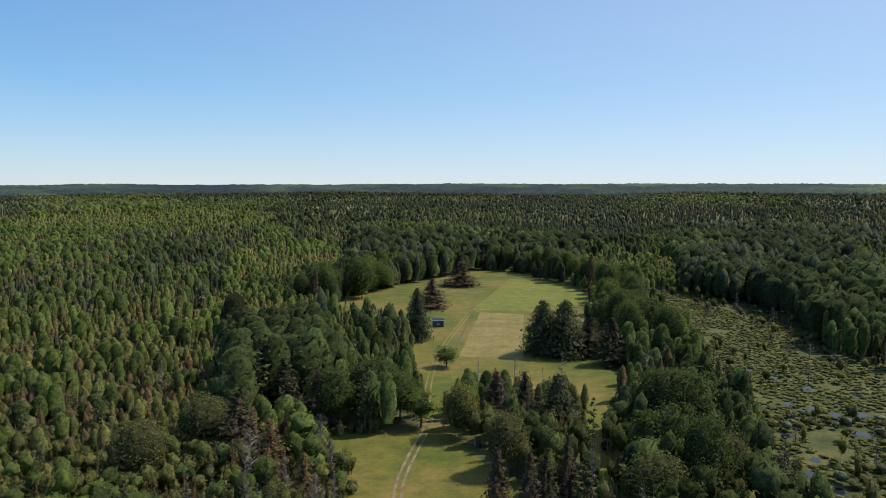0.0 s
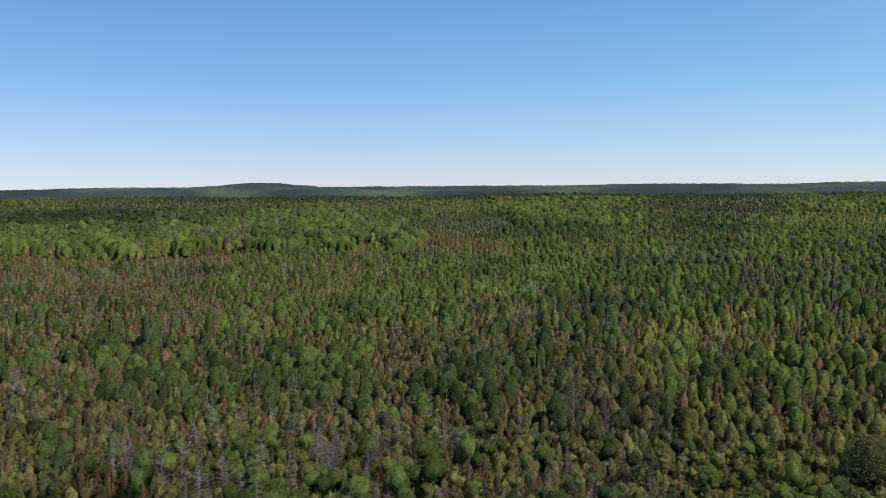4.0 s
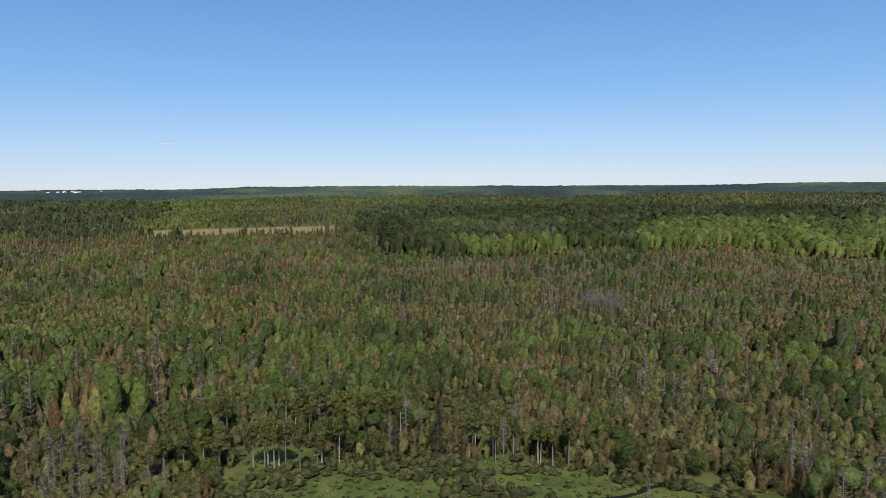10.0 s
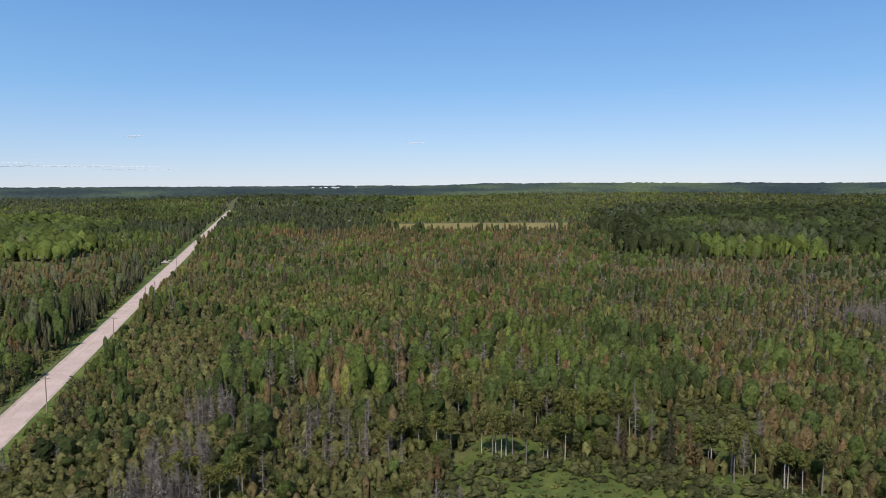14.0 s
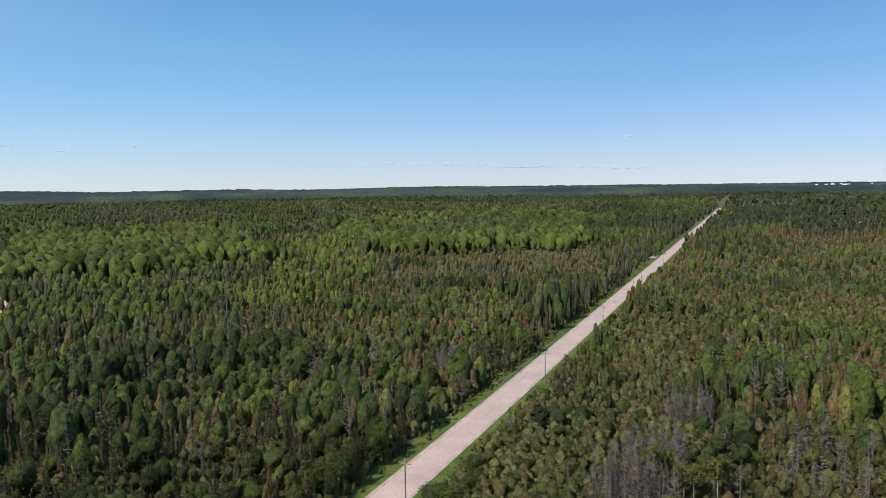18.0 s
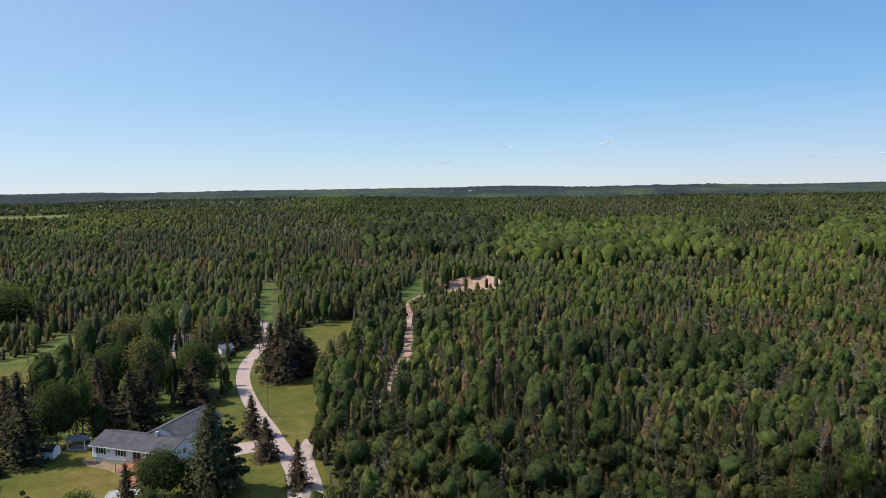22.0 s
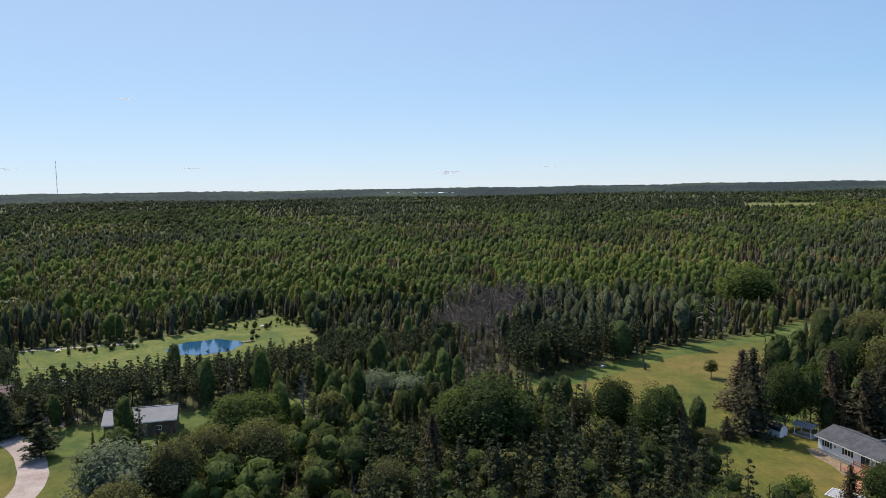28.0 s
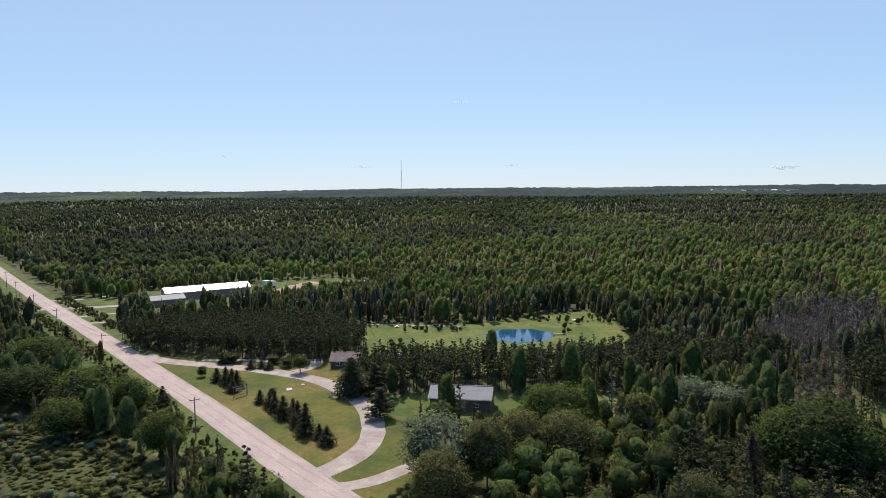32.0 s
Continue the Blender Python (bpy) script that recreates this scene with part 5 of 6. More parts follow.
# nearest ring: trees that edge the lawns and the county road stand as things, the rest as woods
x, y = scatter(93, 152, 2.9, 101)
ok = clear(x, y) & ~inside(x, y, MARSH)
x, y = x[ok], y[ok]
near = populate(x, y, 201)
edge_lines = [(NEAR_LAWN + NEAR_LAWN[:1], 7.0), (ROAD[3:9], 16.0), (CREEK_MEADOW + CREEK_MEADOW[:1], 5.0), (PIT_TRACK, 7.0)]
for kind in KINDS:
    rows = near[kind]
    if len(rows):
        edge = np.zeros(len(rows), bool)
        for line, w in edge_lines:
            edge |= line_distance(rows[:, 0], rows[:, 1], line) < w
        edge &= np.cumsum(edge) <= 55
        for i, (tx, ty, tz, h, width, turn, _) in enumerate(rows[edge]):
            tree(tx, ty, h, kind, width, math.degrees(turn), i, "trees at the forest edge")
        rows = rows[~edge]
    wood(WOOD_NAME[kind], WOOD_LABEL[kind], "forest", kind, 1, rows)

# the two planted stands near the road: close rows of pines with bare trunks
x, y = scatter(150, 300, 2.7, 131)
ok = (inside(x, y, STANDS[0][0]) | inside(x, y, STANDS[1][0])) & (line_distance(x, y, LANES[3][0]) > 6.0)
for px, py, w in placed_xy:
    ok &= np.hypot(x - px, y - py) > min(w, 2.0)
x, y = x[ok], y[ok]
g = np.random.default_rng(52)
rows = np.stack([x, y, x * 0, g.uniform(9.0, 11.2, len(x)), g.uniform(3.0, 4.3, len(x)), g.uniform(0, 6.283, len(x)), g.uniform(0.05, 0.6, len(x))], 1)
wood("pine_plantation", "planted stand of close dark pines with bare trunks", "forest", "P", 2, rows)

# middle rings; the planted stands keep their bare trunks in sight
x, y = scatter(152, 235, 3.0, 107)
ok = clear(x, y) & ~inside(x, y, MARSH)
x, y = x[ok], y[ok]
for kind, rows in populate(x, y, 203).items():
    wood("pine_plantation" if kind == "P" else WOOD_NAME[kind], "planted stand of tall dark pines with bare trunks" if kind == "P" else WOOD_LABEL[kind], "forest", kind, 2, rows, trunks=kind in "XP")
x, y = scatter(235, 440, 3.9, 102)
ok = clear(x, y) & ~inside(x, y, MARSH)
for kind, rows in populate(x[ok], y[ok], 204).items():
    wood(WOOD_NAME[kind], WOOD_LABEL[kind], "forest", kind, 3, rows, trunks=kind in "XP")

# outer rings
for r0, r1, step, level, wide, seed in ((440, 900, 6.2, 4, 1.25, 103), (900, 1700, 11.0, 5, 1.7, 109), (1700, 2600, 16.5, 5, 2.5, 119)):
    x, y = scatter(r0, r1, step, seed)
    ok = clear(x, y)
    for kind, rows in populate(x[ok], y[ok], seed + 100).items():
        if kind == "X" and r0 >= 900:
            continue
        rows[:, 4] *= wide
        rows[:, 6] = np.clip((rows[:, 6] - 0.5) * 1.3 + 0.5, 0.01, 0.99)
        wood(WOOD_NAME[kind], WOOD_LABEL[kind], "forest", kind, level, rows, trunks=False)

# stands of dead timber: close grey stems with bare branches
rows = []
g = np.random.default_rng(46)
for cx, cy, cr in DEAD_STANDS:
    near_stand = math.hypot(cx, cy) < 235
    for k in range(int(cr * cr * (1.1 if near_stand else 0.45))):
        a, q = g.uniform(0, 6.283), cr * math.sqrt(g.uniform())
        rows.append((cx + q * math.cos(a), cy + q * math.sin(a) * 0.8, 0.0, g.uniform(5.5, 10.5), g.uniform(1.8, 3.6), g.uniform(0, 6.283), g.uniform(0.2, 0.98)))
rows = np.array(rows)
rows = rows[clear(rows[:, 0], rows[:, 1])]
far_stand = np.hypot(rows[:, 0], rows[:, 1]) > 235
wood("dead_timber", "stand of grey leafless dead trees", "forest", "X", 1, rows[~far_stand])
wood("dead_timber", "stand of grey leafless dead trees", "forest", "X", 3, rows[far_stand])

# young growth under the trees
x, y = scatter(93, 330, 5.2, 108)
ok = clear(x, y) & ~inside(x, y, MARSH) & (np.degrees(np.arctan2(-x, y)) % 360 > 206)
x, y = x[ok], y[ok]
g = np.random.default_rng(14)
rows = np.stack([x, y, x * 0, g.uniform(1.2, 3.0, len(x)), g.uniform(2.6, 4.6, len(x)), g.uniform(0, 6.28, len(x)), g.uniform(0.01, 0.98, len(x))], 1)
wood("undergrowth", "low green saplings and shrubs under the trees", "shrubs", "O", 5, rows, False)
x, y = scatter(93, 440, 2.5, 118)
az = np.degrees(np.arctan2(-x, y)) % 360
ok = clear(x, y) & away_from_dead(x, y) & (az > 4) & (az < 206) & ((np.hypot(x, y) < 235) | (np.arange(len(x)) % 2 == 0))
x, y, az = x[ok], y[ok], az[ok]
g = np.random.default_rng(24)
rows = np.stack([x, y, x * 0, g.uniform(2.4, 4.6, len(x)) * np.where((az > 38) & (az < 150), 1.0, 0.8), g.uniform(2.3, 3.9, len(x)), g.uniform(0, 6.28, len(x)), g.uniform(0.3, 0.95, len(x))], 1)
near = np.hypot(x, y) < 235
rust = g.uniform(size=len(x)) < 0.16
rows[rust, 6] *= 0.5
for kind in "OC":
    m = rust == (kind == "C")
    rows[m & ~near, 4] *= 1.3
    wood("swamp_shrubs", "dense olive-green shrub layer under the trees" if kind == "O" else "rusty brown shrub layer of the swamp", "shrubs", kind, 4, rows[m & near], False)
    wood("swamp_shrubs", "dense olive-green shrub layer under the trees" if kind == "O" else "rusty brown shrub layer of the swamp", "shrubs", kind, 5, rows[m & ~near], False)


# ---- far forest: a rough canopy to the horizon ----
def canopy(x, y):
    r = np.hypot(x, y)
    g = np.random.default_rng(8)
    return terrain(x, y) + 3.0 + 8.0 * g.uniform(size=x.shape) ** 1.2 + 5.0 * value_noise(x, y, 70, 12) - 9 * np.clip((2640 - r) / 60, 0, 1)


def far_tint(x, y):
    """From dark conifers, 0, to bright broadleaf stands, 1, in long bands and patches."""
    r, az = np.hypot(x, y), np.degrees(np.arctan2(-x, y)) % 360
    turn, depth = (az - 321) % 360, 21600 / r
    g = np.random.default_rng(81)
    band = 0.9 * (value_noise(turn, depth * 3.0, 7.0, 83) - 0.5) + 0.8 * (value_noise(turn * 2.5, depth * 6.0, 6.0, 84) - 0.5)
    return np.clip(0.36 + band + 0.5 * (tone_of(x, y) - 0.3) + g.uniform(-0.16, 0.16, len(x)), 0.01, 0.99)


M_HAZY_CANOPY, n, l, p = nodes_of("hazy_far_canopy")
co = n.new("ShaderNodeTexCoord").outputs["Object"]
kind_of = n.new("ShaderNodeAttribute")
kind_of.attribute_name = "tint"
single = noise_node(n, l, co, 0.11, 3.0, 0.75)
# bluish greens and grain: distance haze is put into the base colours
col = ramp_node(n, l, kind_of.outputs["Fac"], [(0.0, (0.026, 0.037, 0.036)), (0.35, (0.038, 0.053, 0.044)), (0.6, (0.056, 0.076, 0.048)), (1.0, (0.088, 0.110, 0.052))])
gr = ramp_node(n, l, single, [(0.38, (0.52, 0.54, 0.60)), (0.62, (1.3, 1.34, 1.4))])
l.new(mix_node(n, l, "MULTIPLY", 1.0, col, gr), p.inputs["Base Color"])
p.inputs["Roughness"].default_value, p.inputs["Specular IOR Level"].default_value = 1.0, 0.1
radii = [2550.0]
while radii[-1] < 4900:
    radii.append(radii[-1] + max(11.0, (radii[-1] - 700) * 0.0125))
v, f = polar_grid(np.array(radii), 1600, canopy)
tagged(new("far_forest", tri_mesh("far_forest", v, f, [M_HAZY_CANOPY], tint=far_tint(v[:, 0], v[:, 1]))), "endless far forest of mixed greens to the horizon", "forest", kind="stuff")

# ---- scrub along the road ----
x, y = scatter(70, 420, 2.0, 114)
d = line_distance(x, y, ROAD)
m = (d > 5.0) & (d < 12.5) & (value_noise(x, y, 9, 65) > 0.70 - 0.045 * d) & ~inside(x, y, ISLAND) & ~inside(x, y, WEST_LAWN) & (line_distance(x, y, LOOP) > 5) | (d > 5.6) & (d < 10) & (x < 60) & (value_noise(x, y, 8, 66) > 0.36)
for px, py in ((344, 331), (306, 289), (270, 246), (236, 205)):
    m &= np.hypot(x - px, y - py) > 3
x, y = x[m], y[m]
g = np.random.default_rng(18)
tall = np.clip((d[m] - 3.5) / 5, 0.25, 1.0)
rows = np.stack([x, y, x * 0, g.uniform(0.3, 1.0, len(x)) ** 2 * 2.6 * tall, g.uniform(0.8, 2.6, len(x)) * tall ** 0.5, g.uniform(0, 6.28, len(x)), g.uniform(0.3, 0.98, len(x))], 1)
wood("roadside_scrub", "low green scrub and young shrubs along the verge", "shrubs", "O", 3, rows, False)

# ---- marsh growth ----
def dry(x, y):
    """True away from the bog pools."""
    ok = np.ones(len(x), bool)
    for px, py, w in POOLS:
        ok &= np.hypot(x - px, y - py) > 0.6 * w + 0.4
    return ok


x, y = scatter(60, 400, 1.75, 104)
m = inside(x, y, MARSH) & ((value_noise(x, y, 12, 61) > 0.18) | (x > 100) & (y < 140)) & dry(x, y)
x, y = x[m], y[m]
g = np.random.default_rng(9)
rows = np.stack([x, y, x * 0, g.uniform(0.15, 0.55, len(x)), g.uniform(1.2, 3.2, len(x)), g.uniform(0, 6.28, len(x)), g.uniform(0.35, 0.98, len(x))], 1)
wood("marsh_shrubs", "low olive and yellow-green marsh shrubs and sedge", "shrubs", "A", 4, rows, False)
x, y = scatter(60, 200, 3.0, 124)
m = inside(x, y, MARSH) & (x > 70) & (y < 165) & (value_noise(x, y, 10, 67) > 0.36) & dry(x, y)
x, y = x[m], y[m]
g = np.random.default_rng(26)
rows = np.stack([x, y, x * 0, g.uniform(0.9, 2.8, len(x)), g.uniform(1.6, 3.6, len(x)), g.uniform(0, 6.28, len(x)), g.uniform(0.3, 0.98, len(x))], 1)
wood("marsh_bushes", "rounded grey-olive willow bushes in the marsh", "shrubs", "O", 1, rows[::2], False)
wood("marsh_bushes", "rounded grey-green willow bushes in the marsh", "shrubs", "W", 1, rows[1::4], False)
wood("marsh_bushes", "rounded green bushes in the marsh", "shrubs", "A", 1, rows[3::4], False)
x, y = scatter(60, 400, 9.0, 105)
m = inside(x, y, MARSH) & (value_noise(x, y, 40, 62) > 0.5)
x, y = x[m], y[m]
g = np.random.default_rng(10)
rows = np.stack([x, y, x * 0, g.uniform(3, 8, len(x)), g.uniform(1.6, 4.2, len(x)), g.uniform(0, 6.28, len(x)), g.uniform(0.01, 0.98, len(x))], 1)
wood("marsh_trees", "sparse thin alders and aspens in the marsh", "trees", "A", 1, rows[::2])
wood("marsh_trees", "sparse thin grey dead trees in the marsh", "trees", "X", 1, rows[1::4])
wood("marsh_trees", "sparse low alders in the marsh", "trees", "O", 1, rows[3::4])
x, y = scatter(80, 190, 2.6, 106)
m = (inside(x, y, CREEK_MEADOW) | inside(x, y, SWALE) | (inside(x, y, WEST_VERGE) & (line_distance(x, y, ROAD) > 13))) & (value_noise(x, y, 9, 63) > 0.42)
x, y = x[m], y[m]
g = np.random.default_rng(12)
rows = np.stack([x, y, x * 0, g.uniform(0.6, 2.3, len(x)), g.uniform(1.6, 4.2, len(x)), g.uniform(0, 6.28, len(x)), g.uniform(0.01, 0.45, len(x))], 1)
g2 = np.random.default_rng(16)
gx, gy = scatter(190, 330, 4.0, 110)
gm = inside(gx, gy, YARD) & ~inside(gx, gy, [(262, 44), (275, 34), (275, 14), (256, 10), (243, 18), (243, 40)]) & (value_noise(gx, gy, 14, 64) > 0.66)
gx, gy = gx[gm], gy[gm]
grow = np.stack([gx, gy, gx * 0, g2.uniform(0.6, 2.6, len(gx)), g2.uniform(1.0, 3.0, len(gx)), g2.uniform(0, 6.28, len(gx)), g2.uniform(0.01, 0.98, len(gx))], 1)
sx, sy = scatter(80, 190, 2.2, 133)
sm = inside(sx, sy, CREEK_MEADOW) | inside(sx, sy, SWALE)
sx, sy = sx[sm], sy[sm]
g3 = np.random.default_rng(54)
sedge = np.stack([sx, sy, sx * 0, g3.uniform(0.2, 0.6, len(sx)), g3.uniform(1.0, 2.6, len(sx)), g3.uniform(0, 6.28, len(sx)), g3.uniform(0.35, 0.98, len(sx))], 1)
wood("sedge_tussocks", "uneven green sedge tussocks in the wet meadow", "grass", "A", 5, sedge, False)
wood("garden_shrubs", "scattered green shrubs and young trees by the pond", "shrubs", "A", 2, grow, True)
wood("creek_shrubs", "rounded green willow shrubs in the sedge meadow", "shrubs", "O", 2, rows, False)


# ---- buildings ----
def gable_walls(L, W, h, rise, bm=None):
    """Four walls with gable ends, L along x, W along y."""
    bm = bm or bmesh.new()
    a, b = L / 2, W / 2
    p = [bm.verts.new(q) for q in ((-a, -b, 0), (a, -b, 0), (a, b, 0), (-a, b, 0), (-a, -b, h), (a, -b, h), (a, b, h), (-a, b, h), (-a, 0, h + rise), (a, 0, h + rise))]
    for q in ((0, 1, 5, 4), (2, 3, 7, 6), (1, 2, 6, 9, 5), (3, 0, 4, 8, 7), (3, 2, 1, 0)):
        bm.faces.new([p[k] for k in q])
    return bm


def roof_slope(L, W, h, rise, side, over=0.45, thick=0.16):
    """One slope of a gable roof, a slab with thickness and eaves."""
    bm = bmesh.new()
    run = W / 2 + over
    drop = rise * run / (W / 2)
    a = L / 2 + over
    q = []
    for dz in (0.02, 0.02 + thick):
        q += [bm.verts.new(v) for v in ((-a, 0, h + rise + dz), (a, 0, h + rise + dz), (a, side * run, h + rise - drop + dz), (-a, side * run, h + rise - drop + dz))]
    for f in ((0, 1, 2, 3), (4, 5, 6, 7), (0, 1, 5, 4), (1, 2, 6, 5), (2, 3, 7, 6), (3, 0, 4, 7)):
        bm.faces.new([q[k] for k in f])
    bmesh.ops.recalc_face_normals(bm, faces=bm.faces[:])
    return bm


def window(parent, x, y, z, w, h, face):
    """A framed window on a wall that faces -y (face 0), +x (1), +y (2) or -x (3)."""
    ob = new("window")
    ob.parent = parent
    ob.matrix_local = pose(x, y, z, 0, 0, 90 * face)
    fr = bmesh.new()
    t = 0.09
    for b in ((-w / 2, 0, w / 2, t), (-w / 2, h - t, w / 2, h), (-w / 2, t, -w / 2 + t, h - t), (w / 2 - t, t, w / 2, h - t), (-t / 3, t, t / 3, h - t)):
        box(b[0], -0.06, b[1], b[2], 0.02, b[3], fr)
    part("frame", fr, M_TRIM, ob)
    part("pane", box(-w / 2 + t, -0.02, t, w / 2 - t, 0.0, h - t), M_GLASS, ob, "dark reflecting window glass")
    return ob


def door_part(parent, x, y, z, w, h, face, material):
    ob = new("door")
    ob.parent = parent
    ob.matrix_local = pose(x, y, z, 0, 0, 90 * face)
    part("door_leaf", box(-w / 2, -0.05, 0, w / 2, 0.0, h, bevel=0.01), material, ob)
    part("handle", rod((w * 0.38, -0.05, h * 0.48), (w * 0.38, -0.13, h * 0.48), 0.03), M_STEEL, ob)
    return ob


def building(name, x, y, turn, L, W, h, rise, wall, roof, label, windows=(), doors=(), base_h=0.0, category="house", ridge=True, over=0.45):
    ob = base(name, x, y, 0, turn)
    if base_h:
        part("foundation", box(-L / 2 + 0.05, -W / 2 + 0.05, -0.1, L / 2 - 0.05, W / 2 - 0.05, base_h), M_BLOCK, ob, "grey block foundation")
    body = part("wall", gable_walls(L, W, h, rise), wall, ob)
    body.location.z = base_h
    for s in (-1, 1):
        r = part("roof", roof_slope(L, W, h, rise, s, over), roof, ob)
        r.location.z = base_h
        run = W / 2 + over
        z = base_h + h + rise - rise * run / (W / 2)
        part("fascia", box(-L / 2 - over, s * run - 0.04, z - 0.06, L / 2 + over, s * run + 0.04, z + 0.14), M_TRIM, ob)
    if ridge:
        part("ridge_cap", box(-L / 2 - over, -0.14, base_h + h + rise + 0.13, L / 2 + over, 0.14, base_h + h + rise + 0.22), roof, ob)
    for w in windows:
        window(ob, *w)
    for d in doors:
        door_part(ob, *d)
    return tagged(ob, label, category)


# ranch house: a long low wing and a taller wing behind it
ranch = building("ranch_house", 110.4, -110.0, 183.2, 19.0, 8.6, 2.6, 1.5, M_SIDING, M_SHINGLE,
                 "white-sided ranch house with grey shingle roof on the lawn", base_h=0.8, over=0.5,
                 windows=[(-7.2, -4.3, 1.7, 1.4, 1.25, 0), (-5.2, -4.3, 2.1, 0.6, 0.7, 0), (-2.2, -4.3, 1.7, 1.6, 1.25, 0), (4.6, -4.3, 1.8, 1.2, 1.2, 0), (7.4, -4.3, 1.8, 1.2, 1.2, 0), (-9.5, 0.5, 1.8, 1.2, 1.2, 3), (9.5, 0.5, 1.8, 1.2, 1.2, 1)],
                 doors=[(1.3, -4.3, 0.85, 0.9, 2.05, 0, M_DARK), (2.3, -4.3, 0.85, 0.9, 2.05, 0, M_DARK)])
for wx, ww in ((-7.2, 1.4), (-2.2, 1.6)):
    for k in (-1, 1):
        part("shutter", box(wx + k * (ww / 2 + 0.25) - 0.2, -4.36, 1.7, wx + k * (ww / 2 + 0.25) + 0.2, -4.3, 2.95), M_DARK, ranch, "black shutter")
part("chimney", box(3.0, -0.4, 4.5, 3.7, 0.3, 5.9), M_BLOCK, ranch, "grey block chimney")
wing = building("house_wing", 109.6, -121.0, 97.0, 15.0, 9.0, 3.0, 1.9, M_SIDING, M_SHINGLE, "taller white-sided wing of the ranch house with grey roof",
                base_h=0.6, over=0.5, windows=[(7.5, 0, 2.2, 1.0, 1.1, 1), (-3.0, 4.5, 1.5, 1.3, 1.2, 2), (2.0, 4.5, 1.5, 1.3, 1.2, 2), (-3.0, -4.5, 1.5, 1.3, 1.2, 0), (2.0, -4.5, 1.5, 1.3, 1.2, 0)],
                doors=[(-6.0, 4.5, 0.65, 2.4, 2.1, 2, M_TRIM)])


def deck(x, y, turn):
    ob = base("deck", x, y, 0, turn)
    for k in range(14):
        part("plank", box(-2.6 + k * 0.375, -1.6, 0.82, -2.6 + k * 0.375 + 0.355, 1.6, 0.87), M_CEDAR, ob)
    for px in (-2.5, 0.0, 2.5):
        for py in (-1.5, 1.5):
            part("post", box(px - 0.06, py - 0.06, 0, px + 0.06, py + 0.06, 1.8), M_CEDAR, ob)
    for z in (1.25, 1.5, 1.76):
        part("rail", box(-2.5, 1.46, z, 2.5, 1.54, z + 0.07), M_CEDAR, ob)
    for k in range(4):
        part("step", box(2.6, -0.7, 0.66 - k * 0.19, 2.95 + k * 0.3, 0.7, 0.71 - k * 0.19), M_CEDAR, ob)
    return tagged(ob, "red-stained wooden deck with railing beside the house", "deck")


deck(107.4, -103.4, 183.2)
sheet("flower_bed", [(121.5, -104), (118, -102.5), (112, -102), (108, -101), (108, -105), (121, -105.5)], 0.07, M_DIRT, "bare reddish flower bed along the house wall", "bed", 0.4, 1.5, seed=51)
strip("paved_path", [(105.5, -101.5), (103.5, -99.5), (101.5, -97.5)], 1.8, 0.075, M_CEDAR, "reddish brick path from deck to patio", "path")


def patio(x, y, turn):
    ob = base("patio", x, y, 0, turn)
    part("slab", box(-2.6, -1.9, 0.0, 2.6, 1.9, 0.10, bevel=0.02), M_BLOCK, ob)
    for a in ((-2.7, -2.0, 2.7, -1.85), (-2.7, 1.85, 2.7, 2.0), (-2.7, -1.85, -2.55, 1.85), (2.55, -1.85, 2.7, 1.85)):
        part("border", box(a[0], a[1], 0, a[2], a[3], 0.22, bevel=0.01), M_TRIM, ob, "white timber border")
    return tagged(ob, "square patio with a white timber border on the lawn", "patio")


patio(100.6, -94.3, 30)


def garden_shed(x, y, turn):
    ob = base("garden_shed", x, y, 0, turn)
    prof = [(-1.3, 0), (1.3, 0), (1.3, 1.5), (1.0, 2.1), (0, 2.65), (-1.0, 2.1), (-1.3, 1.5)]
    bm = bmesh.new()
    a, b = [bm.verts.new((-1.5, py, pz)) for py, pz in prof], [bm.verts.new((1.5, py, pz)) for py, pz in prof]
    bm.faces.new(a), bm.faces.new(b[::-1])
    for k in range(7):
        bm.faces.new((a[k], b[k], b[(k + 1) % 7], a[(k + 1) % 7]))
    bmesh.ops.recalc_face_normals(bm, faces=bm.faces[:])
    part("wall", bm, M_SIDING, ob)
    for (y0, z0), (y1, z1) in (((1.42, 1.45), (1.05, 2.16)), ((1.05, 2.16), (0, 2.74)), ((0, 2.74), (-1.05, 2.16)), ((-1.05, 2.16), (-1.42, 1.45))):
        bm = bmesh.new()
        q = [bm.verts.new(v) for v in ((-1.65, y0, z0), (1.65, y0, z0), (1.65, y1, z1), (-1.65, y1, z1))]
        f = bm.faces.new(q)
        bmesh.ops.solidify(bm, geom=[f], thickness=0.06)
        part("roof", bm, M_SHINGLE, ob)
    door_part(ob, 1.5, 0, 0.05, 1.2, 1.8, 1, M_TRIM)
    return tagged(ob, "small white barn-style garden shed under spruces", "shed")


garden_shed(129.9, -103.8, 15)


def shelter(x, y, turn):
    ob = base("shelter", x, y, 0, turn)
    part("floor_slab", box(-2.2, -1.7, 0, 2.2, 1.7, 0.12), M_CONCRETE, ob)
    for px in (-1.8, 1.8):
        for py in (-1.4, 1.4):
            part("post", box(px - 0.07, py - 0.07, 0.12, px + 0.07, py + 0.07, 2.2), M_TRIM, ob)
    for s in (-1, 1):
        part("roof", roof_slope(4.0, 3.0, 2.2, 0.6, s, 0.3, 0.08), M_GREY_TIN, ob, "grey sheet roof")
    part("bench", box(-1.5, 0.9, 0.12, 1.5, 1.3, 0.55), M_WOOD, ob)
    return tagged(ob, "open white-posted garden shelter on a slab", "shelter")


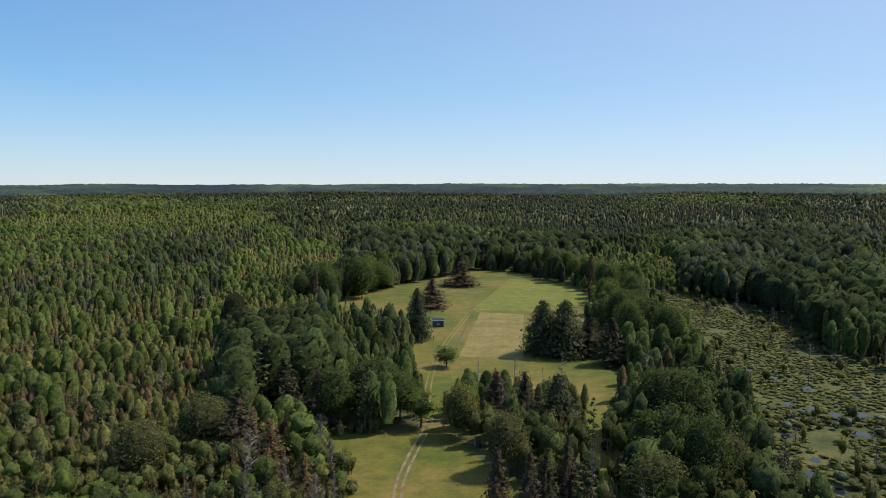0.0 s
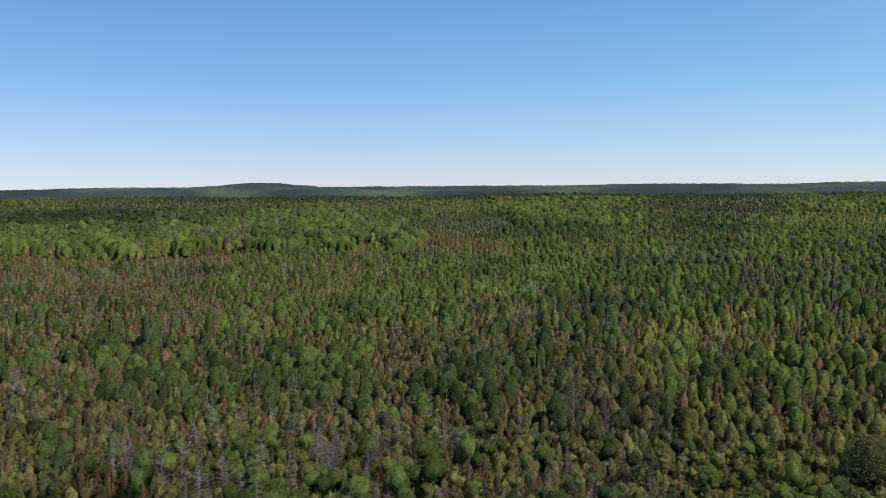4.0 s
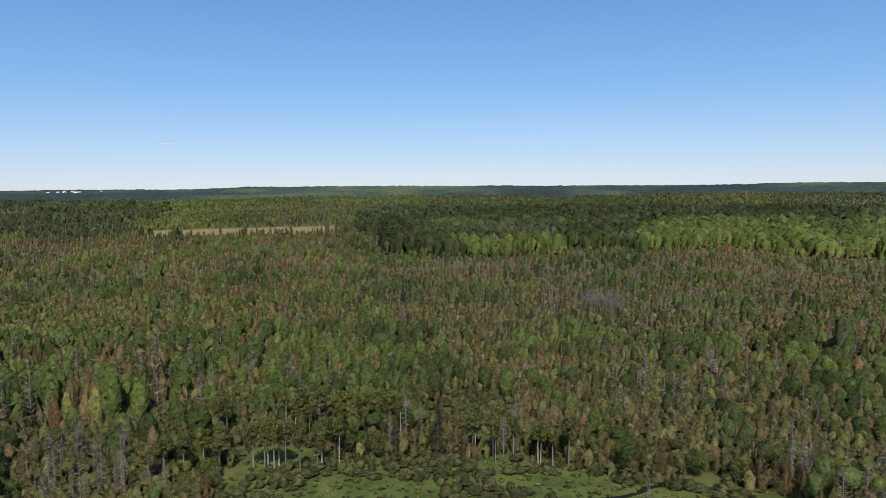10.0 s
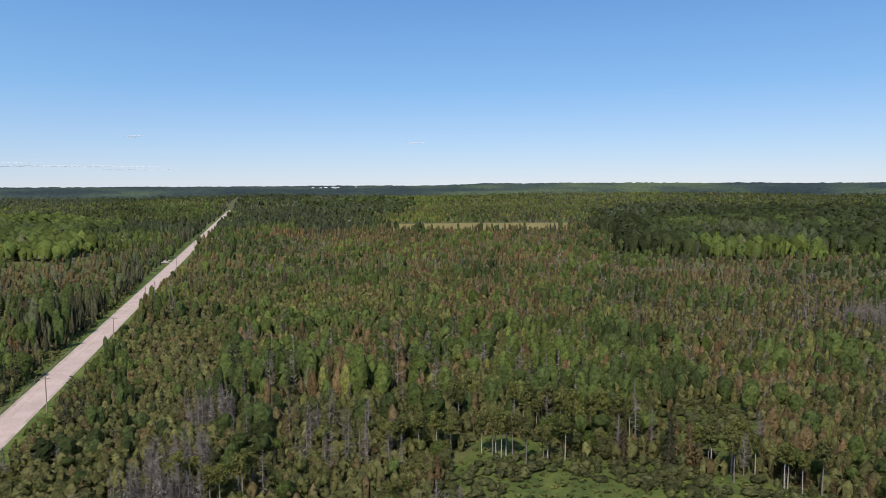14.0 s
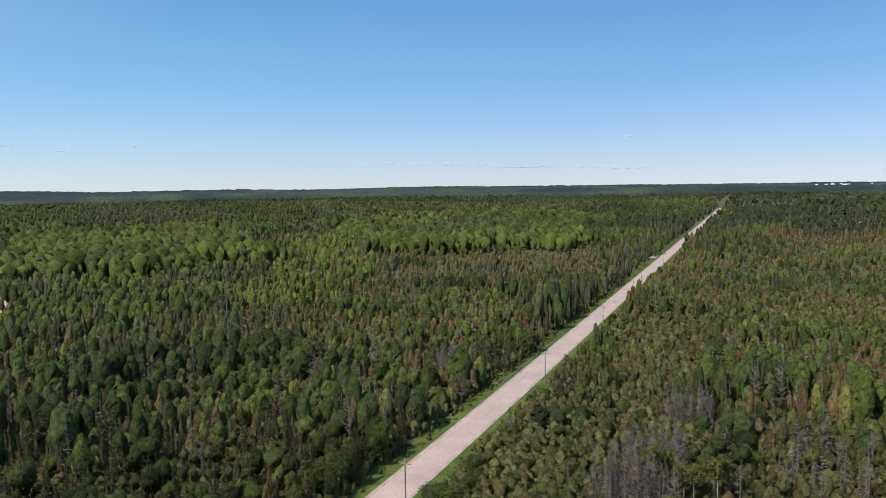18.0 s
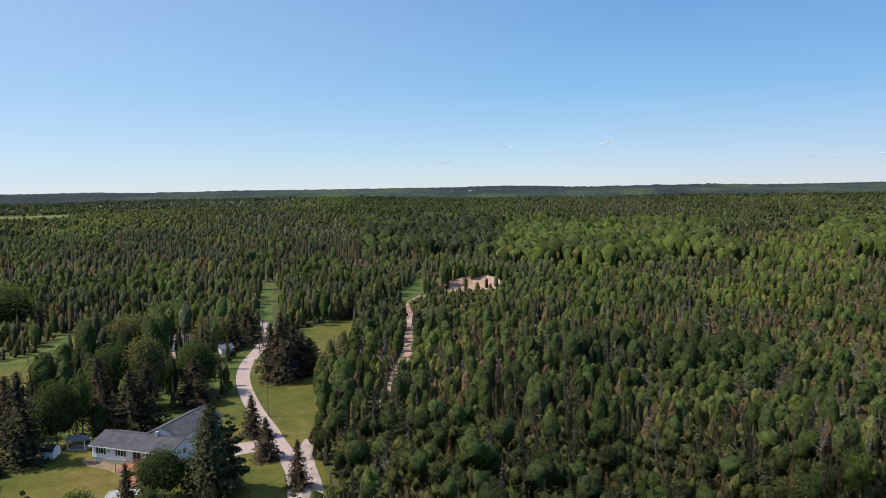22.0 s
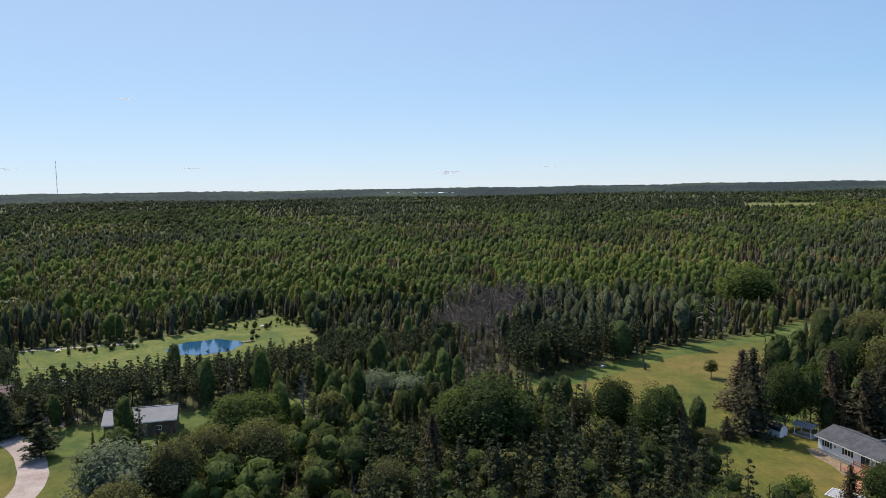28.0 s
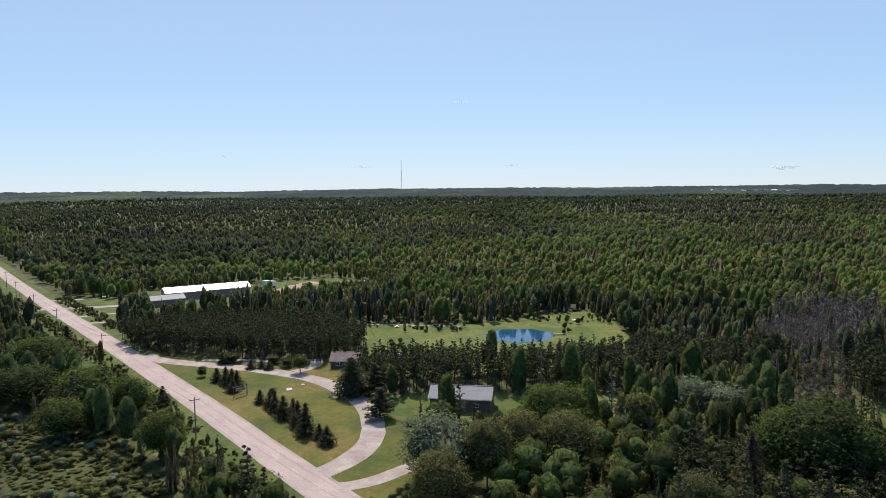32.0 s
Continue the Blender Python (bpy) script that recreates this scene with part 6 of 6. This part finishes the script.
shelter(128.2, -109.6, 20)
building("house", 177.0, -196.0, 130, 12.0, 8.0, 2.6, 1.8, M_SIDING, M_BROWN_SHINGLE, "white house with reddish-brown roof among trees", [(-3, -4, 0.9, 1.2, 1.2, 0), (2, -4, 0.9, 1.2, 1.2, 0), (6, 0, 0.9, 1.2, 1.2, 1)], [(0, -4, 0.05, 0.9, 2.05, 0, M_DARK)])
building("garage", 201.5, -182.0, 140, 11.0, 7.5, 2.5, 1.4, M_LOG, M_BROWN_SHINGLE, "low brown building with reddish roof behind trees", [(-3, -3.75, 0.9, 1.2, 1.0, 0)], [(2, -3.75, 0.05, 2.6, 2.1, 0, M_TRIM)], category="garage")
building("shed", 156.0, -193.0, 60, 4.0, 3.0, 2.1, 0.9, M_SIDING, M_GREY_TIN, "small white shed with a grey roof", [], [(0, -1.5, 0.05, 0.9, 1.9, 0, M_TRIM)], category="shed")
building("cabin", 206.0, 74.8, 100, 9.5, 7.5, 2.5, 1.7, M_LOG, M_BROWN_SHINGLE, "dark log cabin with a reddish-brown shingle roof", [(-2.5, 3.75, 0.9, 1.2, 1.1, 2), (2.5, 3.75, 0.9, 1.2, 1.1, 2), (-2.5, -3.75, 0.9, 1.2, 1.1, 0), (4.75, 0, 0.9, 1.2, 1.1, 1)], [(0, 3.75, 0.05, 0.9, 2.05, 2, M_WOOD)], category="cabin")
building("barn", 171.0, 32.2, 92, 15.0, 8.0, 3.4, 2.0, M_LOG, M_GREY_TIN, "barn with a plain grey sheet-metal roof among trees", [(-4, 4, 1.2, 1.2, 1.0, 2), (4, 4, 1.2, 1.2, 1.0, 2)], [(0, 4, 0.05, 3.0, 2.8, 2, M_WOOD)], category="barn")
building("long_shed", 330.0, 196.0, -46, 42.0, 12.0, 4.2, 2.0, M_WOOD, M_TIN, "long pole barn with a bright white metal roof", [(-12, -6, 1.5, 1.6, 1.0, 0), (0, -6, 1.5, 1.6, 1.0, 0), (12, -6, 1.5, 1.6, 1.0, 0)], [(17, -6, 0.05, 3.6, 3.4, 0, M_GREY_TIN)], category="barn")
building("long_shed", 301.0, 204.0, -46, 22.0, 9.0, 3.2, 1.6, M_WOOD, M_GREY_TIN, "lower pole barn with a grey metal roof behind pines", [(0, -4.5, 1.2, 1.6, 1.0, 0)], [(7, -4.5, 0.05, 3.0, 2.8, 0, M_GREY_TIN)], category="barn")
building("shed", 214.0, 62.0, 100, 3.6, 2.8, 2.0, 0.5, M_TRIM, M_GREY_TIN, "small pale shed behind the cabin", [], [(0, 1.4, 0.05, 0.8, 1.8, 2, M_WOOD)], category="shed")
building("shed", -2.0, 270.0, 5, 4.2, 3.0, 2.6, 0.5, M_GREEN_PAINT, M_DARK, "small dark green hunting shed on the field", [(0, -1.5, 1.0, 0.9, 0.7, 0)], [(1.3, -1.5, 0.05, 0.8, 1.9, 0, M_DARK)], category="shed", over=0.2)
building("house", -742, -729, 40, 14.0, 9.0, 2.8, 2.0, M_SIDING, M_SHINGLE, "white farmhouse far off beside the hay field", [(-3, -4.5, 1, 1.2, 1.2, 0), (3, -4.5, 1, 1.2, 1.2, 0)])


def trailer(x, y, turn):
    ob = base("box_trailer", x, y, 0, turn)
    part("box", box(-4.0, -1.25, 1.0, 4.0, 1.25, 3.7, bevel=0.05), M_TIN, ob)
    part("chassis", box(-4.2, -0.9, 0.75, 4.2, 0.9, 0.98), M_DARK, ob)
    for wx in (-3.2, -2.2, 3.0):
        for s in (-1, 1):
            part("wheel", rod((wx, s * 0.85, 0.5), (wx, s * 1.15, 0.5), 0.5, n=12), M_RUBBER, ob)
    return tagged(ob, "white box trailer parked in the yard", "trailer")


trailer(367, 179, 70)


def car(x, y, turn, paint, label):
    ob = base("car", x, y, 0, turn)
    bm = bmesh.new()
    prof = [(-2.2, 0.35), (2.2, 0.35), (2.25, 0.75), (1.2, 0.95), (0.6, 1.45), (-1.2, 1.48), (-1.9, 1.0), (-2.25, 0.9)]
    a, b = [bm.verts.new((px, -0.88, pz)) for px, pz in prof], [bm.verts.new((px, 0.88, pz)) for px, pz in prof]
    bm.faces.new(a[::-1]), bm.faces.new(b)
    for k in range(8):
        bm.faces.new((a[k], a[(k + 1) % 8], b[(k + 1) % 8], b[k]))
    bmesh.ops.recalc_face_normals(bm, faces=bm.faces[:])
    bmesh.ops.bevel(bm, geom=bm.edges[:], offset=0.06, segments=1, affect="EDGES")
    part("body", bm, paint, ob)
    for s in (-1, 1):
        part("side_window", box(-1.3, s * 0.89 - 0.01, 1.02, 0.6, s * 0.89 + 0.01, 1.36), M_GLASS, ob)
    for wx in (-1.4, 1.4):
        for s in (-1, 1):
            w = part("wheel", rod((wx, s * 0.72, 0.33), (wx, s * 0.93, 0.33), 0.33, n=12), M_RUBBER, ob)
            part("rim", rod((wx, s * 0.91, 0.33), (wx, s * 0.95, 0.33), 0.19, n=10), M_STEEL, w)
    return tagged(ob, label, "car", "parked vehicles")


M_WHITE_PAINT = plain("white_car_paint", (0.75, 0.76, 0.78), 0.3)
car(386, 146, 60, M_DARK, "dark car parked in the sandy work yard")
car(390, 141, 50, M_DARK, "dark car parked in the sandy work yard")
car(393, 133, 80, M_WHITE_PAINT, "white car parked in the work yard")
car(379, 163, 10, M_CEDAR, "rust-red old vehicle in the work yard")
car(185, 60, 30, M_WHITE_PAINT, "white car parked beneath pines by the barn")
car(183, 52, 100, M_DARK, "dark car parked beneath pines by the barn")


# ---- roadside things ----
def utility_pole(x, y, h, turn, arm=True):
    ob = base("utility_pole", x, y, 0, turn)
    part("pole", rod((0, 0, -0.3), (0, 0, h), 0.16, 0.11, 8), M_WOOD, ob)
    if arm:
        part("crossarm", box(-1.2, -0.06, h - 0.75, 1.2, 0.06, h - 0.6), M_WOOD, ob)
        for k in (-1.1, 0.0, 1.1):
            part("insulator", rod((k, 0, h - 0.6 if k else h), (k, 0, h - 0.38 if k else h + 0.22), 0.06, 0.04, 6), M_CONCRETE, ob)
    return tagged(ob, "weathered wooden utility pole beside the road" if arm else "plain wooden utility pole", "utility pole", "utility poles")


POLES = [(344, 331), (306, 289), (270, 246), (236, 205), (196, 154), (138, 86), (85, 20), (-23, -113), (-76, -178), (-126, -240), (-172, -298), (-260, -412), (-340, -512)]
for x, y in POLES:
    utility_pole(x, y, 9.6, 49.0 + 90)
for x, y, h in ((213, 88, 9.5), (102, -141, 8.5), (131, -178, 9.5), (150, -206, 9.5)):
    utility_pole(x, y, h, 30, h > 9.4)


def wire(points, z, sag, off):
    """A sagging overhead wire along a row of poles."""
    cu = bpy.data.curves.new("wire", "CURVE")
    cu.dimensions, cu.bevel_depth, cu.bevel_resolution = "3D", 0.014, 0
    for (ax, ay), (bx, by) in zip(points, points[1:]):
        sp = cu.splines.new("POLY")
        sp.points.add(8)
        for k in range(9):
            u = k / 8
            sp.points[k].co = (ax + (bx - ax) * u + off[0], ay + (by - ay) * u + off[1], z - sag * 4 * u * (1 - u), 1)
    cu.materials.append(M_DARK)
    return tagged(new("overhead_wire", cu), "thin dark overhead wire strung between poles", "wire", "overhead wires")


for k in (-1.1, 1.1):
    wire(POLES, 9.25, 1.2, (-0.755 * k, 0.656 * k))
wire(POLES, 9.8, 1.1, (0, 0))
wire([(102, -141), (131, -178), (150, -206)], 8.3, 0.6, (0, 0))
wire([(196, 154), (213, 88)], 9.0, 1.0, (0, 0))


def guard_rail(line):
    ob = base("guard_rail", *line[0])
    pts = [Vector(p) for p in line]
    o = Vector(line[0])
    for a, b in zip(pts, pts[1:]):
        d = (b - a).normalized()
        n = int((b - a).length / 3.8)
        for k in range(n):
            p = a + d * 3.8 * k - o
            part("post", box(p.x - 0.09, p.y - 0.09, -0.1, p.x + 0.09, p.y + 0.09, 0.75), M_WOOD, ob)
        q = a - o
        bm = bmesh.new()
        for z0, z1, out in ((0.46, 0.56, 0.10), (0.56, 0.66, 0.04), (0.66, 0.76, 0.10)):
            m = Vector((d.y, -d.x)) * out
            w = b - o
            v = [bm.verts.new((*(q + m), z0)), bm.verts.new((*(w + m), z0)), bm.verts.new((*(w + m), z1)), bm.verts.new((*(q + m), z1))]
            f = bm.faces.new(v)
            bmesh.ops.solidify(bm, geom=[f], thickness=0.04)
        part("rail", bm, M_STEEL, ob)
    return tagged(ob, "steel guard rail on wooden posts along the road", "guard rail")


guard_rail([(-63, -180), (-82, -204), (-113, -243)])


def mailbox(x, y, turn):
    ob = base("mailbox", x, y, 0, turn)
    part("post", box(-0.05, -0.05, -0.1, 0.05, 0.05, 1.05), M_WOOD, ob)
    bm = box(-0.11, -0.28, 1.05, 0.11, 0.28, 1.2)
    rod((0, -0.28, 1.2), (0, 0.28, 1.2), 0.11, n=10, bm=bm)
    part("box", bm, M_DARK, ob)
    return tagged(ob, "dark mailbox on a wooden post at the road edge", "mailbox")


mailbox(232, 205, 40), mailbox(193, 152, 40)


def road_sign(x, y, turn):
    ob = base("road_sign", x, y, 0, turn)
    part("post", rod((0, 0, -0.1), (0, 0, 2.3), 0.04), M_STEEL, ob)
    part("plate", box(-0.35, -0.07, 1.75, 0.35, -0.04, 2.4, bevel=0.01), M_TRIM, ob, "plain pale sign plate")
    return tagged(ob, "small pale road sign on a steel post", "road sign")


road_sign(210.5, 151, 60)


def log_frame(x, y, turn):
    ob = base("log_sign_frame", x, y, 0, turn)
    for px in (-2.1, 2.1):
        part("post", rod((px, 0, -0.2), (px, 0, 3.0), 0.14, 0.12, 8), M_LOG, ob)
    part("crossbeam", rod((-2.6, 0, 2.75), (2.6, 0, 2.75), 0.12, 0.12, 8), M_LOG, ob)
    part("board", box(-1.5, -0.05, 1.5, 1.5, 0.05, 2.3), M_WOOD, ob, "weathered hanging board")
    for px in (-1.2, 1.2):
        part("hanger", rod((px, 0, 2.3), (px, 0, 2.65), 0.02), M_DARK, ob)
    part("rail", rod((-2.1, 0, 0.5), (2.1, 0, 0.5), 0.08, 0.08, 6), M_LOG, ob)
    return tagged(ob, "rustic log frame with a hanging board on the lawn", "sign frame")


log_frame(170, 92.2, 155)
for x, y, w in ((177.9, 81.8, 1.3), (173.0, 66.7, 1.0), (183, 80, 0.7)):
    ob = base("stone_slab", x, y, 0, 25)
    part("slab", box(-w, -w * 0.6, 0, w, w * 0.6, 0.18, bevel=0.04), M_CONCRETE, ob)
    tagged(ob, "pale flat stone slab lying on the lawn", "stone", "slabs on the lawn")


# ---- garden, pond and pit ----
def fence(points, label):
    ob = base("fence", *points[0])
    o = Vector(points[0])
    for a, b in zip(points, points[1:]):
        a, b = Vector(a), Vector(b)
        d = b - a
        n = max(1, int(d.length / 3))
        for k in range(n + 1):
            p = a + d * k / n - o
            part("post", rod((p.x, p.y, -0.1), (p.x, p.y, 1.4), 0.06, 0.05, 5), M_WOOD, ob)
        for z in (0.6, 1.2):
            part("strand", rod((*(a - o), z), (*(b - o), z), 0.015, 0.015, 4), M_STEEL, ob)
    return tagged(ob, label, "fence")


fence([(270, 86), (269, 66), (268, 50)], "wooden post and wire fence behind the garden")
fence([(258, 84), (240, 76), (238, 60)], "wooden post and wire fence round the garden")
fence([(14, 304), (8, 262), (4, 226)], "line of fence posts along the hay plot")


def dock(x, y, turn):
    ob = base("dock", x, y, 0, turn)
    for k in range(12):
        part("plank", box(-2.4 + k * 0.4, -0.7, 0.42, -2.4 + k * 0.4 + 0.37, 0.7, 0.48), M_WOOD, ob)
    for px in (-2.2, 2.2):
        for py in (-0.6, 0.6):
            part("post", rod((px, py, -0.5), (px, py, 0.8), 0.06, 0.06, 6), M_WOOD, ob)
    return tagged(ob, "short pale wooden dock at the pond edge", "dock")


dock(262, 12.5, 100)


def bench_table(x, y, turn):
    ob = base("picnic_table", x, y, 0, turn)
    part("tabletop", box(-0.9, -0.38, 0.7, 0.9, 0.38, 0.75), M_TRIM, ob)
    for s in (-1, 1):
        part("bench", box(-0.9, s * 0.7 - 0.14, 0.42, 0.9, s * 0.7 + 0.14, 0.46), M_TRIM, ob)
        part("leg", rod((s * 0.7, -0.75, 0), (s * 0.7, 0.3, 0.7), 0.05), M_WOOD, ob)
        part("leg", rod((s * 0.7, 0.75, 0), (s * 0.7, -0.3, 0.7), 0.05), M_WOOD, ob)
    return tagged(ob, "white-topped picnic table in the garden", "picnic table")


bench_table(266, 76, 10), bench_table(214.5, 67, 60), bench_table(290, 8, 40), bench_table(193, -93, 20)


def snag(x, y):
    ob = base("dead_stump", x, y, 0, 40)
    v, f, q = stem([(0, 0, -0.1), (0.1, 0, 1.6), (0.7, 0.1, 3.0), (1.4, 0.1, 3.6)], 0.45, 0.12, 8)
    new("trunk", tri_mesh("trunk", v, f, [M_BARK])).parent = ob
    for a, b, r in (((0.5, 0, 2.6), (-0.4, 0.3, 3.9), 0.12), ((0.9, 0.1, 3.2), (1.6, -0.5, 4.0), 0.08), ((0.3, 0, 2.0), (1.5, 0.4, 2.6), 0.07)):
        part("branch", rod(a, b, r, 0.03), M_BARK, ob)
    return tagged(ob, "crooked dead leaning tree stump on the lawn", "stump")


snag(187.5, -104)


def sand_bank():
    """A slumped cut face of bare sand with a turf lip."""
    n, m = 40, 9
    v = np.zeros((n, m, 3))
    for i in range(n):
        u = i / (n - 1)
        a, b = Vector((144, -366)), Vector((108, -366))
        p = a.lerp(b, u) + Vector((0, -14 * math.sin(math.pi * u)))
        for k in range(m):
            q = k / (m - 1)
            h = 5.2 * math.sin(math.pi * min(1, max(0.04, u))) ** 0.45
            d = 7.0 * (1 - q) ** 1.4
            w = noise.noise(Vector((p.x * 0.3, p.y * 0.3, q * 2.0)))
            v[i, k] = (p.x + w, p.y + d + w * 1.2, h * q ** 0.75 + 0.3 * w * q - 0.05)
    i, k = np.meshgrid(np.arange(n - 1), np.arange(m - 1), indexing="ij")
    a = i * m + k
    f = np.stack([np.stack([a, a + 1, a + m + 1], -1), np.stack([a, a + m + 1, a + m], -1)], 2).reshape(-1, 3)
    ob = new("sand_bank", tri_mesh("sand_bank", v.reshape(-1, 3), f, [M_SAND]))
    return tagged(ob, "steep bare orange sand bank of a pit in the forest", "sand bank")


sand_bank()
sheet("sand_floor", PIT, 0.05, M_SAND, "bare sandy floor of the pit", "sand", 1.0, 3.0, seed=61)


# ---- far landmarks ----
def mast(x, y, h):
    ob = base("radio_mast", x, y, float(terrain(np.array([x]), np.array([y]))[0]))
    for k in range(3):
        a = k * 2.094
        part("mast_leg", rod((1.6 * math.cos(a), 1.6 * math.sin(a), 0), (1.2 * math.cos(a), 1.2 * math.sin(a), h), 0.5, 0.4, 4), M_STEEL, ob)
    part("beacon", rod((0, 0, h), (0, 0, h + 5), 1.2, 0.6, 6), M_CEDAR, ob)
    return tagged(ob, "tall thin steel radio mast on the horizon", "radio mast")


mast(3857, 1060, 172)


def village(cx, cy, n, spread, seed, label):
    g = random.Random(seed)
    for k in range(n):
        x, y = cx + g.uniform(-1, 1) * spread[0], cy + g.uniform(-1, 1) * spread[1]
        ob = base("far_building", x, y, float(terrain(np.array([x]), np.array([y]))[0]) + 5, g.uniform(0, 180))
        L, W, h = g.uniform(12, 26), g.uniform(9, 13), g.uniform(4.5, 7)
        part("wall", gable_walls(L, W, h, 2.5), M_SIDING, ob)
        for s in (-1, 1):
            part("roof", roof_slope(L, W, h, 2.5, s, 0.4, 0.3), M_TIN if k % 2 else M_GREY_TIN, ob)
        tagged(ob, label, "building", "far village buildings")


village(-2650, -2720, 9, (130, 60), 3, "pale building of a distant village")
village(2940, -590, 16, (60, 150), 4, "white-roofed building of a distant village")
village(1225, -3278, 4, (80, 30), 5, "pale farm building far off")
sheet("far_lake", [(2900, -430), (2960, -430), (2960, -760), (2900, -760)], float(terrain(np.array([2930.0]), np.array([-600.0]))[0]) + 13, M_WATER, "strip of pale lake near the distant village", "lake", 6.0, 30.0, seed=70)


# ---- small low clouds ----
M_CLOUD, n, l, p = nodes_of("thin_cloud")
p.inputs["Base Color"].default_value, p.inputs["Roughness"].default_value = (0.85, 0.86, 0.88, 1), 1.0
p.inputs["Specular IOR Level"].default_value = 0.0
co = n.new("ShaderNodeTexCoord").outputs["Object"]
p.inputs["Transmission Weight"].default_value = 0.0
thin = n.new("ShaderNodeBsdfTranslucent")
thin.inputs[0].default_value = (0.95, 0.96, 0.97, 1)
clearing = n.new("ShaderNodeBsdfTransparent")
veil_mix = n.new("ShaderNodeMixShader")
l.new(ramp_node(n, l, noise_node(n, l, co, 0.02, 4.0, 0.6), [(0.40, (0.04, 0.04, 0.04)), (0.66, (0.55, 0.55, 0.55))]), veil_mix.inputs[0])
both_sides = n.new("ShaderNodeMixShader")
both_sides.inputs[0].default_value = 0.55
l.new(p.outputs[0], both_sides.inputs[1])
l.new(thin.outputs[0], both_sides.inputs[2])
l.new(clearing.outputs[0], veil_mix.inputs[1])
l.new(both_sides.outputs[0], veil_mix.inputs[2])
l.new(veil_mix.outputs[0], n["Material Output"].inputs[0])


def cloud(az, el, length, height, seed):
    """A thin torn wisp of cumulus, made of a few flat puffs."""
    g = random.Random(seed)
    d = 4700.0
    a = radians(az)
    ob = base("cloud", -d * math.sin(a), d * math.cos(a), EYE[2] + d * math.tan(radians(el)), az)
    bm = bmesh.new()
    many = 7 if length < 300 else 22
    for k in range(many):
        u = (k + 0.5) / many - 0.5
        q = (1 - 1.6 * abs(u)) * g.uniform(0.6, 1.1)
        bmesh.ops.create_icosphere(bm, subdivisions=2, radius=1.0, matrix=Matrix.LocRotScale((u * length, g.uniform(-8, 8), g.uniform(-0.2, 0.2) * height), None, (length * 1.12 / many * g.uniform(0.8, 1.3), min(length * 0.1, 30), height * 0.5 * q)))
    part("puff", bm, M_CLOUD, ob)
    return tagged(ob, "small thin wisp of pale cloud above the horizon", "cloud", "low clouds")


for az, el, length, height in ((196.6, 3.15, 120, 18), (193.0, 2.8, 80, 14), (188.4, 3.2, 110, 14), (150.3, 3.66, 110, 16), (129.3, 3.3, 130, 12), (280.6, 6.7, 90, 16), (288.6, 1.66, 150, 14), (276.5, 1.65, 120, 14),
                               (256.6, 1.15, 150, 30), (299.2, 2.5, 50, 14), (201.3, 1.92, 100, 20), (248.5, 1.46, 100, 18), (168.5, 1.9, 1250, 8), (161.0, 1.68, 700, 7), (155.0, 1.45, 1000, 11), (150.0, 1.22, 420, 7)):
    cloud(az, el, length, height, int(az * 10))
